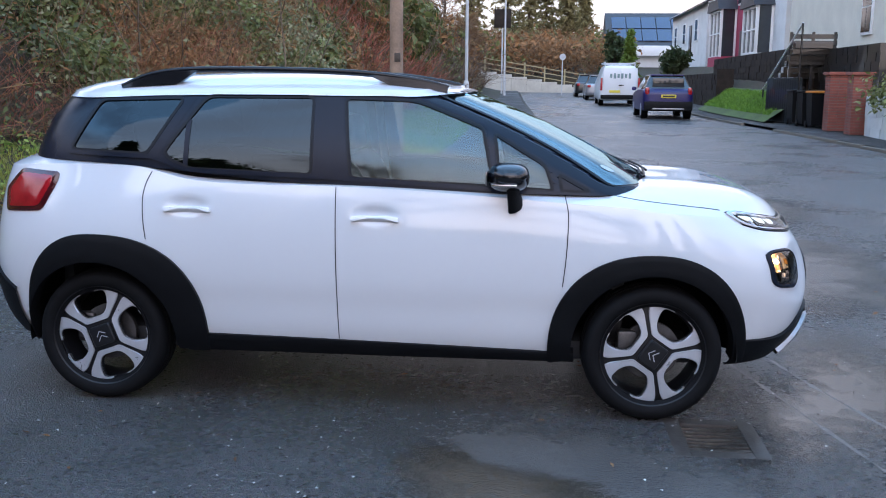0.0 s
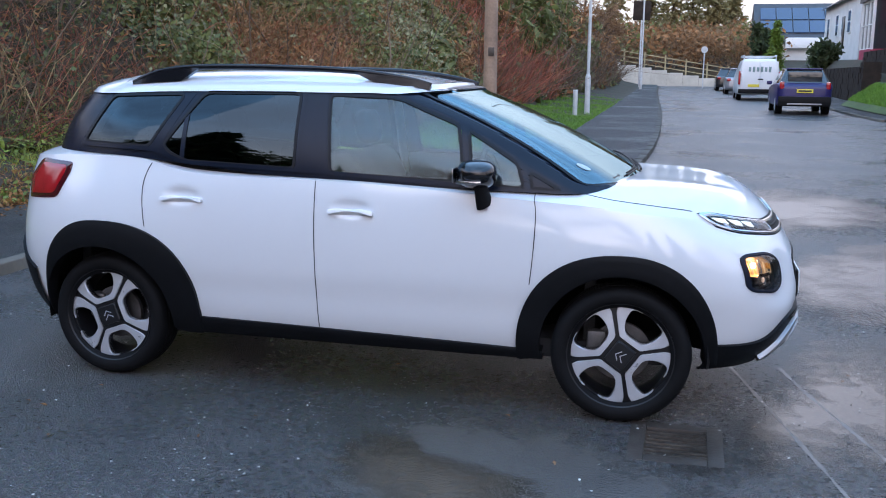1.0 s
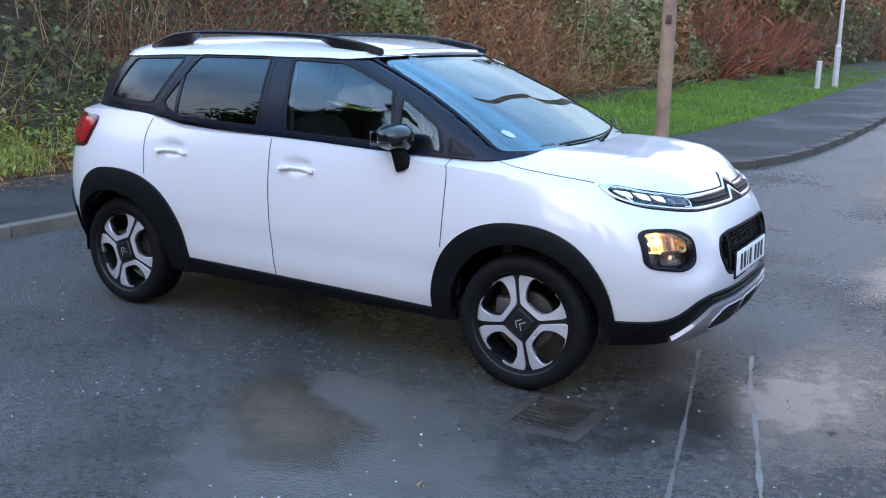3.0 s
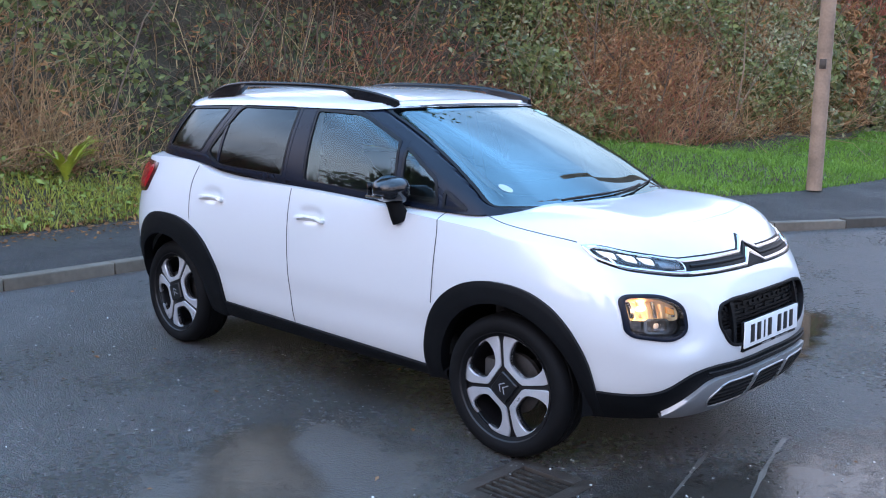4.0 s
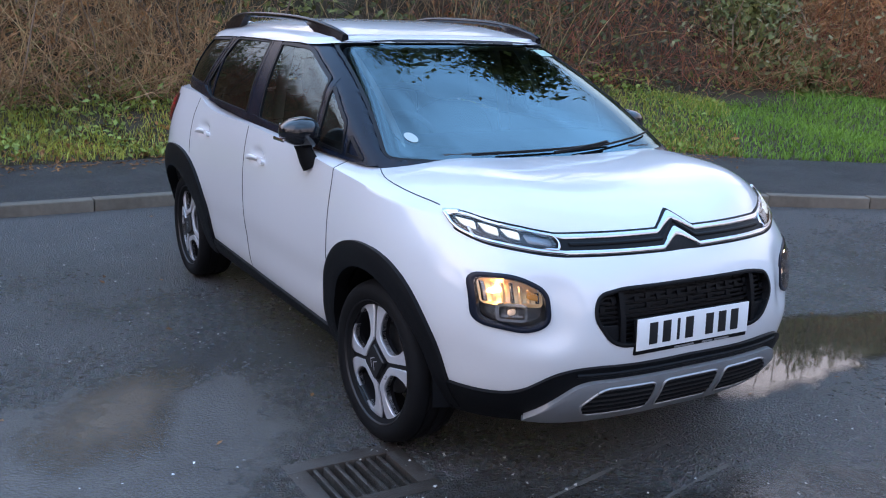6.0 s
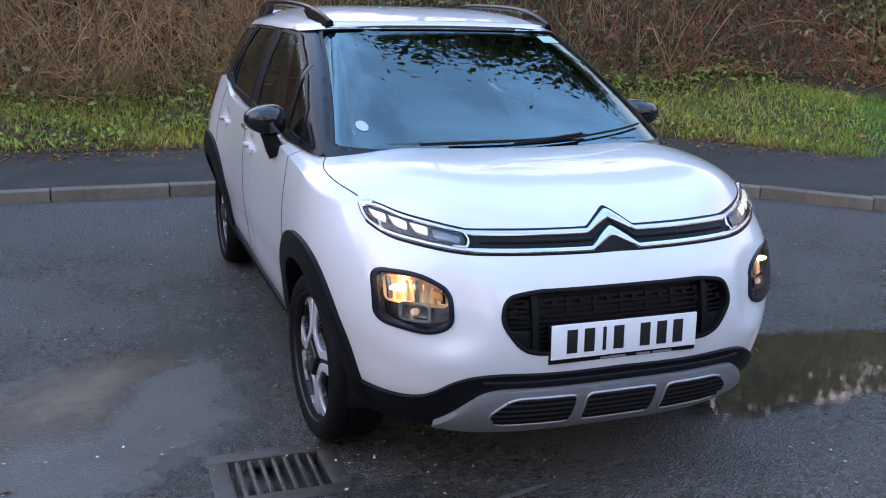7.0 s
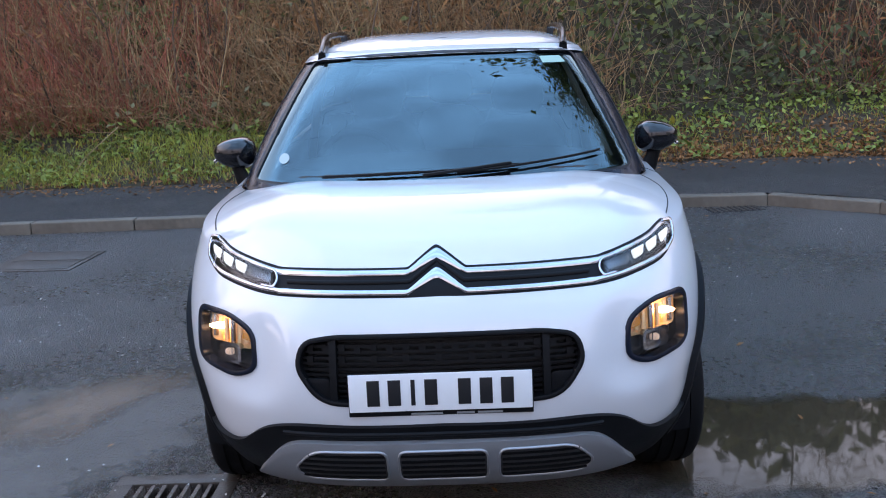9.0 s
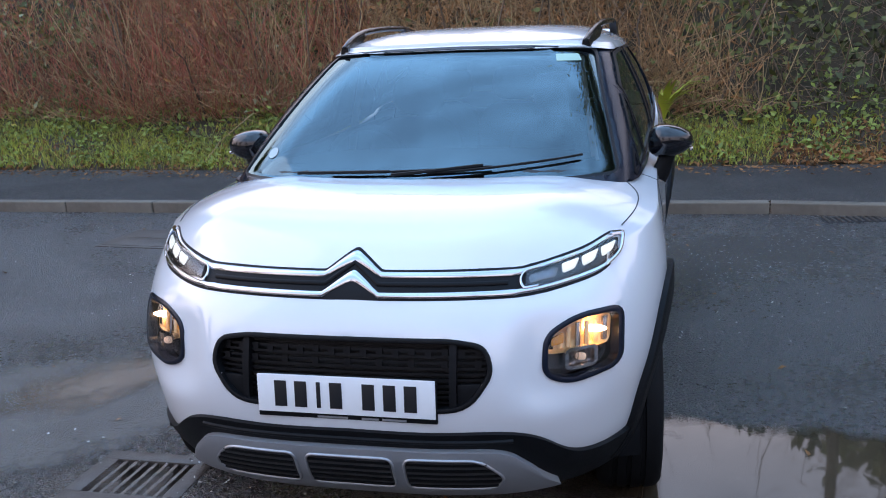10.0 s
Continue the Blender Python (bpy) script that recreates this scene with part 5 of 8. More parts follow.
def revolve_bm(profile, segments=72):
    """Profile of (radius, y) turned round the y axis."""
    bm = bmesh.new()
    rows = [[bm.verts.new((r * math.cos(t), y, r * math.sin(t))) for r, y in profile] for t in (2 * math.pi * k / segments for k in range(segments))]
    for i in range(segments):
        a, b = rows[i], rows[(i + 1) % segments]
        for k in range(len(profile) - 1):
            bm.faces.new((a[k], b[k], b[k + 1], a[k + 1]))
    bmesh.ops.remove_doubles(bm, verts=bm.verts[:], dist=1e-5)
    bmesh.ops.recalc_face_normals(bm, faces=bm.faces[:])
    return bm


WINDOW = rounded([(0.082, -0.040), (0.120, -0.068), (0.178, -0.078), (0.190, 0.0), (0.178, 0.078), (0.120, 0.068), (0.082, 0.040)], [0.03, 0.03, 0.03, 0.02, 0.03, 0.03, 0.03])
FRAME = rounded([(0.060, -0.050), (0.128, -0.116), (0.160, -0.130), (0.203, -0.060), (0.208, 0.0), (0.203, 0.060), (0.160, 0.130), (0.128, 0.116), (0.060, 0.050)], [0.008, 0.01, 0.02, 0.02, 0.01, 0.02, 0.02, 0.01, 0.008])


WINDOW = [(a * 1.15, b * 1.15) for a, b in WINDOW]
FRAME = [(a * 1.15, b * 1.15) for a, b in FRAME]


def dish(r):
    return -0.076 - 0.016 * math.cos(min(r / 0.23, 1) * math.pi / 2 + 0.6)


def turned(u, w, ang, y):
    return (u * math.cos(ang) - w * math.sin(ang), y, u * math.sin(ang) + w * math.cos(ang))


def make_wheel(parent, x, spin, name="wheel"):
    tyre_profile = [(0.222, -0.080), (0.240, -0.094), (0.252, -0.103), (0.272, -0.108), (0.295, -0.105), (0.310, -0.094), (0.3185, -0.080), (0.3225, -0.062)]
    tread = []
    for y in (-0.045, 0.0, 0.045):
        tread += [(0.3245, y - 0.008), (0.3165, y - 0.006), (0.3165, y + 0.006), (0.3245, y + 0.008)]
    full = tyre_profile + tread + [(r, -y) for r, y in tyre_profile[::-1]]
    full = [(0.25 + (r - 0.25) * 0.9 if r > 0.25 else r, y) for r, y in full]
    tyre = part("tyre", revolve_bm(full, 96), TYRE, parent, "black road tyre")
    rim = part("rim", revolve_bm([(0.243, -0.090), (0.2425, -0.099), (0.239, -0.097), (0.236, -0.088), (0.226, -0.06), (0.205, 0.0), (0.212, 0.08)], 96), ALLOY_DARK, tyre)
    bm = bmesh.new()
    win = [np.array(p) for p in dense(WINDOW, 0.008)]
    for q in range(4):
        ang = spin + q * math.pi / 2
        # Dark plate with the opening, reaching from the hub to the rim in this quarter.
        c = np.array([0.150, 0.0])
        border = [(0.0, 0.0)] + [(0.236 * math.cos(t), 0.236 * math.sin(t)) for t in np.linspace(-math.pi / 4, math.pi / 4, 24)]
        rows = []
        for k in range(72):
            a = 2 * math.pi * k / 72
            i, o = ray_out(WINDOW, c, a), ray_out(border, c, a)
            row = [bm.verts.new(turned(i[0], i[1], ang, dish(np.hypot(*i)) + 0.035)), bm.verts.new(turned(i[0], i[1], ang, dish(np.hypot(*i)) + 0.004))]
            for t in (0.15, 0.5, 1.0):
                p = i + (o - i) * t
                row.append(bm.verts.new(turned(p[0], p[1], ang, dish(np.hypot(*p)) + (0.0 if t < 1 else 0.004))))
            rows.append(row)
        for k in range(72):
            a, b = rows[k], rows[(k + 1) % 72]
            for j in range(4):
                bm.faces.new((a[j], a[j + 1], b[j + 1], b[j]))
    bmesh.ops.remove_doubles(bm, verts=bm.verts[:], dist=1e-4)
    bmesh.ops.recalc_face_normals(bm, faces=bm.faces[:])
    part("spokes", bm, ALLOY_DARK, rim)
    for q in range(4):
        ang = spin + q * math.pi / 2
        bm = bmesh.new()
        rows = []
        c = np.array([0.150, 0.0])
        for k in range(61):
            a = math.radians(30 + 300 * k / 60)
            i, o = ray_out(WINDOW, c, a), ray_out(FRAME, c, a)
            thin = min(1.0, min(k, 60 - k) / 7)
            o = i + (o - i) * (0.15 + 0.85 * thin)
            i2, o2 = i + (o - i) * 0.06, i + (o - i) * 0.94
            row = [turned(*i, ang, dish(np.hypot(*i)) + 0.02), turned(*i, ang, dish(np.hypot(*i)) - 0.003), turned(*i2, ang, dish(np.hypot(*i)) - 0.006), turned(*o2, ang, dish(np.hypot(*o)) - 0.006), turned(*o, ang, dish(np.hypot(*o)) - 0.003), turned(*o, ang, dish(np.hypot(*o)) + 0.006)]
            rows.append([bm.verts.new(p) for p in row])
        for a, b in zip(rows, rows[1:]):
            for j in range(5):
                bm.faces.new((a[j], a[j + 1], b[j + 1], b[j]))
        bmesh.ops.recalc_face_normals(bm, faces=bm.faces[:])
        part("spoke_face", bm, ALLOY, rim, "machined silver spoke face", smooth=False)
    hub = rounded([(0.056, -0.050), (0.056, 0.050), (-0.056, 0.050), (-0.056, -0.050)], 0.012)
    bm = bmesh.new()
    rows = [[bm.verts.new(turned(p[0] * s, p[1] * s, spin, y)) for p in hub] for s, y in ((1.0, -0.080), (0.98, -0.094), (0.9, -0.099), (0.02, -0.0995))]
    for a, b in zip(rows, rows[1:]):
        for k in range(len(hub)):
            bm.faces.new((a[k], a[(k + 1) % len(hub)], b[(k + 1) % len(hub)], b[k]))
    bm.faces.new(rows[-1])
    bmesh.ops.recalc_face_normals(bm, faces=bm.faces[:])
    part("hub_cap", bm, ALLOY_DARK, rim, "", smooth=False)
    bm = bmesh.new()
    for o in (-0.010, 0.012):
        pts = [(-0.024, o - 0.012), (0.0, o + 0.008), (0.024, o - 0.012), (0.024, o - 0.006), (0.0, o + 0.014), (-0.024, o - 0.006)]
        f0 = [bm.verts.new(turned(p[0], p[1], spin + 0.15, -0.1015)) for p in pts]
        bm.faces.new((f0[0], f0[1], f0[4], f0[5]))
        bm.faces.new((f0[1], f0[2], f0[3], f0[4]))
    part("hub_mark", bm, ALLOY, rim, "", smooth=False)
    part("brake_disc", revolve_bm([(0.05, -0.012), (0.135, -0.012), (0.135, 0.012), (0.05, 0.012)], 48), BRAKE, rim)
    bm = box_bm((0.09, 0.07, 0.13), (-0.11, 0.0, 0.03), 0.02)
    part("brake_caliper", bm, BRAKE, rim)
    return tyre


WHEEL_Y = 0.748
for wx, spin_r, spin_l in ((WHEEL_X, 55, 20), (-WHEEL_X, 20, 50)):
    for side, spin in ((1, spin_r), (-1, spin_l)):
        wheel = thing("wheel", "", "")
        wheel.parent = car
        make_wheel(wheel, wx, math.radians(spin))
        wheel.matrix_basis = pose(wx, -WHEEL_Y * side, R_TYRE, 0, 0, (0 if side > 0 else 180) + (3.5 if wx > 0 else 0))
        for key in list(wheel.keys()):
            del wheel[key]

# Shut lines.
lines = [
    [(0.888, 1.038), (0.905, 0.97), (0.908, 0.90), (0.905, 0.81), (0.898, 0.71), (0.889, 0.625)],
    [(-0.151, 1.09), (-0.150, 0.9), (-0.147, 0.65), (-0.143, 0.340)],
    [(-0.985, 1.165), (-1.030, 1.10), (-1.057, 1.025), (-1.060, 0.95), (-1.054, 0.88), (-1.042, 0.80)],
]
for line in lines:
    pts = np.array(line)
    k = np.linspace(0, len(pts) - 1, 30)
    fx, fz = spline(range(len(pts)), pts[:, 0]), spline(range(len(pts)), pts[:, 1])
    seam = part("shut_line", band_bm([(float(fx(t)), float(fz(t))) for t in k], 0.0042, SKIN, "side", 0.0016, 0.003, across=2), SEAM, car)
    mirrored(seam)
pts = np.array([(1.10, -0.730), (1.16, -0.753), (1.232, -0.773), (1.33, -0.780), (1.455, -0.768), (1.585, -0.736)])
fx, fy = spline(range(6), pts[:, 0]), spline(range(6), pts[:, 1])
seam = part("shut_line", band_bm([(float(fx(t)), float(fy(t))) for t in np.linspace(0, 5, 40)], 0.0034, SKIN, "top", 0.0016, 0.003, across=2), SEAM, car)
mirrored(seam)
strip_z = lambda x: float(np.interp(x, [-1.46, -1.03, -0.86, -0.164, 0.88, 1.10], [1.192, 1.175, 1.117, 1.094, 1.034, 1.026]))
strip = part("window_trim", band_bm([(x, strip_z(x)) for x in np.linspace(-1.45, 1.10, 80)], 0.02, UPPER, "side", 0.010, 0.03), GLOSS_BLACK, car)
mirrored(strip)
for a, b in (((0.583, 1.06), (0.540, 1.33)), ((-0.115, 1.095), (-0.160, 1.462)), ((-0.255, 1.10), (-0.265, 1.462)), ((-1.02, 1.175), (-0.862, 1.455)), ((-0.872, 1.125), (-0.872, 1.35))):
    k = np.linspace(0, 1, 14)
    bar = part("window_divider", band_bm([(a[0] + (b[0] - a[0]) * t, a[1] + (b[1] - a[1]) * t) for t in k], 0.03 if a[0] > -0.1 else 0.022, UPPER, "side", 0.0015, 0.006), GLOSS_BLACK, car)
    mirrored(bar)

# Door handles.
for hx, hz in HANDLES:
    outline = rounded([(hx - 0.112, hz - 0.018), (hx - 0.112, hz + 0.004), (hx + 0.112, hz + 0.004), (hx + 0.112, hz - 0.018)], 0.01)
    handle = part("door_handle", pad_bm(dense(outline, 0.02), SKIN, "side", 0.020, 0.022, 4, 0.008), PAINT, car)
    mirrored(handle)

# Tail lamps.
TAIL = rounded([(-1.475, 1.100), (-1.482, 1.055), (-1.555, 0.920), (-1.78, 0.905), (-1.80, 1.01), (-1.69, 1.112)], [0.02, 0.03, 0.03, 0.02, 0.02, 0.03])
tail = part("tail_lamp", pad_bm(dense(TAIL, 0.02), SKIN, "side", 0.006, 0.012, 8, 0.008), DARK_RED, car, "red tail lamp in a dark surround")
inner = [(-1.63 + (x + 1.63) * 0.80, 1.012 + (z - 1.012) * 0.78) for x, z in TAIL]
part("tail_lens", pad_bm(dense(inner, 0.02), SKIN, "side", 0.013, 0.006, 6, 0.006), RED_LENS, tail)
twin = mirrored(tail)
mirrored(tail.children[0], twin)

# Roof rails, spoiler.
k = [0.385, 0.33, 0.22, 0.0, -0.35, -0.75, -1.0, -1.14, -1.25]
rail_y, rail_z = spline(k, [0.530, 0.535, 0.545, 0.562, 0.577, 0.584, 0.586, 0.588, 0.588]), spline(k, [1.496, 1.511, 1.534, 1.564, 1.581, 1.584, 1.573, 1.545, 1.498])
rx = np.linspace(0.335, -1.25, 46)
rail = part("roof_rail", tube_bm([(x, -float(rail_y(x)), float(rail_z(x))) for x in rx], [float(np.interp(x, [-1.25, -0.9, 0.0, 0.25, 0.34], [0.013, 0.014, 0.014, 0.011, 0.006])) for x in rx], 10, flat=1.15), RAIL_BLACK, car, "black roof rail")
mirrored(rail)
for x0, x1, n in ((0.33, -0.06, 18), (-1.25, -0.86, 14)):
    pts = np.linspace(x0, x1, n)
    bm = bmesh.new()
    rows = []
    for x in pts:
        y, z = float(rail_y(x)), float(rail_z(x))
        zr = onto(UPPER, "top", x, -y)[0].z
        t = abs(x - x0) / abs(x1 - x0)
        low = zr - 0.004 if t < 0.72 else zr + (z - zr) * min(1, (t - 0.72) / 0.28)
        rows.append([bm.verts.new(p) for p in ((x, -y - 0.019, low), (x, -y - 0.013, z), (x, -y + 0.013, z), (x, -y + 0.019, low))])
    for a, b in zip(rows, rows[1:]):
        for j in range(4):
            bm.faces.new((a[j], a[(j + 1) % 4], b[(j + 1) % 4], b[j]))
    bm.faces.new(rows[0])
    bm.faces.new(rows[-1][::-1])
    bmesh.ops.recalc_face_normals(bm, faces=bm.faces[:])
    foot = part("rail_foot", bm, RAIL_BLACK, rail)
    mirrored(foot, [o for o in car.children if o.name.startswith("roof_rail")][1])
bm = bmesh.new()
rows = []
for y in np.linspace(-0.56, 0.56, 31):
    xr = -1.72 + 0.30 * (abs(y) / 0.56) ** 2.2
    x0 = xr + 0.26
    z0 = roof_z(max(x0, -1.6)) - 0.03 * (abs(y) / 0.6) ** 2.5
    z1 = 1.480 - 0.015 * (abs(y) / 0.56) ** 2
    rows.append([bm.verts.new(p) for p in ((x0 + 0.05, y, z0 - 0.02), (x0, y, z0 + 0.006), ((x0 + xr) / 2, y, (z0 + z1) / 2 + 0.010), (xr + 0.01, y, z1 + 0.002), (xr, y, z1 - 0.010), (xr + 0.02, y, z1 - 0.026), (x0, y, 1.445))])
for a, b in zip(rows, rows[1:]):
    for j in range(7):
        bm.faces.new((a[j], b[j], b[(j + 1) % 7], a[(j + 1) % 7]))
bm.faces.new(rows[0])
bm.faces.new(rows[-1][::-1])
bmesh.ops.recalc_face_normals(bm, faces=bm.faces[:])
part("rear_spoiler", bm, PAINT, car, "white roof spoiler")


# Door mirrors.
def blob_bm(c, size, power=2.6, nu=28, nv=16, shape=None):
    bm = bmesh.new()
    rows = []
    sp = lambda v, p: math.copysign(abs(v) ** p, v)
    for i in range(nv + 1):
        ph = -math.pi / 2 + math.pi * i / nv
        row = []
        for j in range(nu):
            th = 2 * math.pi * j / nu
            p = Vector((sp(math.cos(ph), 2 / power) * sp(math.cos(th), 2 / power), sp(math.cos(ph), 2 / power) * sp(math.sin(th), 2 / power), sp(math.sin(ph), 2 / power)))
            if shape:
                p = shape(p)
            row.append(bm.verts.new((c[0] + p.x * size[0], c[1] + p.y * size[1], c[2] + p.z * size[2])))
        rows.append(row)
    for a, b in zip(rows, rows[1:]):
        for j in range(nu):
            bm.faces.new((a[j], a[(j + 1) % nu], b[(j + 1) % nu], b[j]))
    bmesh.ops.remove_doubles(bm, verts=bm.verts[:], dist=1e-5)
    bmesh.ops.recalc_face_normals(bm, faces=bm.faces[:])
    return bm


def mirror_shape(p):
    """Higher and rounder ahead, flat behind, drawn out to the tip."""
    t = (1 - p.y) / 2
    return Vector((p.x * (1.0 - 0.35 * t * t) + 0.15 * t, p.y, p.z * (1.0 - 0.42 * t**1.6) + 0.10 * t))


housing = part("door_mirror", blob_bm((0.632, -0.886, 1.114), (0.100, 0.086, 0.072), 2.6, shape=mirror_shape), MIRROR_BLACK, car, "gloss black door mirror")
part("mirror_stalk", tube_bm([(0.672, -0.838, 0.975), (0.668, -0.855, 1.005), (0.66, -0.872, 1.05), (0.655, -0.882, 1.085)], [0.046, 0.042, 0.036, 0.04], 12, flat=0.55), PLASTIC, housing)
part("mirror_indicator", box_bm((0.115, 0.012, 0.014), (0.622, -0.966, 1.088), 0.005), CHROME, housing)
bm = box_bm((0.006, 0.10, 0.060), (0.541, -0.885, 1.114), 0.002)
part("mirror_glass", bm, CHROME, housing)
twin = mirrored(housing)
for ob in list(housing.children):
    mirrored(ob, twin)

# Upper lamps and the bright bars between them, in the front view (y, z).
hl_top = spline([-0.737, -0.710, -0.657, -0.59, -0.515, -0.469], [0.956, 0.962, 0.948, 0.932, 0.916, 0.909])
hl_bot = spline([-0.737, -0.708, -0.648, -0.578, -0.514, -0.469], [0.918, 0.897, 0.878, 0.867, 0.859, 0.856])


def upper_edge(y, peak=0.050):
    y = abs(y)
    if y > 0.469:
        return float(hl_top(-y))
    return 0.909 + peak * max(0, 1.06 - math.hypot(y / 0.080, 0.12))


def lower_edge(y, peak=0.0):
    y = abs(y)
    if y > 0.469:
        return float(hl_bot(-y))
    return 0.852 + 0.004 * y / 0.469 + peak * max(0, 1.06 - math.hypot(y / 0.080, 0.12))


ys = sorted(set(np.concatenate([np.linspace(-0.737, -0.45, 24), np.linspace(-0.45, -0.09, 24), np.linspace(-0.09, 0.09, 25), np.linspace(0.09, 0.45, 24), np.linspace(0.45, 0.712, 24)]).round(5)))
front_bar = part("front_bar", between_bm([(y, upper_edge(y, 0.054) + 0.010 + 0.006 * max(0, 1 - abs(y) / 0.095)) for y in ys], [(y, lower_edge(y) - 0.012) for y in ys], SKIN, "front", 0.0035, 0.02, 6), PLASTIC, car, "black bar between the lamps")
peak = lambda y, w: max(0, 1 - abs(y) / w)
for edge, lift in ((lambda y: upper_edge(y, 0.054) + 0.001, 0.0), (lambda y: lower_edge(y, 0.056) + 0.009, 0.0)):
    tops = [(y, edge(y)) for y in ys]
    bots = [(y, edge(y) - (0.012 if abs(y) > 0.469 else 0.0145 + 0.012 * peak(y, 0.085))) for y in ys]
    part("chrome_strip", between_bm(tops, bots, SKIN, "front", 0.009, 0.014, 4), CHROME, front_bar)
part("mesh_rib", band_bm([(y, 0.881 + 0.052 * max(0, 1 - abs(y) / 0.078)) for y in np.linspace(-0.44, 0.44, 81)], 0.010, SKIN, "front", 0.006, 0.006, crown=0.003), DARK_GRILLE, front_bar)
for s in (1, -1):
    lamp_ys = np.linspace(-0.728, -0.486, 30)
    tops, bots = [(s * y, upper_edge(y) - 0.009) for y in lamp_ys], [(s * y, lower_edge(y) + 0.007) for y in lamp_ys]
    lamp = part("headlamp", between_bm(tops, bots, SKIN, "front", 0.0055, 0.01, 4), LAMP_DARK, car, "slim upper headlamp with lit daytime lights")
    # A bright line closes round the outer tip and the rounded inner end.
    tip = [(s * y, z) for y, z in rounded([(-0.705, 0.961), (-0.739, 0.957), (-0.734, 0.915), (-0.700, 0.893)], [0.002, 0.010, 0.018, 0.002])]
    part("chrome_tip", band_bm(dense(tip, 0.006)[:-6], 0.009, SKIN, "front", 0.010, 0.012, crown=0.002), CHROME, lamp)
    end = [(s * y, z) for y, z in rounded([(-0.520, 0.911), (-0.480, 0.904), (-0.470, 0.884), (-0.482, 0.864), (-0.520, 0.868)], [0.002, 0.012, 0.012, 0.012, 0.002])]
    part("chrome_end", band_bm(dense(end, 0.006)[:-8], 0.006, SKIN, "front", 0.010, 0.012, crown=0.002), CHROME, lamp)
    cell = lambda y, t: (s * y, upper_edge(y) * (1 - t) + lower_edge(y) * t)
    for y0, y1 in ((-0.722, -0.679), (-0.675, -0.629), (-0.625, -0.577)):
        part("led", pad_bm(dense(rounded([cell(y0, 0.28), cell(y1, 0.28), cell(y1 - 0.006, 0.66), cell(y0 + 0.010, 0.62)], 0.007), 0.008), SKIN, "front", 0.0075, 0.003, 5, 0.005), LED, lamp)
    part("indicator", pad_bm(dense(rounded([cell(-0.570, 0.34), cell(-0.494, 0.34), cell(-0.498, 0.70), cell(-0.566, 0.72)], 0.008), 0.01), SKIN, "front", 0.008, 0.004, 4, 0.002), LAMP_INNER, lamp)
    ob = part("headlamp_lens", between_bm(tops, bots, SKIN, "front", 0.015, 0.006, 4), GLASS_LAMP, lamp)
    ob.visible_shadow = False

    # Lower lamp in its black surround.
    ring = dense([(s * y, z) for y, z in LAMP], 0.012)
    lower = part("driving_lamp", band_bm(ring, 0.015, SKIN, "front", 0.005, 0.03, close=True, crown=0.002), GLOSS_BLACK, car, "lit lower lamp in a black surround")
    part("lamp_bowl", pad_bm(ring, SKIN, "front", -0.052, 0.0, 6), LAMP_INNER, lower)
    rim = [(s * y, z) for y, z in rounded([(-0.742, 0.778), (-0.632, 0.780), (-0.556, 0.738), (-0.556, 0.685), (-0.740, 0.690)], 0.02)]
    part("reflector", pad_bm(dense(rim, 0.02), SKIN, "front", -0.030, 0.01, 6, -0.022), GLOW_REFLECTOR, lower)
    q, n = onto_any(SKIN, "front", -0.695 * s, 0.742, -0.030)
    part("bulb", blob_bm(q, (0.012, 0.034, 0.010), 2), BULB, lower, "warm lit bulb")
    amber = [(s * y, z) for y, z in rounded([(-0.605, 0.746), (-0.571, 0.730), (-0.571, 0.708), (-0.605, 0.716)], 0.006)]
    part("indicator_lens", pad_bm(dense(amber, 0.01), SKIN, "front", -0.026, 0.01, 4), AMBER, lower)
    fog = [(s * y, z) for y, z in rounded([(-0.693, 0.694), (-0.612, 0.694), (-0.612, 0.640), (-0.693, 0.640)], 0.014)]
    part("fog_lamp_rim", band_bm(dense(fog, 0.008), 0.010, SKIN, "front", -0.018, 0.02, close=True), CHROME, lower)
    part("fog_lamp", pad_bm(dense(fog, 0.012), SKIN, "front", -0.032, 0.0, 5, -0.01), LAMP_INNER, lower)
    for k in range(5):
        y = -0.680 + k * 0.0125
        part("lens_flute", band_bm([(s * y, z) for z in (0.648, 0.667, 0.686)], 0.006, SKIN, "front", -0.022, 0.006, across=2, crown=0.002), GLASS_LAMP, lower)
    for k in range(7):
        y = -0.728 + k * 0.026
        part("reflector_facet", band_bm([(s * y, z) for z in np.linspace(0.700, 0.768 - 0.010 * max(0, k - 3), 5)], 0.012, SKIN, "front", -0.034, 0.008, across=2, crown=0.004), GLOW_REFLECTOR if k % 3 else LAMP_INNER, lower)
    q, n = onto_any(SKIN, "front", -0.655 * s, 0.668, -0.028)
    part("fog_bulb", blob_bm(q, (0.007, 0.015, 0.011), 2.6), FOG_BULB, lower)
    ob = part("lamp_lens", pad_bm(ring, SKIN, "front", 0.004, 0.0, 8, 0.004), GLASS_LAMP, lower)
    ob.visible_shadow = False

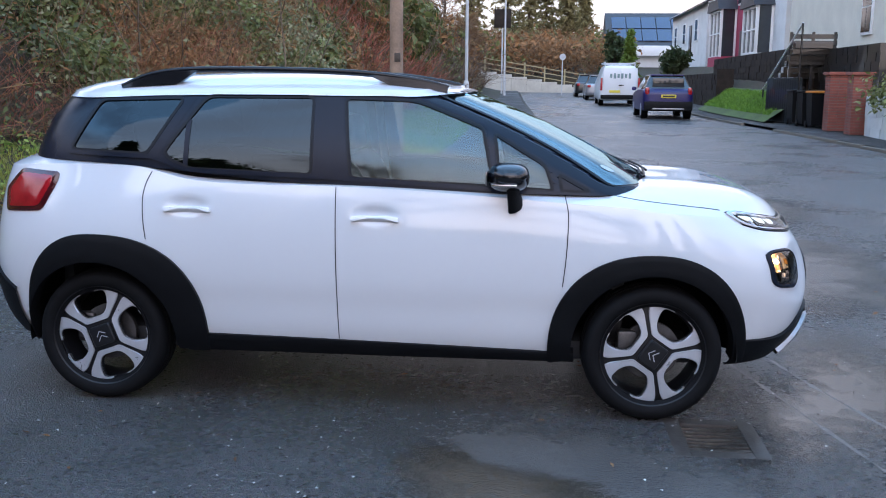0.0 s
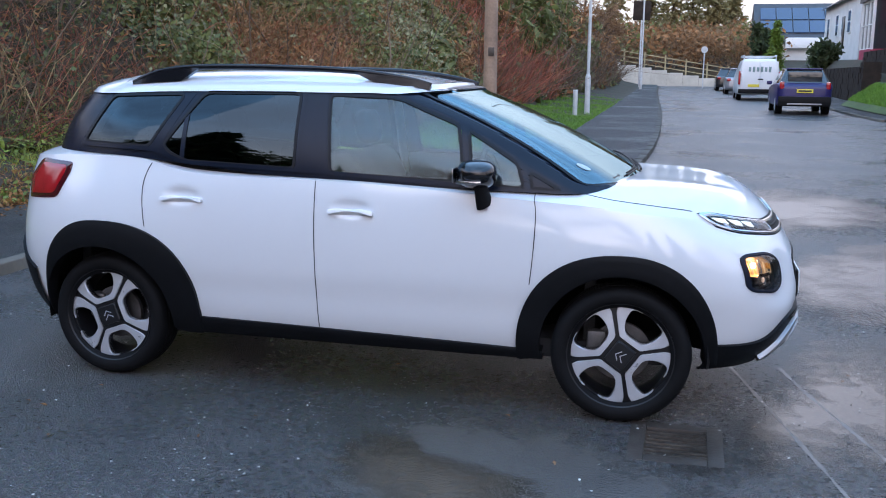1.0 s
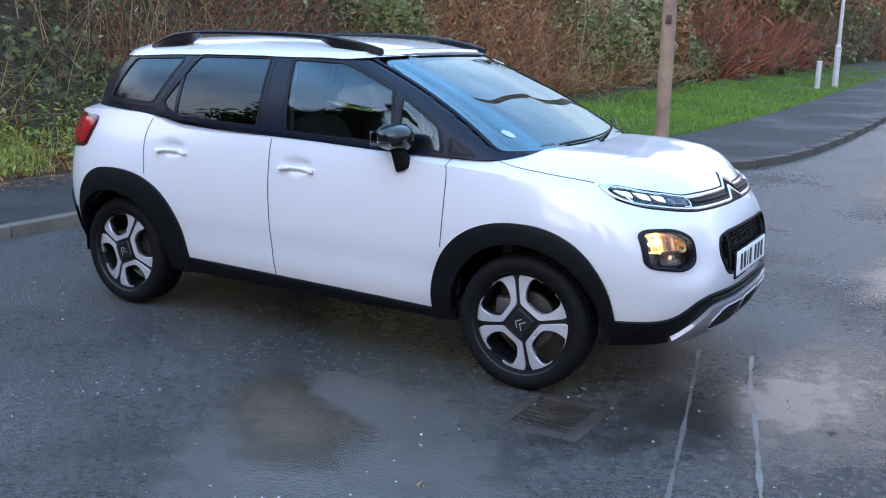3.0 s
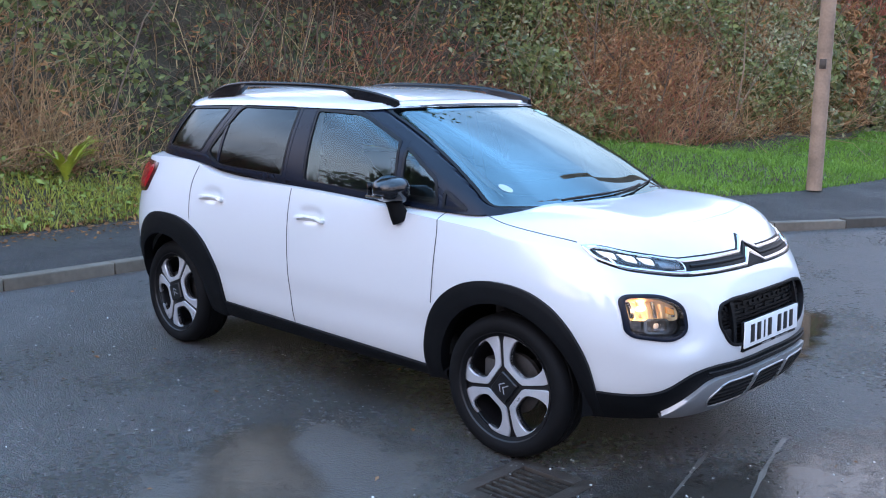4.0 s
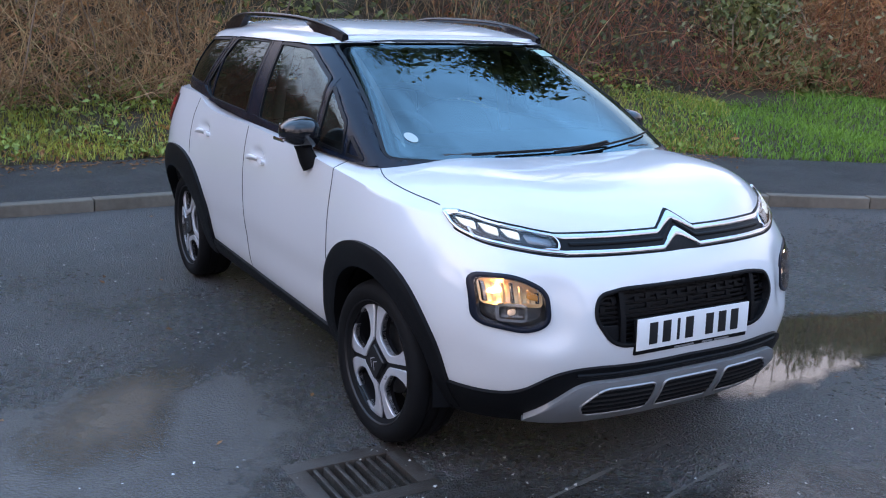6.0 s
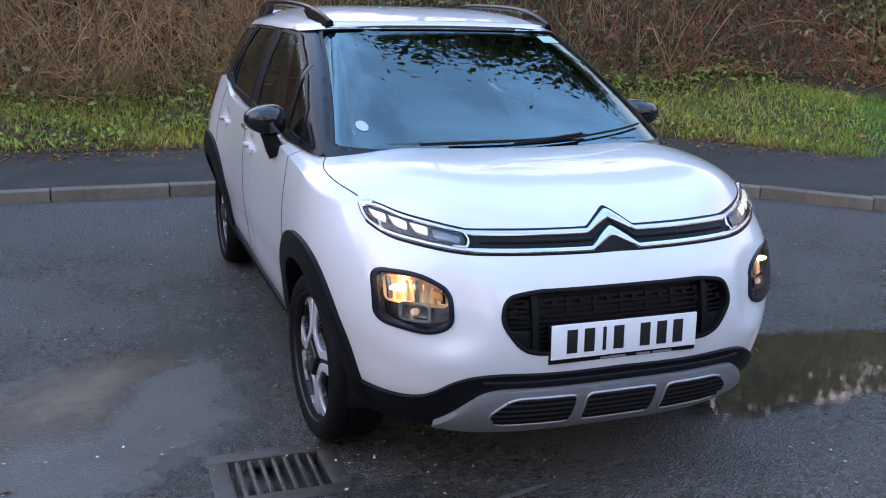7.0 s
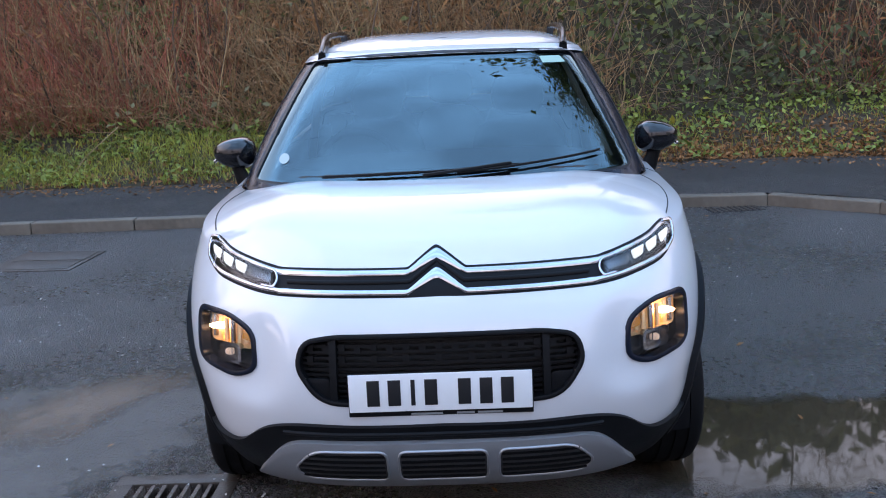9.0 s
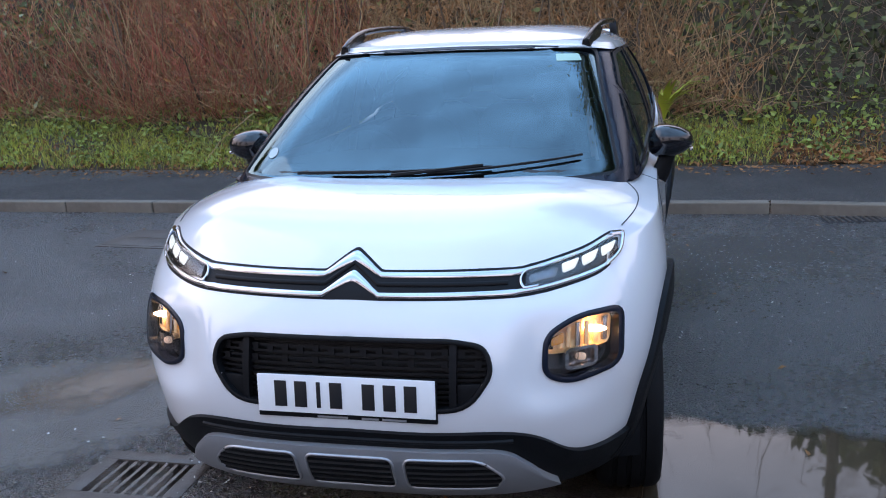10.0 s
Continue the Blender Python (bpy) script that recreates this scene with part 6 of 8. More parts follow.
# Grille with its mesh, posts and number plate.
ring = dense(GRILLE, 0.02)
grille = part("grille", band_bm(ring, 0.013, SKIN, "front", 0.003, 0.045, close=True, crown=0.002), PLASTIC, car, "black mesh grille")
part("grille_back", pad_bm(ring, SKIN, "front", -0.065, 0.0, 6), SEAM, grille)
for z in np.arange(0.572, 0.76, 0.0165):
    end = 0.402 - max(0, 0.66 - z) ** 1.3 * 1.0 - max(0, z - 0.735) * 1.6
    part("grille_slat", band_bm([(y, z + 0.0) for y in np.linspace(-end, end, 40)], 0.007, SKIN, "front", -0.022, 0.012, across=2), DARK_GRILLE, grille)
for i, y in enumerate(np.linspace(-0.375, 0.375, 17)):
    for z0 in ((0.70, 0.735) if i % 2 else (0.675, 0.708)):
        part("grille_tab", band_bm([(y, z0), (y, z0 + 0.018)], 0.018, SKIN, "front", -0.018, 0.01, across=2), DARK_GRILLE, grille)
for s in (1, -1):
    part("grille_post", band_bm([(s * 0.305, z) for z in np.linspace(0.55, 0.755, 14)], 0.020, SKIN, "front", -0.004, 0.03), PLASTIC, grille)
    flap = [(s * y, z) for y, z in rounded([(-0.398, 0.628), (-0.318, 0.628), (-0.318, 0.560), (-0.36, 0.565), (-0.398, 0.605)], 0.012)]
    part("grille_flap", pad_bm(dense(flap, 0.02), SKIN, "front", -0.012, 0.02, 4), PLASTIC, grille)

plate = thing("number_plate", "white front number plate with dark character bars, on the grille", "number plate")
plate.parent = None
plate.matrix_world = pose(2.104, 0, 0.590, 0, -2.0, 0)
part("plate_holder", box_bm((0.012, 0.526, 0.128), (-0.008, 0, -0.008), 0.003), PLASTIC, plate)
part("plate_panel", box_bm((0.006, 0.520, 0.111), (0.002, 0, 0), 0.002), PLATE, plate)
for i, y in enumerate([-0.190, -0.130, -0.077, -0.026, 0.069, 0.130, 0.190]):
    part("character_bar", box_bm((0.002, 0.036 if i != 2 else 0.012, 0.076), (0.0058, y, 0.0), 0.0006), PLATE_INK, plate)
for y, w in ((-0.04, 0.09), (0.07, 0.05), (0.14, 0.07)):
    part("dealer_bar", box_bm((0.002, w, 0.006), (-0.001, y, -0.066), 0.0005), SILVER_PLASTIC, plate)

# Lower bumper: one silver skid plate; flush dark pads stand for three shaded intakes.
part("upper_lip", band_bm([(y, 0.466) for y in np.linspace(-0.46, 0.46, 60)], 0.012, SKIN, "front", 0.018, 0.02, crown=0.004), PLASTIC, car)
skid_top = spline([0.36, 0.41, 0.46, 0.51, 0.565], [0.445, 0.442, 0.424, 0.374, 0.302])
yy = np.linspace(-0.565, 0.565, 110)
tops = [(y, 0.445 if abs(y) < 0.37 else float(skid_top(abs(y)))) for y in yy]
bots = [(y, 0.276 + 0.016 * max(0, (abs(y) - 0.46) / 0.105) ** 2) for y in yy]
skid = part("skid_plate", between_bm(tops, bots, SKIN, "front", 0.036, 0.05, 10), SILVER_PLASTIC, car, "silver skid plate")
slot = [(-0.128, 0.424), (0.128, 0.424), (0.128, 0.324), (-0.128, 0.324)]
side_slot = [(0.160, 0.424), (0.372, 0.424), (0.432, 0.362), (0.400, 0.324), (0.160, 0.324)]
for corners, radii in ((slot, 0.026), (side_slot, [0.026, 0.04, 0.04, 0.03, 0.026]), ([(-y, z) for y, z in side_slot[::-1]], [0.026, 0.03, 0.04, 0.04, 0.026])):
    ring = dense(rounded(corners, radii), 0.012)
    part("air_intake", pad_bm(ring, SKIN, "front", 0.0375, 0.0, 6), SEAM, skid, "flush dark pad for a shaded air intake")
    part("intake_rim", band_bm(ring, 0.007, SKIN, "front", 0.039, 0.006, close=True, crown=0.003), SILVER_PLASTIC, skid)
    lo, hi = min(p[0] for p in ring), max(p[0] for p in ring)
    for z in np.arange(0.338, 0.416, 0.018):
        across = [p[0] for p in ring if abs(p[1] - z) < 0.012] or [lo, hi]
        ends = min(across) + 0.008, max(across) - 0.008
        part("intake_slat", band_bm([(y, z) for y in np.linspace(*ends, 16)], 0.006, SKIN, "front", 0.0415, 0.005, across=2), DARK_GRILLE, skid)

# Scuttle, wipers and stickers.
for c0, c1, z0, z1, lift in ((-0.30, 0.28, 1.084, 1.098, 0.010), (0.06, 0.58, 1.082, 1.122, 0.012)):
    t = np.linspace(0, 1, 24)
    pts = [onto_any(UPPER, "front", c0 + (c1 - c0) * q, z0 + (z1 - z0) * q**1.4, lift)[0] for q in t]
    wiper = part("wiper", tube_bm(pts, 0.0045, 6), PLASTIC, car)
    pts = [onto_any(UPPER, "front", c0 - 0.12 + (c1 - c0) * 0.6 * q, z0 - 0.012 + (z1 - z0) * 0.6 * q, lift + 0.012)[0] for q in t]
    part("wiper_arm", tube_bm(pts, 0.006, 6), PLASTIC, wiper)
part("sticker", pad_bm(circle(-0.590, 1.140, 0.021, 20, rz=0.016)[:-1], UPPER, "front", 0.0005, 0.0, 3), material("sticker_white", (0.36, 0.45, 0.46), 0.6, vary=0.05), car)
green = rounded([(0.43, 1.432), (0.42, 1.458), (0.51, 1.456), (0.53, 1.430)], 0.004)
part("sticker", pad_bm(dense(green, 0.02), UPPER, "front", 0.0005, 0.0, 3), material("sticker_green", (0.30, 0.48, 0.40), 0.6, vary=0.05), car, "pale green windscreen sticker")
part("sensor_box", box_bm((0.08, 0.12, 0.04), (0.47, 0.0, 1.42), 0.015), FABRIC, car)

# Cabin.
part("floor_pan", box_bm((3.0, 1.42, 0.10), (0.0, 0, 0.29), 0.03), CABIN, car)
part("engine_bulkhead", box_bm((0.06, 1.38, 0.70), (1.15, 0, 0.66), 0.02), CABIN, car)
part("rear_bulkhead", box_bm((0.06, 1.30, 0.75), (-1.55, 0, 0.70), 0.02), CABIN, car)
part("bonnet_filler", box_bm((0.55, 0.86, 0.35), (1.45, 0, 0.62), 0.04), SEAM, car)
part("dashboard", blob_bm((0.98, 0, 0.99), (0.30, 0.70, 0.13), 4), CABIN, car, "dark dashboard")
for s in (1, -1):
    part("door_card", box_bm((1.95, 0.05, 0.72), (-0.05, s * 0.735, 0.72), 0.02), CABIN, car)


def car_seat(x, y, wide=0.50):
    seat = thing("car_seat", "", "")
    for key in list(seat.keys()):
        del seat[key]
    seat.parent = car
    seat.matrix_basis = pose(x, y, 0.42)
    part("cushion", blob_bm((0.05, 0, 0.12), (0.27, wide / 2, 0.10), 4), FABRIC, seat)
    rest = blob_bm((0, 0, 0.30), (0.085, wide / 2, 0.34), 3.6)
    bmesh.ops.transform(rest, matrix=Matrix.Translation((-0.22, 0, 0.12)) @ Matrix.Rotation(radians(-20), 4, "Y"), verts=rest.verts[:])
    part("backrest", rest, FABRIC, seat)
    head = blob_bm((0, 0, 0), (0.055, 0.135, 0.10), 3)
    bmesh.ops.transform(head, matrix=Matrix.Translation((-0.475, 0, 0.83)) @ Matrix.Rotation(radians(-12), 4, "Y"), verts=head.verts[:])
    part("headrest", head, FABRIC, seat)
    return seat


for y in (-0.36, 0.36):
    car_seat(0.18, y)
for y in (-0.40, 0.0, 0.40):
    car_seat(-0.72, y, 0.42)
wheel_ring = tube_bm([(0.62 + 0.075 * math.sin(t) * -0.6, -0.37 + 0.18 * math.cos(t), 1.01 + 0.17 * math.sin(t)) for t in np.linspace(0, 2 * math.pi, 33)[:-1]], 0.014, 8, close=True)
steer = part("steering_wheel", wheel_ring, CABIN, car)
part("steering_hub", blob_bm((0.63, -0.37, 1.0), (0.03, 0.07, 0.06), 3), CABIN, steer)
for s in (1, -1):
    part("pillar_trim", tube_bm([(-0.16, s * 0.70, 0.95), (-0.18, s * 0.66, 1.2), (-0.2, s * 0.60, 1.47)], 0.03, 8, flat=0.5), material("grey_trim", (0.32, 0.32, 0.31), 0.8, vary=0.1), car)
PALE_TRIM = material("pale_trim", (0.34, 0.38, 0.39), 0.8, vary=0.1)
for s in (1, -1):
    edge = [onto_any(UPPER, "front", s * (0.636 - 0.105 * q), 1.112 + 0.345 * q, -0.022)[0] for q in np.linspace(0, 1, 12)]
    part("pillar_trim", tube_bm(edge, [0.017 - 0.006 * q for q in np.linspace(0, 1, 12)], 8, flat=0.5), PALE_TRIM, car, "pale inner pillar trim")
part("headlining", box_bm((1.6, 1.05, 0.02), (-0.52, 0, 1.455), 0.008), material("headlining_cloth", (0.30, 0.30, 0.30), 0.9, vary=0.15), car)


# ---- along the road ----
WOOD = material("pole_wood", (0.40, 0.27, 0.19), 0.85, second=(0.20, 0.135, 0.095), scale=3.5, bump=0.5, bump_scale=30)
STEEL = material("grey_steel", (0.62, 0.62, 0.61), 0.55, second=(0.46, 0.46, 0.46), scale=5)
BARK = material("tree_bark", (0.13, 0.095, 0.07), 0.9, second=(0.07, 0.052, 0.04), scale=4, bump=0.6, bump_scale=20)
NEEDLE = material("conifer_needles", (0.060, 0.085, 0.030), 0.7, second=(0.032, 0.050, 0.018), scale=1.0, random_tone=0.4)
BROWN_CROWN = material("winter_twigs", (0.33, 0.19, 0.09), 0.85, second=(0.20, 0.11, 0.055), scale=0.6, random_tone=0.4)
FAR_PINE = material("hill_pine", (0.34, 0.28, 0.13), 0.8, second=(0.20, 0.17, 0.075), scale=1.0, random_tone=0.4)
LAWN = material("lawn_turf", (0.075, 0.12, 0.020), 0.9, second=(0.045, 0.060, 0.015), scale=1.5, bump=0.6, bump_scale=30)
CYPRESS = material("golden_cypress", (0.19, 0.27, 0.035), 0.6, second=(0.11, 0.17, 0.025), scale=2, random_tone=0.35)
WHITE_WALL = material("white_render", (0.72, 0.72, 0.70), 0.8, vary=0.18, scale=1.2, bump=0.3, bump_scale=60)
CREAM_WALL = material("cream_render", (0.66, 0.62, 0.52), 0.8, vary=0.15, scale=1.2, bump=0.3, bump_scale=60)
PINK_WALL = material("crimson_render", (0.42, 0.045, 0.09), 0.75, vary=0.25, scale=1.5, bump=0.3, bump_scale=60)
DARK_STONE = material("dark_stone", (0.050, 0.036, 0.028), 0.9, second=(0.022, 0.018, 0.016), scale=3, bump=0.5, bump_scale=12, spec=0.15)
BRICK = material("red_brick", (0.30, 0.085, 0.055), 0.8, second=(0.20, 0.06, 0.045), scale=5, bump=0.4, bump_scale=50)
SLATE = material("roof_slate", (0.05, 0.05, 0.056), 0.55, vary=0.35, scale=3, bump=0.4, bump_scale=20)
SOLAR = material("solar_cell", (0.018, 0.028, 0.075), 0.15, coat=0.6, vary=0.3, scale=2)
FRAME_WHITE = material("white_frame", (0.78, 0.78, 0.77), 0.4, vary=0.05, scale=4)
PANE = material("house_pane", (0.035, 0.04, 0.045), 0.06, vary=0.4, scale=1, spec=0.8)
CONCRETE = material("pale_concrete", (0.68, 0.63, 0.54), 0.85, second=(0.46, 0.42, 0.35), scale=0.8, bump=0.3, bump_scale=40)
FENCE_WOOD = material("fence_wood", (0.46, 0.37, 0.20), 0.8, second=(0.30, 0.24, 0.13), scale=2)
BLUE_PAINT = material("deep_blue_paint", (0.010, 0.007, 0.085), 0.42, coat=0.15, vary=0.1, scale=2)
VAN_WHITE = material("van_white", (0.74, 0.75, 0.76), 0.35, coat=0.5, vary=0.05, scale=2)
DARK_PAINT = material("black_paint", (0.015, 0.016, 0.018), 0.3, coat=0.8, vary=0.2, scale=2)
GREY_PAINT = material("silver_paint", (0.32, 0.33, 0.35), 0.35, metal=0.5, coat=0.6, vary=0.1, scale=2)
YELLOW_PLATE = material("plate_yellow", (0.75, 0.60, 0.06), 0.4, vary=0.05, scale=8)
ORANGE = material("orange_plastic", (0.62, 0.20, 0.02), 0.5, vary=0.1, scale=5)
FAINT_INK = material("faded_lettering", (0.20, 0.30, 0.30), 0.5, vary=0.2, scale=5)

for leaf_material in (NEEDLE, CYPRESS, FAR_PINE):
    thin_leaf(leaf_material, 0.3)


def post(name, label, category, x, y, sections, mat, base=0.1):
    """A round post of stacked tapering sections: (height, radius below, radius above)."""
    z = float(ground_z(x, y)) + base
    ob = thing(name, label, category, pose(x, y, z))
    h0 = 0.0
    for part_name, h, r0, r1 in sections:
        part(part_name, cyl_bm(r0, r1, h, Matrix.Translation((0, 0, h0 + h / 2)), 20), mat, ob)
        h0 += h
    return ob


pole = post("utility_pole", "weathered wooden utility pole standing in the grass", "pole", -1.365, 9.09, [("shaft", 8.5, 0.104, 0.086)], WOOD, 0.12)
part("step_bolt", cyl_bm(0.012, 0.012, 0.34, pose(0, 0, 2.6, 90, 0, 35), 8), IRON, pole)
part("number_tag", box_bm((0.09, 0.012, 0.13), (0.03, -0.106, 1.7), 0.003), IRON, pole)
post("street_lamp", "tall grey steel street lamp on the verge", "street lamp", -1.52, 24.6, [("base", 1.15, 0.085, 0.085), ("collar", 0.08, 0.085, 0.05), ("shaft", 6.5, 0.05, 0.035)], STEEL, 0.12)
post("bollard", "short grey post in the grass", "bollard", -1.69, 22.9, [("shaft", 0.75, 0.07, 0.07), ("cap", 0.03, 0.075, 0.06)], STEEL, 0.14)
post("street_lamp", "slim grey street lamp by the bend", "street lamp", -1.58, 57.2, [("base", 1.2, 0.09, 0.09), ("shaft", 7.0, 0.06, 0.045)], STEEL, 0.1)
sign = post("sign_board", "dark sign board seen from behind, on a post", "sign", -1.95, 62.0, [("post", 5.0, 0.05, 0.05)], STEEL, 0.0)
part("board", box_bm((1.15, 0.06, 1.25), (0, -0.05, 5.2), 0.02), DARK_STONE, sign)
road_sign = post("road_sign", "small round road sign by the bend", "sign", 2.3, 66.0, [("post", 2.6, 0.04, 0.04)], STEEL, 0.0)
part("sign_plate", cyl_bm(0.23, 0.23, 0.03, pose(0, -0.05, 2.7, 90, 0, 0), 24), STEEL, road_sign)


def shaped_bm(profile, width, rows, narrow):
    """A side profile (y, z) carried across the width; rows: (place from 0 to 1, shrink); narrow(z): how much narrower it gets."""
    bm = bmesh.new()
    pts = np.array(profile, float)
    c = pts.mean(0)
    rings = []
    for t, k in rows:
        ring = []
        for p in pts:
            q = c + (p - c) * k
            ring.append(bm.verts.new(((t - 0.5) * width * narrow(q[1]), q[0], q[1])))
        rings.append(ring)
    n = len(pts)
    for a, b in zip(rings, rings[1:]):
        for i in range(n):
            bm.faces.new((a[i], a[(i + 1) % n], b[(i + 1) % n], b[i]))
    bm.faces.new(rings[0][::-1])
    bm.faces.new(rings[-1])
    bmesh.ops.recalc_face_normals(bm, faces=bm.faces[:])
    return bm


ROUND = [(0, 0.90), (0.015, 0.95), (0.05, 0.985), (0.15, 1), (0.85, 1), (0.95, 0.985), (0.985, 0.95), (1, 0.90)]


def parked_car(name, label, at, length, width, height, body, cabin, paint, belt, wheel_r=0.33, axle=(0.72, 3.35)):
    """A parked car seen from behind: y runs ahead from the tail."""
    car_ob = thing(name, label, "car" if "van" not in name else "van", at)
    part("body", shaped_bm(rounded(body, 0.10), width, ROUND, lambda z: 1 - 0.10 * max(0, z - belt) / 0.3), paint, car_ob, smooth=True)
    part("cabin_glass", shaped_bm(rounded(cabin, 0.08), width * 0.95, ROUND, lambda z: 1 - 0.30 * max(0, z - belt) / (height - belt)), PANE, car_ob)
    top = max(z for _, z in cabin)
    ys = [y for y, z in cabin if z > top - 0.12]
    part("roof", box_bm((width * 0.66, max(ys) - min(ys) + 0.1, 0.05), (0, (max(ys) + min(ys)) / 2, height - 0.03), 0.02), paint, car_ob)
    for y in axle:
        for s in (-1, 1):
            w = part("wheel", cyl_bm(wheel_r, wheel_r, 0.22, pose(s * (width / 2 - 0.12), y, wheel_r, 0, 90, 0), 28), TYRE, car_ob)
            part("rim", cyl_bm(wheel_r * 0.66, wheel_r * 0.6, 0.02, pose(s * (width / 2 - 0.005), y, wheel_r, 0, 90, 0), 20), ALLOY, w)
    return car_ob


zc = lambda x, y: float(ground_z(x, y))
blue = parked_car("crossover_car", "deep blue crossover car parked by the kerb", pose(5.27, 29.5, zc(5, 30)), 4.1, 1.77, 1.57, [(0.0, 0.42), (0.02, 0.95), (0.20, 1.08), (2.9, 1.0), (3.95, 0.88), (4.1, 0.55), (4.0, 0.28), (0.12, 0.28)], [(0.16, 1.0), (0.62, 1.53), (1.7, 1.56), (2.3, 1.50), (3.0, 0.98)], BLUE_PAINT, 1.02, 0.34)
part("rear_bumper", box_bm((1.70, 0.16, 0.34), (0, 0.04, 0.45), 0.06), PLASTIC, blue)
part("bumper_strip", box_bm((1.1, 0.05, 0.05), (0, -0.05, 0.36), 0.01), SILVER_PLASTIC, blue)
part("number_plate", box_bm((0.52, 0.02, 0.12), (0, -0.015, 0.80), 0.005), YELLOW_PLATE, blue)
part("plate_bar", box_bm((0.42, 0.01, 0.06), (0, -0.028, 0.80), 0.002), PLATE_INK, blue)
part("rear_window", box_bm((1.10, 0.03, 0.34), (0, 0.27, 1.26), 0.02), PANE, blue)
for s in (-1, 1):
    part("tail_lamp", box_bm((0.16, 0.16, 0.26), (s * 0.74, 0.10, 0.98), 0.06), RED_LENS, blue)
    part("door_mirror", box_bm((0.18, 0.12, 0.14), (s * 0.97, 2.55, 1.06), 0.05), BLUE_PAINT, blue)

van = parked_car("panel_van", "white panel van with roof rack parked by the kerb", pose(4.62, 42.6, zc(4, 43)), 5.0, 1.95, 1.97, [(0.0, 0.35), (0.02, 1.1), (0.10, 1.90), (0.3, 1.96), (3.4, 1.95), (4.0, 1.25), (4.95, 1.0), (5.0, 0.45), (4.8, 0.28), (0.1, 0.28)], [(3.3, 1.2), (3.42, 1.86), (3.55, 1.88), (4.1, 1.25)], VAN_WHITE, 1.2, 0.34, (0.95, 4.0))
for s in (-1, 1):
    part("rear_door", box_bm((0.80, 0.03, 1.32), (s * 0.42, -0.002, 1.16), 0.02), VAN_WHITE, van)
    part("tail_lamp", box_bm((0.10, 0.06, 0.62), (s * 0.90, 0.03, 1.05), 0.02), RED_LENS, van)
part("rear_bumper", box_bm((1.86, 0.14, 0.20), (0, -0.02, 0.44), 0.04), PLASTIC, van)
part("number_plate", box_bm((0.52, 0.02, 0.12), (-0.25, -0.03, 0.70), 0.005), YELLOW_PLATE, van)
part("door_handle", box_bm((0.24, 0.03, 0.05), (0.05, -0.03, 1.0), 0.01), PLASTIC, van)
for i, x in enumerate(np.linspace(-0.45, 0.45, 6)):
    part("lettering_bar", box_bm((0.11, 0.006, 0.20 + 0.05 * (i % 2)), (x, -0.022, 1.45), 0.002), FAINT_INK, van)
for y in (0.5, 1.9, 3.1):
    part("rack_bar", box_bm((1.5, 0.05, 0.05), (0, y, 2.06), 0.01), STEEL, van)
for s in (-1, 1):
    part("rack_rail", box_bm((0.05, 2.8, 0.05), (s * 0.72, 1.8, 2.10), 0.01), STEEL, van)
    part("rack_foot", box_bm((0.05, 0.08, 0.16), (s * 0.72, 0.5, 1.99), 0.01), STEEL, van)
hatch_body = [(0.0, 0.40), (0.03, 0.9), (0.2, 0.98), (2.8, 0.92), (3.8, 0.80), (4.0, 0.5), (3.9, 0.25), (0.1, 0.25)]
hatch_cabin = [(0.12, 0.9), (0.55, 1.42), (1.7, 1.46), (2.2, 1.40), (2.95, 0.90)]
for nm, lb, x, y, paint in (("hatchback_car", "silver hatchback parked beyond the van", 4.25, 52.0, GREY_PAINT), ("hatchback_car", "black hatchback parked at the end of the row", 3.9, 59.0, DARK_PAINT)):
    hb = parked_car(nm, lb, pose(x, y, zc(x, y)), 4.0, 1.72, 1.47, hatch_body, hatch_cabin, paint, 0.93, 0.31)
    part("number_plate", box_bm((0.52, 0.02, 0.11), (0, -0.01, 0.72), 0.005), YELLOW_PLATE, hb)
    for s in (-1, 1):
        part("tail_lamp", box_bm((0.22, 0.10, 0.18), (s * 0.66, 0.06, 0.82), 0.05), RED_LENS, hb)


# ---- the far side: kerb, gardens, walls and houses ----
side_line = [(8.6, -4), (8.35, 6), (8.0, 15), (7.57, 21), (7.1, 26), (6.75, 31), (6.62, 40), (6.52, 52), (6.4, 70)]
sk = np.array(side_line)
sf = spline(sk[:, 1], sk[:, 0])
stones = new("kerb")
tagged(stones, "concrete kerb along the houses", kind="structure")
y = 8.0
while y < 56:
    x0, x1 = float(sf(y)), float(sf(y + 1.5))
    if not 21.5 < y < 26:
        piece = new("kerbstone", stone)
        piece.parent = stones
        piece.matrix_basis = pose((x0 + x1) / 2 + 0.06, y + 0.75, zc(0, y), 0, 0, math.degrees(math.atan2(1.5, x1 - x0))) @ Matrix.Diagonal((1.64, 1, 0.8, 1))
    y += 1.5
ys = np.arange(-4, 72, 2.0)
rows = np.array([[(float(sf(q)) + d, q, zc(0, q) + h) for d, h in ((0.12, 0.08), (1.7, 0.10), (1.9, 0.11))] for q in ys])
ob = solid("pavement", rows.reshape(-1, 3), grid_faces(len(ys), 3), PAVE, smooth=True)
tagged(ob, "narrow asphalt pavement before the gardens", kind="structure")
rows = np.array([[(float(sf(q)) + d, q, zc(0, q) + h) for d, h in ((1.85, 0.05), (2.2, 0.9), (3.2, 1.9), (5.0, 2.05), (40, 4.0), (160, 22.0))] for q in ys])
ob = solid("hillside", rows.reshape(-1, 3), grid_faces(len(ys), 6), SOIL, smooth=True)
tagged(ob, "garden slope rising behind the walls", kind="structure")
n = 9000
q = rng.uniform(26.5, 36, n)
d = rng.uniform(0.25, 1.3, n)
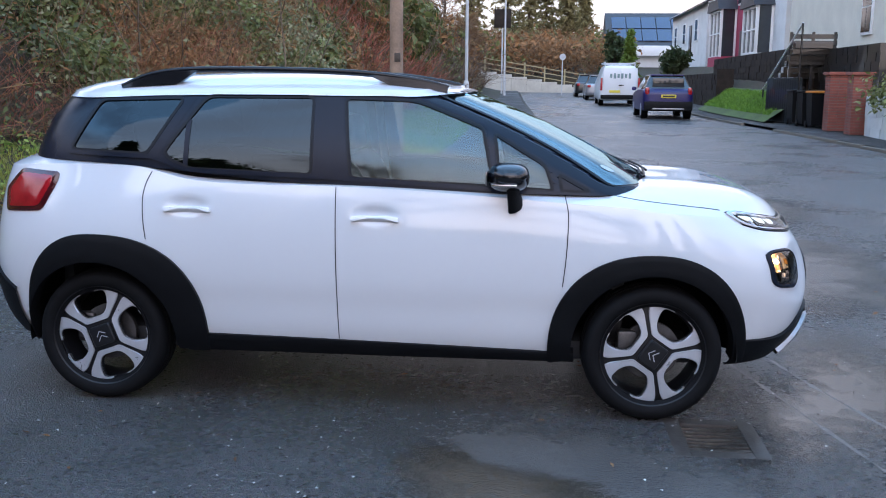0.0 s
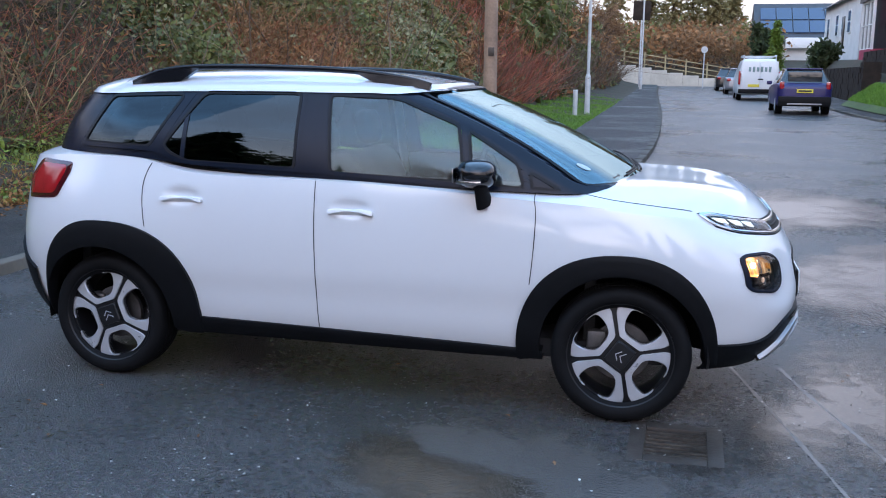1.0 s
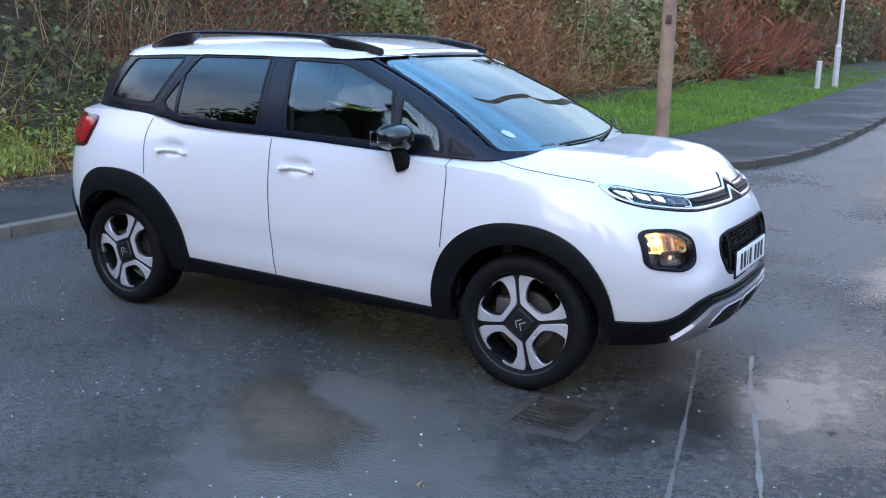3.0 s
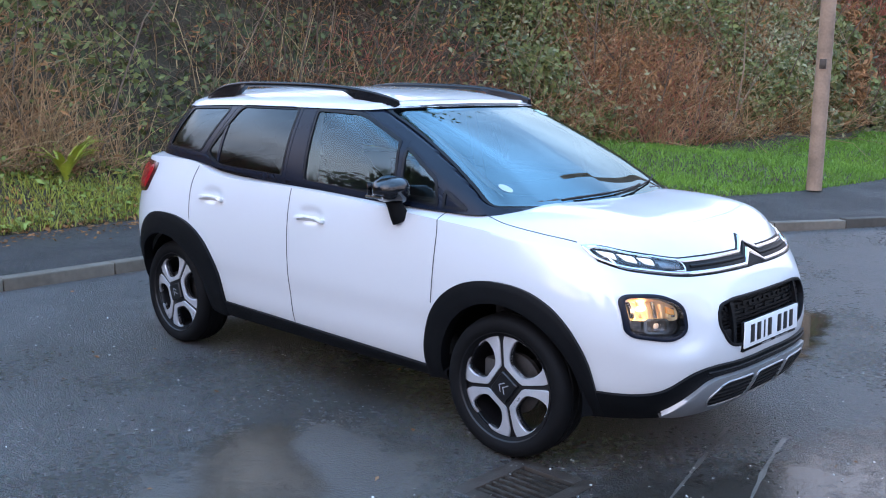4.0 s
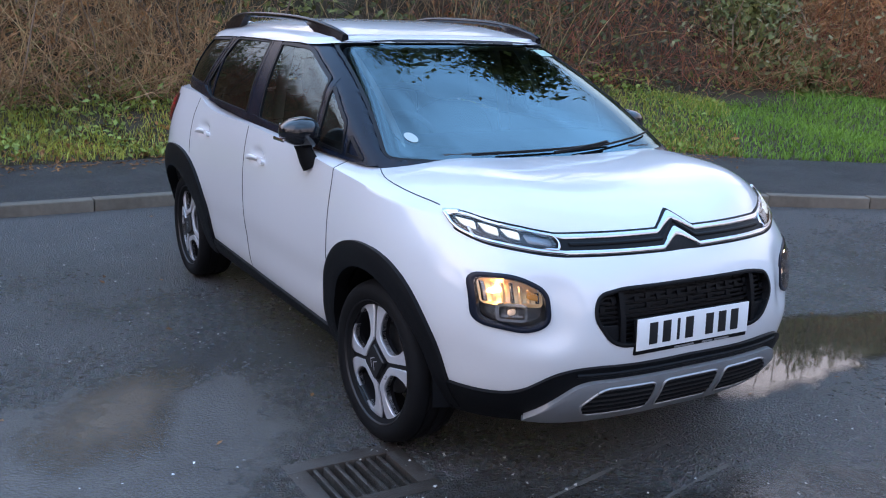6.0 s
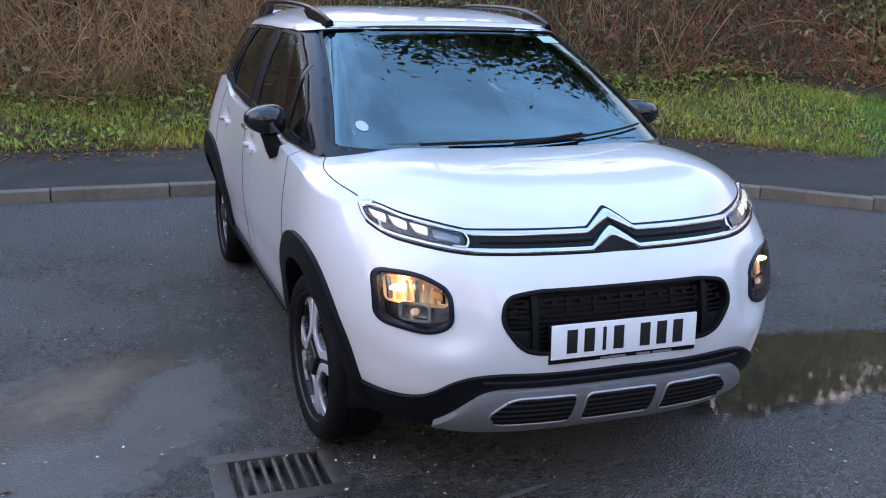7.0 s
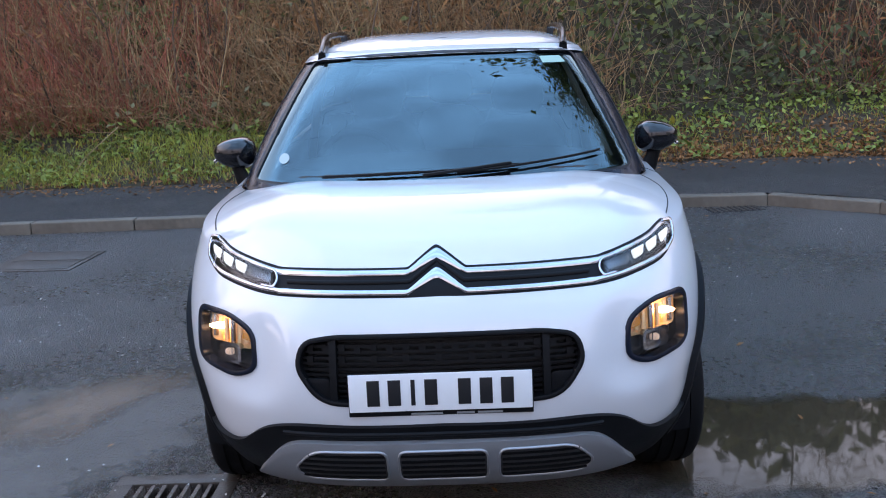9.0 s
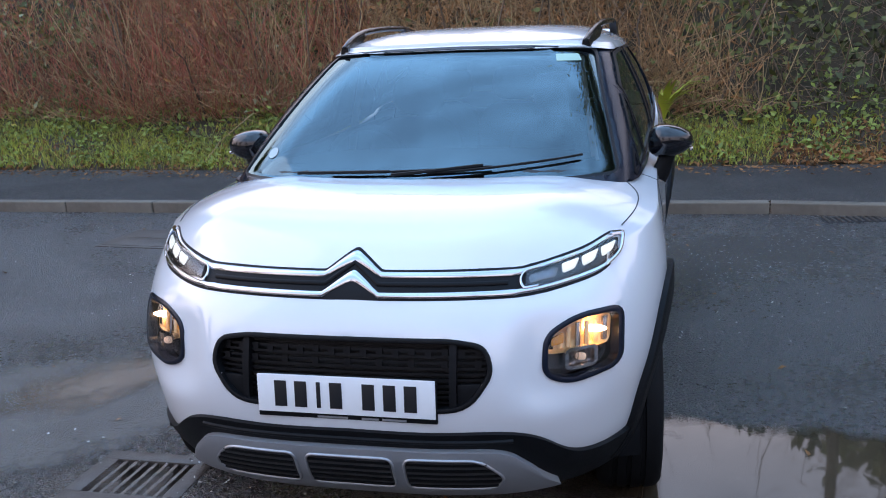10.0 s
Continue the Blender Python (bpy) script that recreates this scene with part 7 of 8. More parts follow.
x = np.array([float(v) for v in sf(q)]) + 0.75 + d * 0.9
z = ground_z(0 * q, q) + 0.15 + d * 0.62
ob = solid("garden_slope", np.array([[(float(sf(v)) + 0.70 + d_ * 0.9, v, zc(0, v) + 0.12 + d_ * 0.62) for d_ in (0, 0.5, 1.0, 1.5)] for v in np.arange(26, 37, 1.0)]).reshape(-1, 3), grid_faces(11, 4), LAWN, smooth=True)
tagged(ob, "sloping lawn bank beside the pavement", kind="structure")
scatter_blades("lawn_grass", "bright green grass on the garden bank", np.stack([x, q, z], -1), 0.10, 0.012, GRASS_BRIGHT, "grass", 0.5)


def stone_wall(name, label, x, y0, y1, h, mat, thick=0.35, base=0.0):
    z0 = zc(x, (y0 + y1) / 2) + base
    bm = bmesh.new()
    courses = max(2, int(h / 0.22))
    for c in range(courses):
        y = y0 - rng.uniform(0, 0.3)
        while y < y1:
            ln = rng.uniform(0.28, 0.62)
            a, b = max(y, y0), min(y + ln, y1)
            if b - a > 0.06:
                m = Matrix.Translation((x + rng.normal(0, 0.012), (a + b) / 2, z0 + (c + 0.5) * h / courses)) @ Matrix.Diagonal((thick, b - a - 0.015, h / courses - 0.015, 1))
                bmesh.ops.create_cube(bm, size=1.0, matrix=m)
            y += ln
    bmesh.ops.create_cube(bm, size=1.0, matrix=Matrix.Translation((x, (y0 + y1) / 2, z0 + h / 2)) @ Matrix.Diagonal((thick * 0.9, y1 - y0 - 0.02, h - 0.01, 1)))
    me = bpy.data.meshes.new(name)
    bm.to_mesh(me)
    bm.free()
    ob = link(name, me, mat, None, "", False)
    return tagged(ob, label, "wall")


stone_wall("garden_wall", "dark stone garden wall above the lawn bank", 9.45, 27, 44, 1.5, DARK_STONE, base=0.9)
stone_wall("garden_wall", "dark stone garden wall by the pavement", 8.6, 37.5, 60, 1.5, DARK_STONE)
stone_wall("gate_pillar", "tall dark stone gate pillar", 8.5, 36.6, 37.3, 1.8, DARK_STONE, 0.7)
stone_wall("retaining_wall", "black-painted retaining wall beside the steps", 9.7, 21, 27, 2.4, DARK_PAINT, 0.4)
for i in range(9):
    step = part("step", box_bm((1.1, 0.32, 0.18), (8.98, 28.0 - i * 0.32, zc(9, 28) + 1.0 + i * 0.18), 0.01), DARK_PAINT, smooth=False)
    tagged(step, "black-painted stone garden step", "step", "garden steps")
rail_ob = thing("handrail", "pale sloping handrail of the garden steps", "handrail")
part("rail", tube_bm([(8.43, 29.2, zc(8, 29) + 1.1), (8.40, 24.5, zc(8, 24) + 3.1)], 0.03, 8), FRAME_WHITE, rail_ob)
part("rail_post", tube_bm([(8.40, 24.5, zc(8, 24) + 0.1), (8.40, 24.5, zc(8, 24) + 3.1)], 0.03, 8), DARK_PAINT, rail_ob)
part("rail_post", tube_bm([(8.43, 29.2, zc(8, 29) + 0.1), (8.43, 29.2, zc(8, 29) + 1.1)], 0.03, 8), DARK_PAINT, rail_ob)


# Dark boarded fence along the pavement and a slatted one above it.
boards = thing("board_fence", "black-stained board fence beside the lawn bank", "fence", pose(8.12, 27.3, zc(8, 27) + 0.1, 0, 0, -77))
for i in range(16):
    part("board", box_bm((0.138, 0.025, 1.38 + 0.02 * (i % 3)), (0.08 + i * 0.145, 0, 0.69), 0.004, 1), DARK_PAINT, boards, smooth=False)
for z in (0.35, 1.1):
    part("fence_rail", box_bm((2.35, 0.05, 0.08), (1.17, 0.04, z), 0.005, 1), DARK_PAINT, boards, smooth=False)
slats = thing("slat_fence", "dark horizontal slat fence above the steps", "fence", pose(8.48, 26.0, zc(8, 26)))
for x in (0.0, 0.66, 1.32):
    part("post", box_bm((0.08, 0.08, 3.0), (x, 0.05, 1.4), 0.005, 1), DARK_PAINT, slats, smooth=False)
for k in range(5):
    part("slat", box_bm((1.42, 0.03, 0.14), (0.66, 0, 1.96 + k * 0.2), 0.004, 1), DARK_PAINT, slats, smooth=False)


def brick_pillar(x, y, h, w=0.48):
    pil = thing("brick_pillar", "red brick gate pillar with a flat cap", "pillar", pose(x, y, zc(x, y) + 0.1))
    rows_n = int(h / 0.075)
    for r in range(rows_n):
        for k in range(2):
            off = (-0.12 + 0.24 * k)
            sx, sy = (w - 0.01, w / 2 - 0.01)
            if r % 2:
                part("brick", box_bm((sy, sx, 0.063), (off, 0, 0.0375 + r * 0.075), 0.004, 1), BRICK, pil, smooth=False)
            else:
                part("brick", box_bm((sx, sy, 0.063), (0, off, 0.0375 + r * 0.075), 0.004, 1), BRICK, pil, smooth=False)
    part("mortar_core", box_bm((w - 0.03, w - 0.03, rows_n * 0.075), (0, 0, rows_n * 0.0375)), KERB, pil)
    part("cap", box_bm((w + 0.1, w + 0.1, 0.08), (0, 0, rows_n * 0.075 + 0.04), 0.01), BRICK, pil)
    return pil


brick_pillar(8.75, 22.0, 1.5)
brick_pillar(8.85, 20.4, 1.5)
stone_wall("white_wall", "low white-rendered garden wall", 9.06, 12.0, 20.1, 1.05, WHITE_WALL, 0.25, 0.1)
n = 2600
p = np.stack([rng.normal(9.06, 0.28, n), rng.uniform(12, 19.6, n), rng.normal(1.15, 0.22, n) + 0.0], -1)
p[:, 2] += ground_z(p[:, 0], p[:, 1])
scatter_leaves("garden_shrub", "green shrub hanging over the white wall", p, np.tile([-0.7, 0, 0.6], (n, 1)), 0.05, IVY, "shrub")
for i, (x, y) in enumerate(((8.55, 24.9), (8.63, 24.1), (8.68, 23.3))):
    bin_ob = thing("wheelie_bin", "black plastic wheelie bin on the pavement", "bin", pose(x, y, zc(x, y) + 0.1), "wheelie bins")
    part("bin_body", shaped_bm([(-0.24, 0.08), (-0.30, 0.98), (0.30, 0.98), (0.24, 0.08)], 0.56, [(0, 1), (1, 1)], lambda z: 0.82 + 0.18 * z), PLASTIC, bin_ob, smooth=False)
    part("lid", box_bm((0.60, 0.68, 0.06), (0, 0, 1.02), 0.02), PLASTIC if i != 2 else ORANGE, bin_ob)
    for s in (-1, 1):
        part("bin_wheel", cyl_bm(0.10, 0.10, 0.05, pose(s * 0.25, 0.26, 0.10, 0, 90, 0), 16), TYRE, bin_ob)


def sash_window(parent, x, y, z, w, h, face=-1):
    """A white window on a wall that faces -x: frame, bars and panes."""
    win = part("window_frame", box_bm((0.08, w + 0.14, h + 0.14), (x + face * 0.03, y, z), 0.01), FRAME_WHITE, parent)
    for k in (-1, 1):
        for q in (-1, 1):
            part("pane", box_bm((0.02, w / 2 - 0.05, h / 2 - 0.05), (x + face * 0.075, y + k * w / 4, z + q * h / 4)), PANE, win)
    return win


def terrace_house(name, label, x, y0, y1, z0, h, wall, bay=None, ridge=2.2, depth=8.0, windows=(), door=None):
    hs = thing(name, label, "house")
    part("wall", box_bm((depth, y1 - y0, h + 2.5), (x + depth / 2, (y0 + y1) / 2, z0 + h / 2 - 1.25)), wall, hs, smooth=False)
    e = 0.35
    zt = z0 + h
    v = [(x - e, y0 - 0.02, zt - 0.05), (x - e, y1 + 0.02, zt - 0.05), (x + depth / 2, y1 + 0.02, zt + ridge), (x + depth / 2, y0 - 0.02, zt + ridge), (x + depth + e, y0 - 0.02, zt - 0.05), (x + depth + e, y1 + 0.02, zt - 0.05)]
    v += [(a, b, c - 0.12) for a, b, c in v]
    f = [(0, 1, 2, 3), (3, 2, 5, 4), (7, 6, 9, 8), (8, 9, 10, 11), (0, 6, 7, 1), (4, 5, 11, 10), (1, 7, 8, 2), (2, 8, 11, 5), (0, 3, 9, 6), (3, 4, 10, 9)]
    me = bpy.data.meshes.new("roof")
    me.from_pydata(v, [], f)
    me.update()
    link("roof", me, SLATE, hs, "", False)
    me = bpy.data.meshes.new("gable")
    me.from_pydata([(x, y0, zt - 0.1), (x + depth, y0, zt - 0.1), (x + depth / 2, y0, zt + ridge - 0.12), (x, y0 + 0.2, zt - 0.1), (x + depth, y0 + 0.2, zt - 0.1), (x + depth / 2, y0 + 0.2, zt + ridge - 0.12)], [], [(0, 1, 2), (5, 4, 3), (0, 3, 4, 1), (1, 4, 5, 2), (2, 5, 3, 0)])
    link("gable", me, wall, hs, "", False)
    part("gutter", box_bm((0.12, y1 - y0, 0.10), (x - 0.30, (y0 + y1) / 2, zt - 0.10), 0.02), DARK_PAINT, hs)
    for wy, wz, ww, wh in windows:
        sash_window(hs, x, wy, z0 + wz, ww, wh)
    if door:
        part("door", box_bm((0.08, 0.95, 2.05), (x - 0.03, door, z0 + 1.03), 0.01), DARK_PAINT, hs)
    if bay:
        by_, bw, bh, bd = bay
        b = part("bay", box_bm((bd, bw, 0.75), (x - bd / 2, by_, z0 + 0.375)), wall, hs, smooth=False)
        part("bay_roof", shaped_bm([(by_ - bw / 2 - 0.15, z0 + bh), (by_ - bw / 2 + 0.3, z0 + bh + 0.55), (by_ + bw / 2 - 0.3, z0 + bh + 0.55), (by_ + bw / 2 + 0.15, z0 + bh)], bd + 0.3, [(0, 1), (1, 1)], lambda z: 1.0), SLATE, b, smooth=False).matrix_basis = pose(x - bd / 2, 0, 0)
        for yy in np.linspace(by_ - bw / 2 + 0.06, by_ + bw / 2 - 0.06, 4):
            part("bay_post", box_bm((0.14, 0.14, bh - 0.70), (x - bd + 0.07, yy, z0 + 0.72 + (bh - 0.70) / 2), 0.01), FRAME_WHITE, b)
        part("bay_rail", box_bm((0.12, bw, 0.12), (x - bd + 0.07, by_, z0 + bh - 0.05), 0.01), FRAME_WHITE, b)
        part("bay_rail", box_bm((0.12, bw, 0.10), (x - bd + 0.07, by_, z0 + 0.75), 0.01), FRAME_WHITE, b)
        part("bay_rail", box_bm((0.10, bw, 0.07), (x - bd + 0.07, by_, z0 + 0.75 + (bh - 0.75) * 0.5), 0.01), FRAME_WHITE, b)
        part("bay_glass", box_bm((0.03, bw - 0.1, bh - 0.75), (x - bd + 0.09, by_, z0 + 0.75 + (bh - 0.75) / 2)), PANE, b)
        for s in (-1, 1):
            part("bay_side_glass", box_bm((bd - 0.2, 0.03, bh - 0.75), (x - bd / 2, by_ + s * (bw / 2 - 0.05), z0 + 0.75 + (bh - 0.75) / 2)), PANE, b)
            part("bay_side_post", box_bm((0.12, 0.12, bh - 0.7), (x - 0.06, by_ + s * (bw / 2 - 0.06), z0 + 0.72 + (bh - 0.7) / 2), 0.01), FRAME_WHITE, b)
    return hs


terrace_house("cream_house", "cream-rendered house end with a white window", 11.45, 20.0, 38.4, 2.85, 5.4, CREAM_WALL, windows=((28.3, 1.3, 0.9, 1.7),))
terrace_house("bay_house", "white-rendered house with a white bay window", 11.32, 38.7, 46.5, 2.31, 5.6, WHITE_WALL, bay=(42.4, 3.0, 2.9, 0.8), windows=((40.0, 4.2, 1.0, 1.4), (44.5, 4.2, 1.0, 1.4)), door=45.6)
terrace_house("pink_house", "crimson-rendered house with a white bay window", 11.42, 46.8, 56.0, 2.40, 5.8, PINK_WALL, bay=(51.6, 3.4, 3.3, 0.9), windows=((49.0, 4.2, 1.0, 1.4), (53.5, 4.2, 1.0, 1.4)), door=48.2)
terrace_house("white_cottage", "low white cottage with a slate roof", 11.25, 58.5, 75.0, 3.65, 3.2, WHITE_WALL, ridge=2.0, windows=((62.5, 1.6, 1.0, 1.4), (68.0, 1.6, 1.0, 1.4), (72.5, 1.6, 1.0, 1.4)), door=65.2)
solar_house = thing("solar_house", "house with solar panels on its slate roof", "house", pose(11.2, 84, 1.0))
part("wall", box_bm((8.5, 8, 3.8), (0, 4, 1.9)), WHITE_WALL, solar_house, smooth=False)
bm = shaped_bm([(-0.5, 3.7), (4.0, 7.2), (8.5, 3.7)], 9.2, [(0, 1), (1, 1)], lambda z: 1.0)
part("roof", bm, SLATE, solar_house, smooth=False)
for i in range(6):
    for j in range(2):
        bm = box_bm((1.28, 1.75, 0.05), (0, 0, 0), 0.01)
        bmesh.ops.transform(bm, matrix=Matrix.Translation((-3.4 + i * 1.36, 0.75 + j * 1.52 + 0.35, 4.78 + j * 1.18 + 0.27)) @ Matrix.Rotation(math.atan2(3.5, 4.5), 4, "X"), verts=bm.verts[:])
        part("solar_panel", bm, SOLAR, solar_house, "dark blue solar panel", smooth=False)
part("dormer", box_bm((6.0, 1.0, 0.9), (1.0, 0.0, 3.6), 0.02), FRAME_WHITE, solar_house)

# End of the road: retaining wall with a timber fence.
end_wall = thing("retaining_wall", "pale concrete retaining wall at the bend", "wall", pose(0.55, 72, zc(0, 72)))
wall_top = lambda x: 1.42 - 0.16 * (x + 2.8)
for i in range(11):
    x = -7.5 + i * 1.2
    part("wall_panel", box_bm((1.19, 0.3, max(wall_top(x), 0.2) + 0.2), (x, 0.03 * i, max(wall_top(x), 0.2) / 2 - 0.1), 0.02), CONCRETE, end_wall, smooth=False)
fence = thing("timber_fence", "weathered timber post and rail fence above the wall", "fence", pose(0.55, 73, zc(0, 73)))
for i in range(9):
    x = -7.5 + i * 1.6
    part("fence_post", box_bm((0.12, 0.12, 1.5), (x, 0, wall_top(x) + 0.45), 0.01), FENCE_WOOD, fence, smooth=False)
    for k in range(3):
        part("fence_rail", tube_bm([(x, 0, wall_top(x) + 0.25 + 0.38 * k), (x + 1.6, 0, wall_top(x + 1.6) + 0.25 + 0.38 * k)], 0.05, 4), FENCE_WOOD, fence, smooth=False)
rows = np.array([[(x, 76 + d, zc(0, 75) + h) for d, h in ((0, -0.5), (0.6, 1.2), (8, 2.2), (30, 4), (80, 7.5), (200, 11))] for x in np.arange(-60, 61, 10.0)])
ob = solid("wooded_hill", rows.reshape(-1, 3), grid_faces(13, 6)[:, ::-1], SOIL, smooth=True)
tagged(ob, "brown wooded hillside beyond the bend", kind="structure")


# ---- trees ----
def bare_tree(x, y, z, h, spread, label, crown_mat=BROWN_CROWN, twigs=2600, trunk_r=0.16, fine=0.02):
    tr = thing("bare_tree", label, "tree", pose(x, y, z))
    lean = rng.normal(0, 0.05, 2)
    pts = [(lean[0] * h * t + 0.08 * math.sin(3 * t), lean[1] * h * t, h * t) for t in np.linspace(0, 0.95, 9)]
    part("trunk", tube_bm(pts, [trunk_r * (1 - 0.85 * t) for t in np.linspace(0, 1, 9)], 9), BARK, tr)
    m = 26
    t = rng.uniform(0.25, 0.9, m)
    root = np.stack([lean[0] * h * t, lean[1] * h * t, h * t], -1)
    way = rng.normal(size=(m, 3)) * [1, 1, 0.3]
    way[:, 2] = np.abs(way[:, 2]) + 0.55
    ln = spread * rng.uniform(0.5, 1.0, m) * (1.15 - 0.6 * t)
    limb = scatter_stems("limb", "", root, way, ln, np.full(m, trunk_r * 0.32), BARK, "", 0.12, 6)
    pick = rng.integers(0, m, twigs)
    wn_ = way / np.linalg.norm(way, axis=1)[:, None]
    u = rng.uniform(0.25, 1.05, twigs)
    r2 = root[pick] + wn_[pick] * (ln[pick] * u)[:, None] + rng.normal(0, 0.10 * spread, (twigs, 3)) * u[:, None]
    w2 = wn_[pick] + rng.normal(0, 0.55, (twigs, 3))
    crown = scatter_stems("crown", "", r2, w2, spread * 0.22 * rng.uniform(0.4, 1.2, twigs), np.full(twigs, fine), crown_mat, "", 0.25, 3)
    for o in (limb, crown):
        for key in list(o.keys()):
            del o[key]
        o.parent = tr
    return tr


def leafy_tree(x, y, z, h, spread, label, mat, leaves=6000, low=0.35, size=0.16, name="evergreen_tree"):
    tr = thing(name, label, "tree", pose(x, y, z))
    part("trunk", tube_bm([(0.1 * math.sin(4 * t), 0, h * t) for t in np.linspace(0, 0.92, 8)], [0.11 * (1 - 0.8 * t) for t in np.linspace(0, 1, 8)], 9), BARK, tr)
    m = 46
    t = rng.uniform(low, 1.0, m)
    ang = rng.uniform(0, 2 * np.pi, m)
    r = spread * np.sin(np.pi * np.clip((t - low) / (1.02 - low), 0, 1)) ** 0.6 * rng.uniform(0.3, 1.0, m)
    c = np.stack([r * np.cos(ang), r * np.sin(ang), h * t], -1)
    limb = scatter_stems("limb", "", np.stack([0 * t, 0 * t, h * t * 0.8], -1), c - np.stack([0 * t, 0 * t, h * t * 0.8], -1), np.linalg.norm(c - np.stack([0 * t, 0 * t, h * t * 0.8], -1), axis=1), np.full(m, 0.06), BARK, "", 0.05, 4)
    pick = rng.integers(0, m, leaves)
    p = c[pick] + rng.normal(0, spread * 0.17, (leaves, 3))
    crown = scatter_leaves("crown", "", p, np.tile([0, 0, 0.4], (leaves, 1)), size, mat, "")
    for o in (limb, crown):
        for key in list(o.keys()):
            del o[key]
        o.parent = tr
    return tr


def conifer(x, y, z, h, spread, label, mat=NEEDLE, sprays=4200, thin=0.5):
    tr = thing("conifer", label, "tree", pose(x, y, z))
    part("trunk", tube_bm([(0, 0, h * t) for t in np.linspace(0, 0.98, 7)], [0.18 * (1 - 0.9 * t) + 0.01 for t in np.linspace(0, 1, 7)], 8), BARK, tr)
    m = 90
    t = np.linspace(0.16, 0.98, m) + rng.normal(0, 0.008, m)
    ang = np.arange(m) * 2.4
    ln = spread * (1.02 - t) ** 0.8 * rng.uniform(0.6, 1.1, m)
    pick = rng.integers(0, m, sprays)
    u = rng.uniform(0.1, 1, sprays)
    p = np.stack([np.cos(ang[pick]) * ln[pick] * u, np.sin(ang[pick]) * ln[pick] * u, h * t[pick] - 0.22 * ln[pick] * u * u], -1)
    p += rng.normal(0, 0.10, (sprays, 3)) * (0.4 + spread * 0.25)
    crown = scatter_leaves("crown", "", p, np.tile([0, 0, 1.0], (sprays, 1)), spread * 0.075, mat, "", 0.4, 2.0)
    for key in list(crown.keys()):
        del crown[key]
    crown.parent = tr
    return tr


for i, (x, y, h, s) in enumerate(((-13, 78, 13, 4.5), (-8.5, 84, 11, 4.0), (-15, 66, 12, 4.5), (-6, 78, 4.0, 2.4))):
    bare_tree(x, y, zc(x, y) + 2.0, h, s, "bare winter tree with brown twigs on the hillside", twigs=1700, fine=0.035, trunk_r=0.2)
for x, y, h, s in ((-6.5, 96, 15, 2.4), (-3.0, 100, 17, 2.6), (-0.6, 96, 13, 2.2), (1.2, 108, 15, 2.6), (3.5, 100, 10.5, 2.5), (5.4, 105, 8.5, 2.3)):
    conifer(x, y, zc(x, y) + 3.0, h, s, "tall olive pine on the hillside", FAR_PINE, 3000)
leafy_tree(6.3, 70, zc(5, 70) + 0.5, 3.9, 1.1, "clipped dark evergreen by the cottage", NEEDLE, 3000, 0.1, 0.12)
conifer(6.75, 62, zc(6, 62) + 0.8, 3.7, 1.0, "golden-green cypress by the parked van", CYPRESS, 3600)
leafy_tree(9.15, 57, 2.15, 1.4, 1.0, "dense dark garden shrub above the wall", NEEDLE, 2600, 0.1, 0.10, "garden_shrub")
n = 15000
p = np.stack([rng.uniform(-30, 7, n), 76.5 + 45 * rng.beta(0.8, 2.0, n), rng.uniform(0, 2.2, n)], -1)
p[:, 2] += zc(0, 75) + np.interp(p[:, 1] - 76, [0, 8, 30, 80], [1.2, 2.2, 4, 7.5])
scatter_stems("hill_scrub", "brown scrub on the far hillside", p, rng.normal(size=(n, 3)) * [1, 1, 0.4] + [0, 0, 0.9], rng.uniform(0.8, 2.2, n), np.full(n, 0.022), BROWN_CROWN, "scrub", 0.2, 3)
for mat, count, label in ((DEAD_LEAF, 9000, "russet bracken on the far hillside"), (IVY, 6000, "olive ivy and bushes on the far hillside")):
    c = np.stack([rng.uniform(-30, 7, 90), 77 + 45 * rng.beta(0.8, 2.0, 90), rng.uniform(0.3, 2.6, 90)], -1)
    q = c[rng.integers(0, 90, count)] + rng.normal(0, 0.8, (count, 3)) * [1.3, 1.0, 0.7]
    q[:, 2] += zc(0, 75) + np.interp(q[:, 1] - 76, [0, 8, 30, 80], [1.2, 2.2, 4, 7.5])
    scatter_leaves("hill_bushes", label, q, np.tile([0, -0.6, 0.6], (count, 1)), 0.16, mat, "bushes")

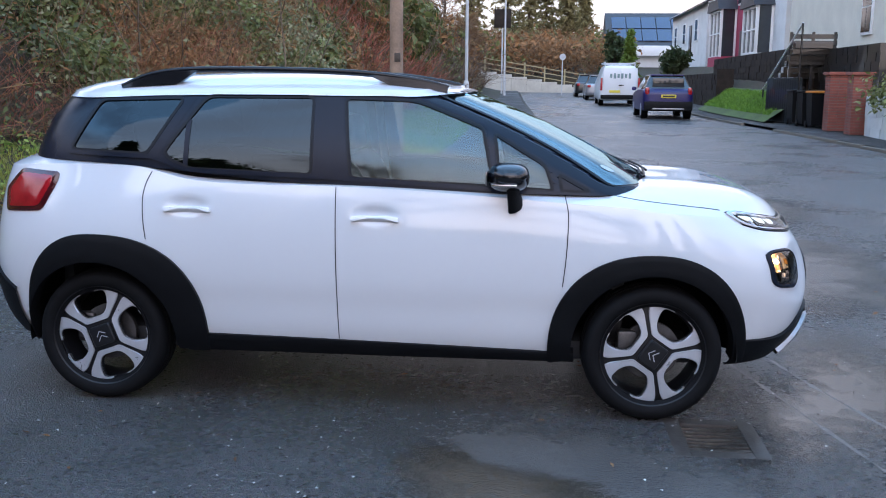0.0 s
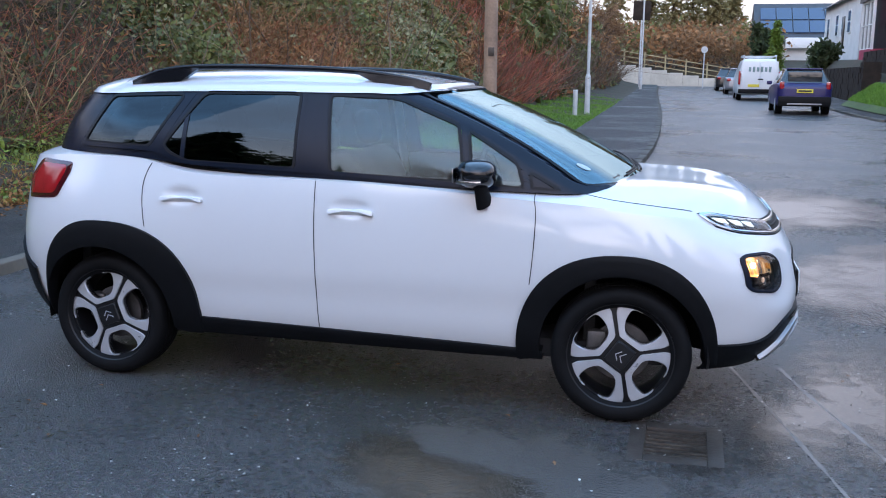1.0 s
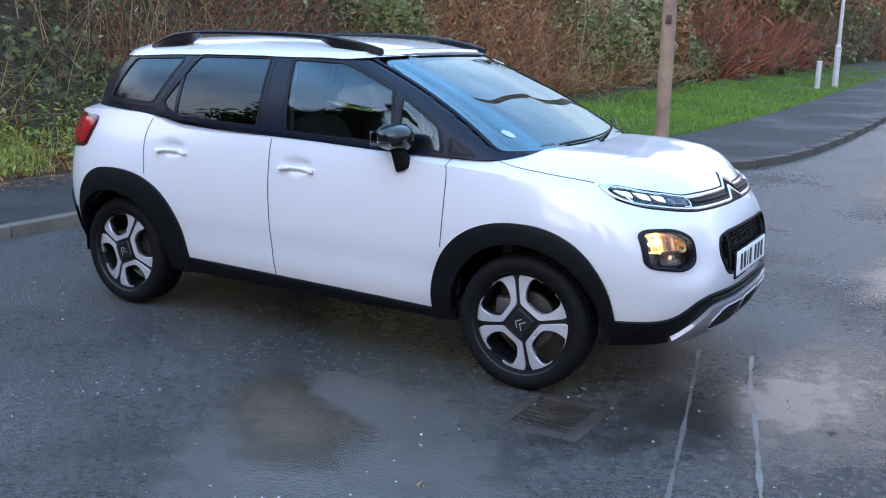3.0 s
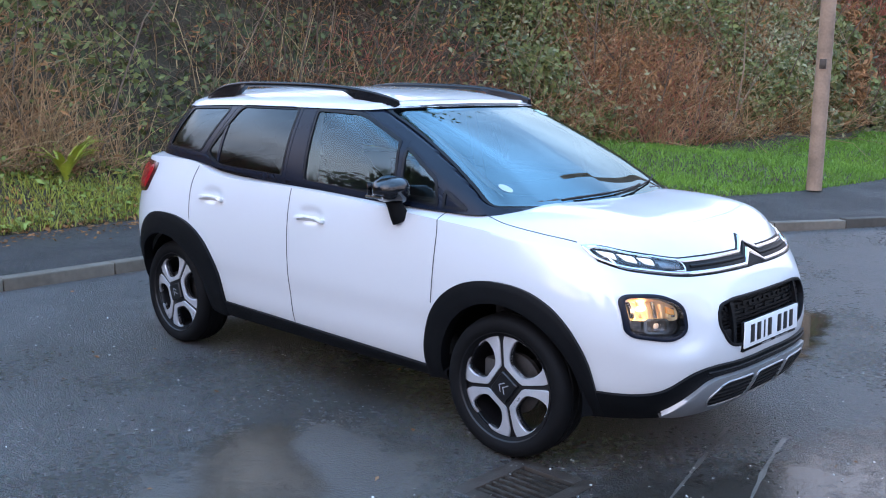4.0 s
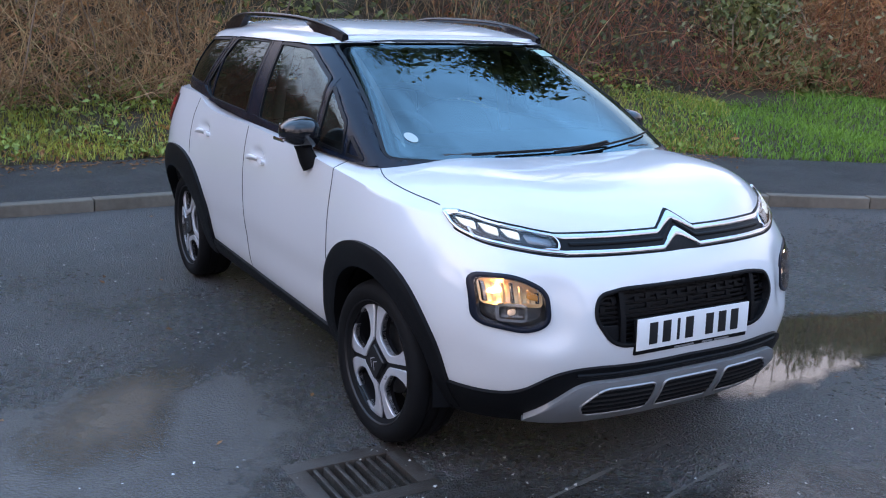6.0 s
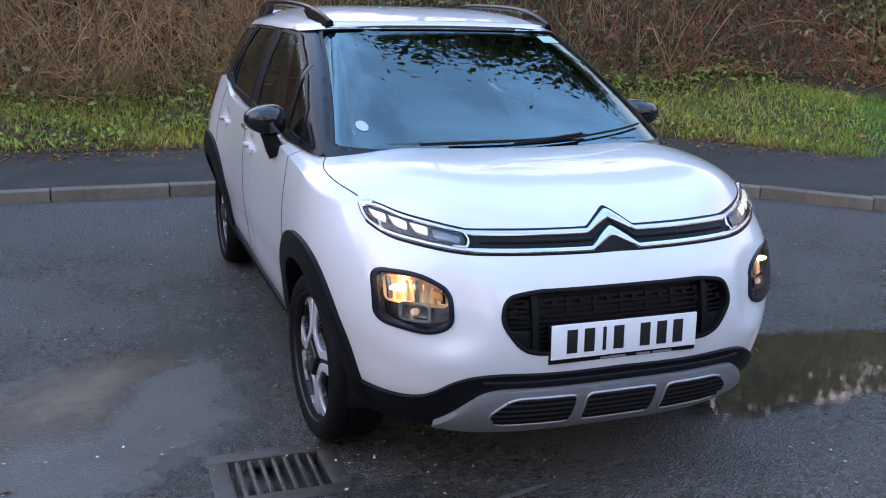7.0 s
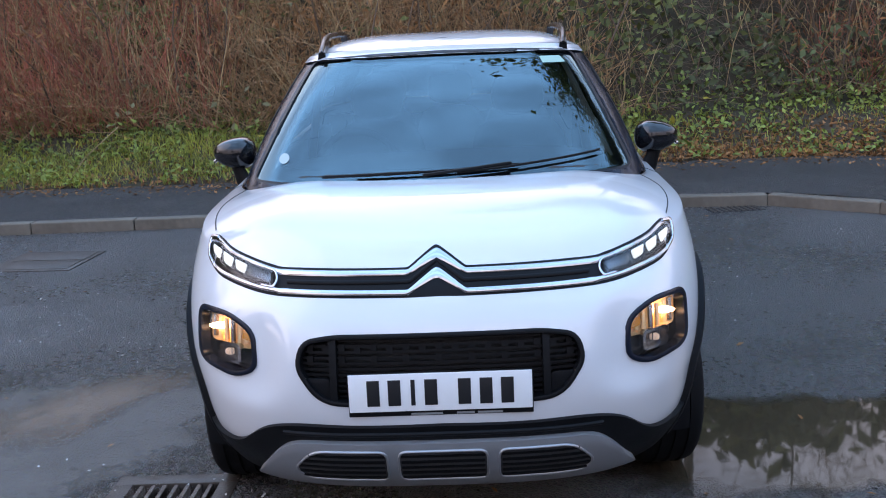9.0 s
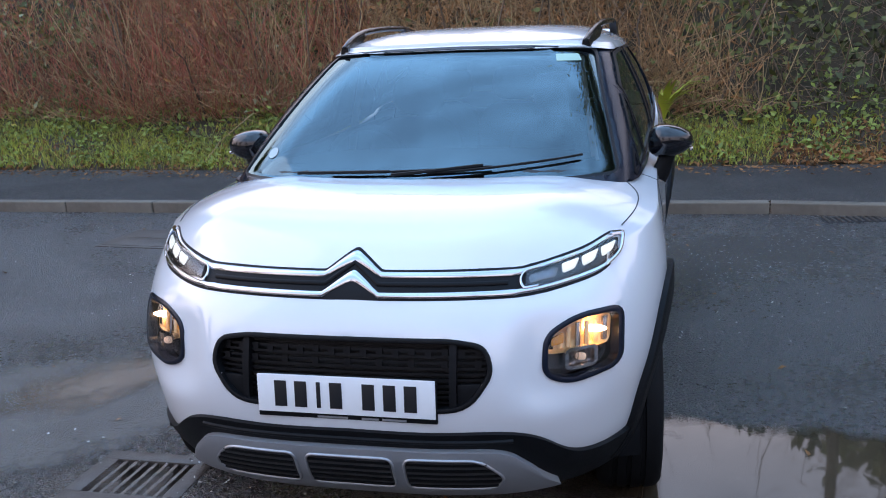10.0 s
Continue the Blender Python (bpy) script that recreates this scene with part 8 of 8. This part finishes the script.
# Trees above the bank, and across the road behind the walk.
for x, y, h, s in ((-9.6, 3.4, 7.8, 3.4), (-8.8, 8.4, 8.2, 3.2)):
    leafy_tree(x, y, 2.7, h, s, "tall ivy-grown tree leaning over the bank", IVY, 6400, 0.80, 0.10, "ivy_clad_tree")
conifer(-9.0, -14.0, 1.0, 10.5, 3.6, "broad dark conifer at the edge of the bank", sprays=6500)
bare_tree(-1.5, -16.5, 0.0, 9.5, 4.6, "bare spreading tree across the road", twigs=2200, fine=0.014)
for x, y, h, s in ((-12.0, 5.8, 6.0, 3.0), (-9.4, 10.0, 7.0, 3.0)):
    bare_tree(x, y, 2.8, h, s, "slender bare tree high on the bank", twigs=900, fine=0.008, trunk_r=0.045)
# Unseen shrubs, added to keep bright sky out of the puddle's reflection.
for x, y, h, s in ((-13.5, 0.2, 2.0, 2.0), (-11.5, 4.6, 2.2, 2.0), (-10.2, 8.0, 2.0, 1.9), (-10.5, 10.5, 2.6, 2.2)):
    leafy_tree(x, y, 3.2, h, s, "dark evergreen shrub high on the bank", IVY, 2600, 0.06, 0.15, "evergreen_shrub")
# Unseen trees, added so that the side windows mirror something dark.
for x, y, h, s in ((-11.5, -15, 7.0, 3.0), (-10.5, -20, 8, 3.4), (-10.5, -28, 9, 3.6)):
    leafy_tree(x, y, 2.0, h, s, "ivy-grown tree on the bank", IVY, 4200, 0.12, 0.17, "ivy_clad_tree")
for x, y, h, s in ((-10, -25, 12, 3.4), (-6.0, -27, 10, 3.2), (9, -30, 11, 3.2), (14, -26, 13, 3.6)):
    conifer(x, y, 0.0, h, s, "dark conifer across the road", sprays=3600)
for x, y, h, s in ((3.5, -28, 9.5, 5), (18, -18, 11, 5.5), (-15, -22, 12, 5), (24, -6, 11, 5.5), (26, 6, 10, 5)):
    bare_tree(x, y, 0.0, h, s, "bare spreading tree across the road", twigs=2200, fine=0.02)
n = 9000
a = rng.uniform(0, 1, n)
p = np.stack([-16 + 42 * a, np.where(a < 0.72, -20.0, -20 + (a - 0.72) * 90) + rng.normal(0, 0.7, n), np.abs(rng.normal(0.9, 0.55, n))], -1)
scatter_leaves("field_hedge", "dark hedge across the road", p, np.tile([0, 1.0, 0.4], (n, 1)), 0.16, IVY, "hedge")
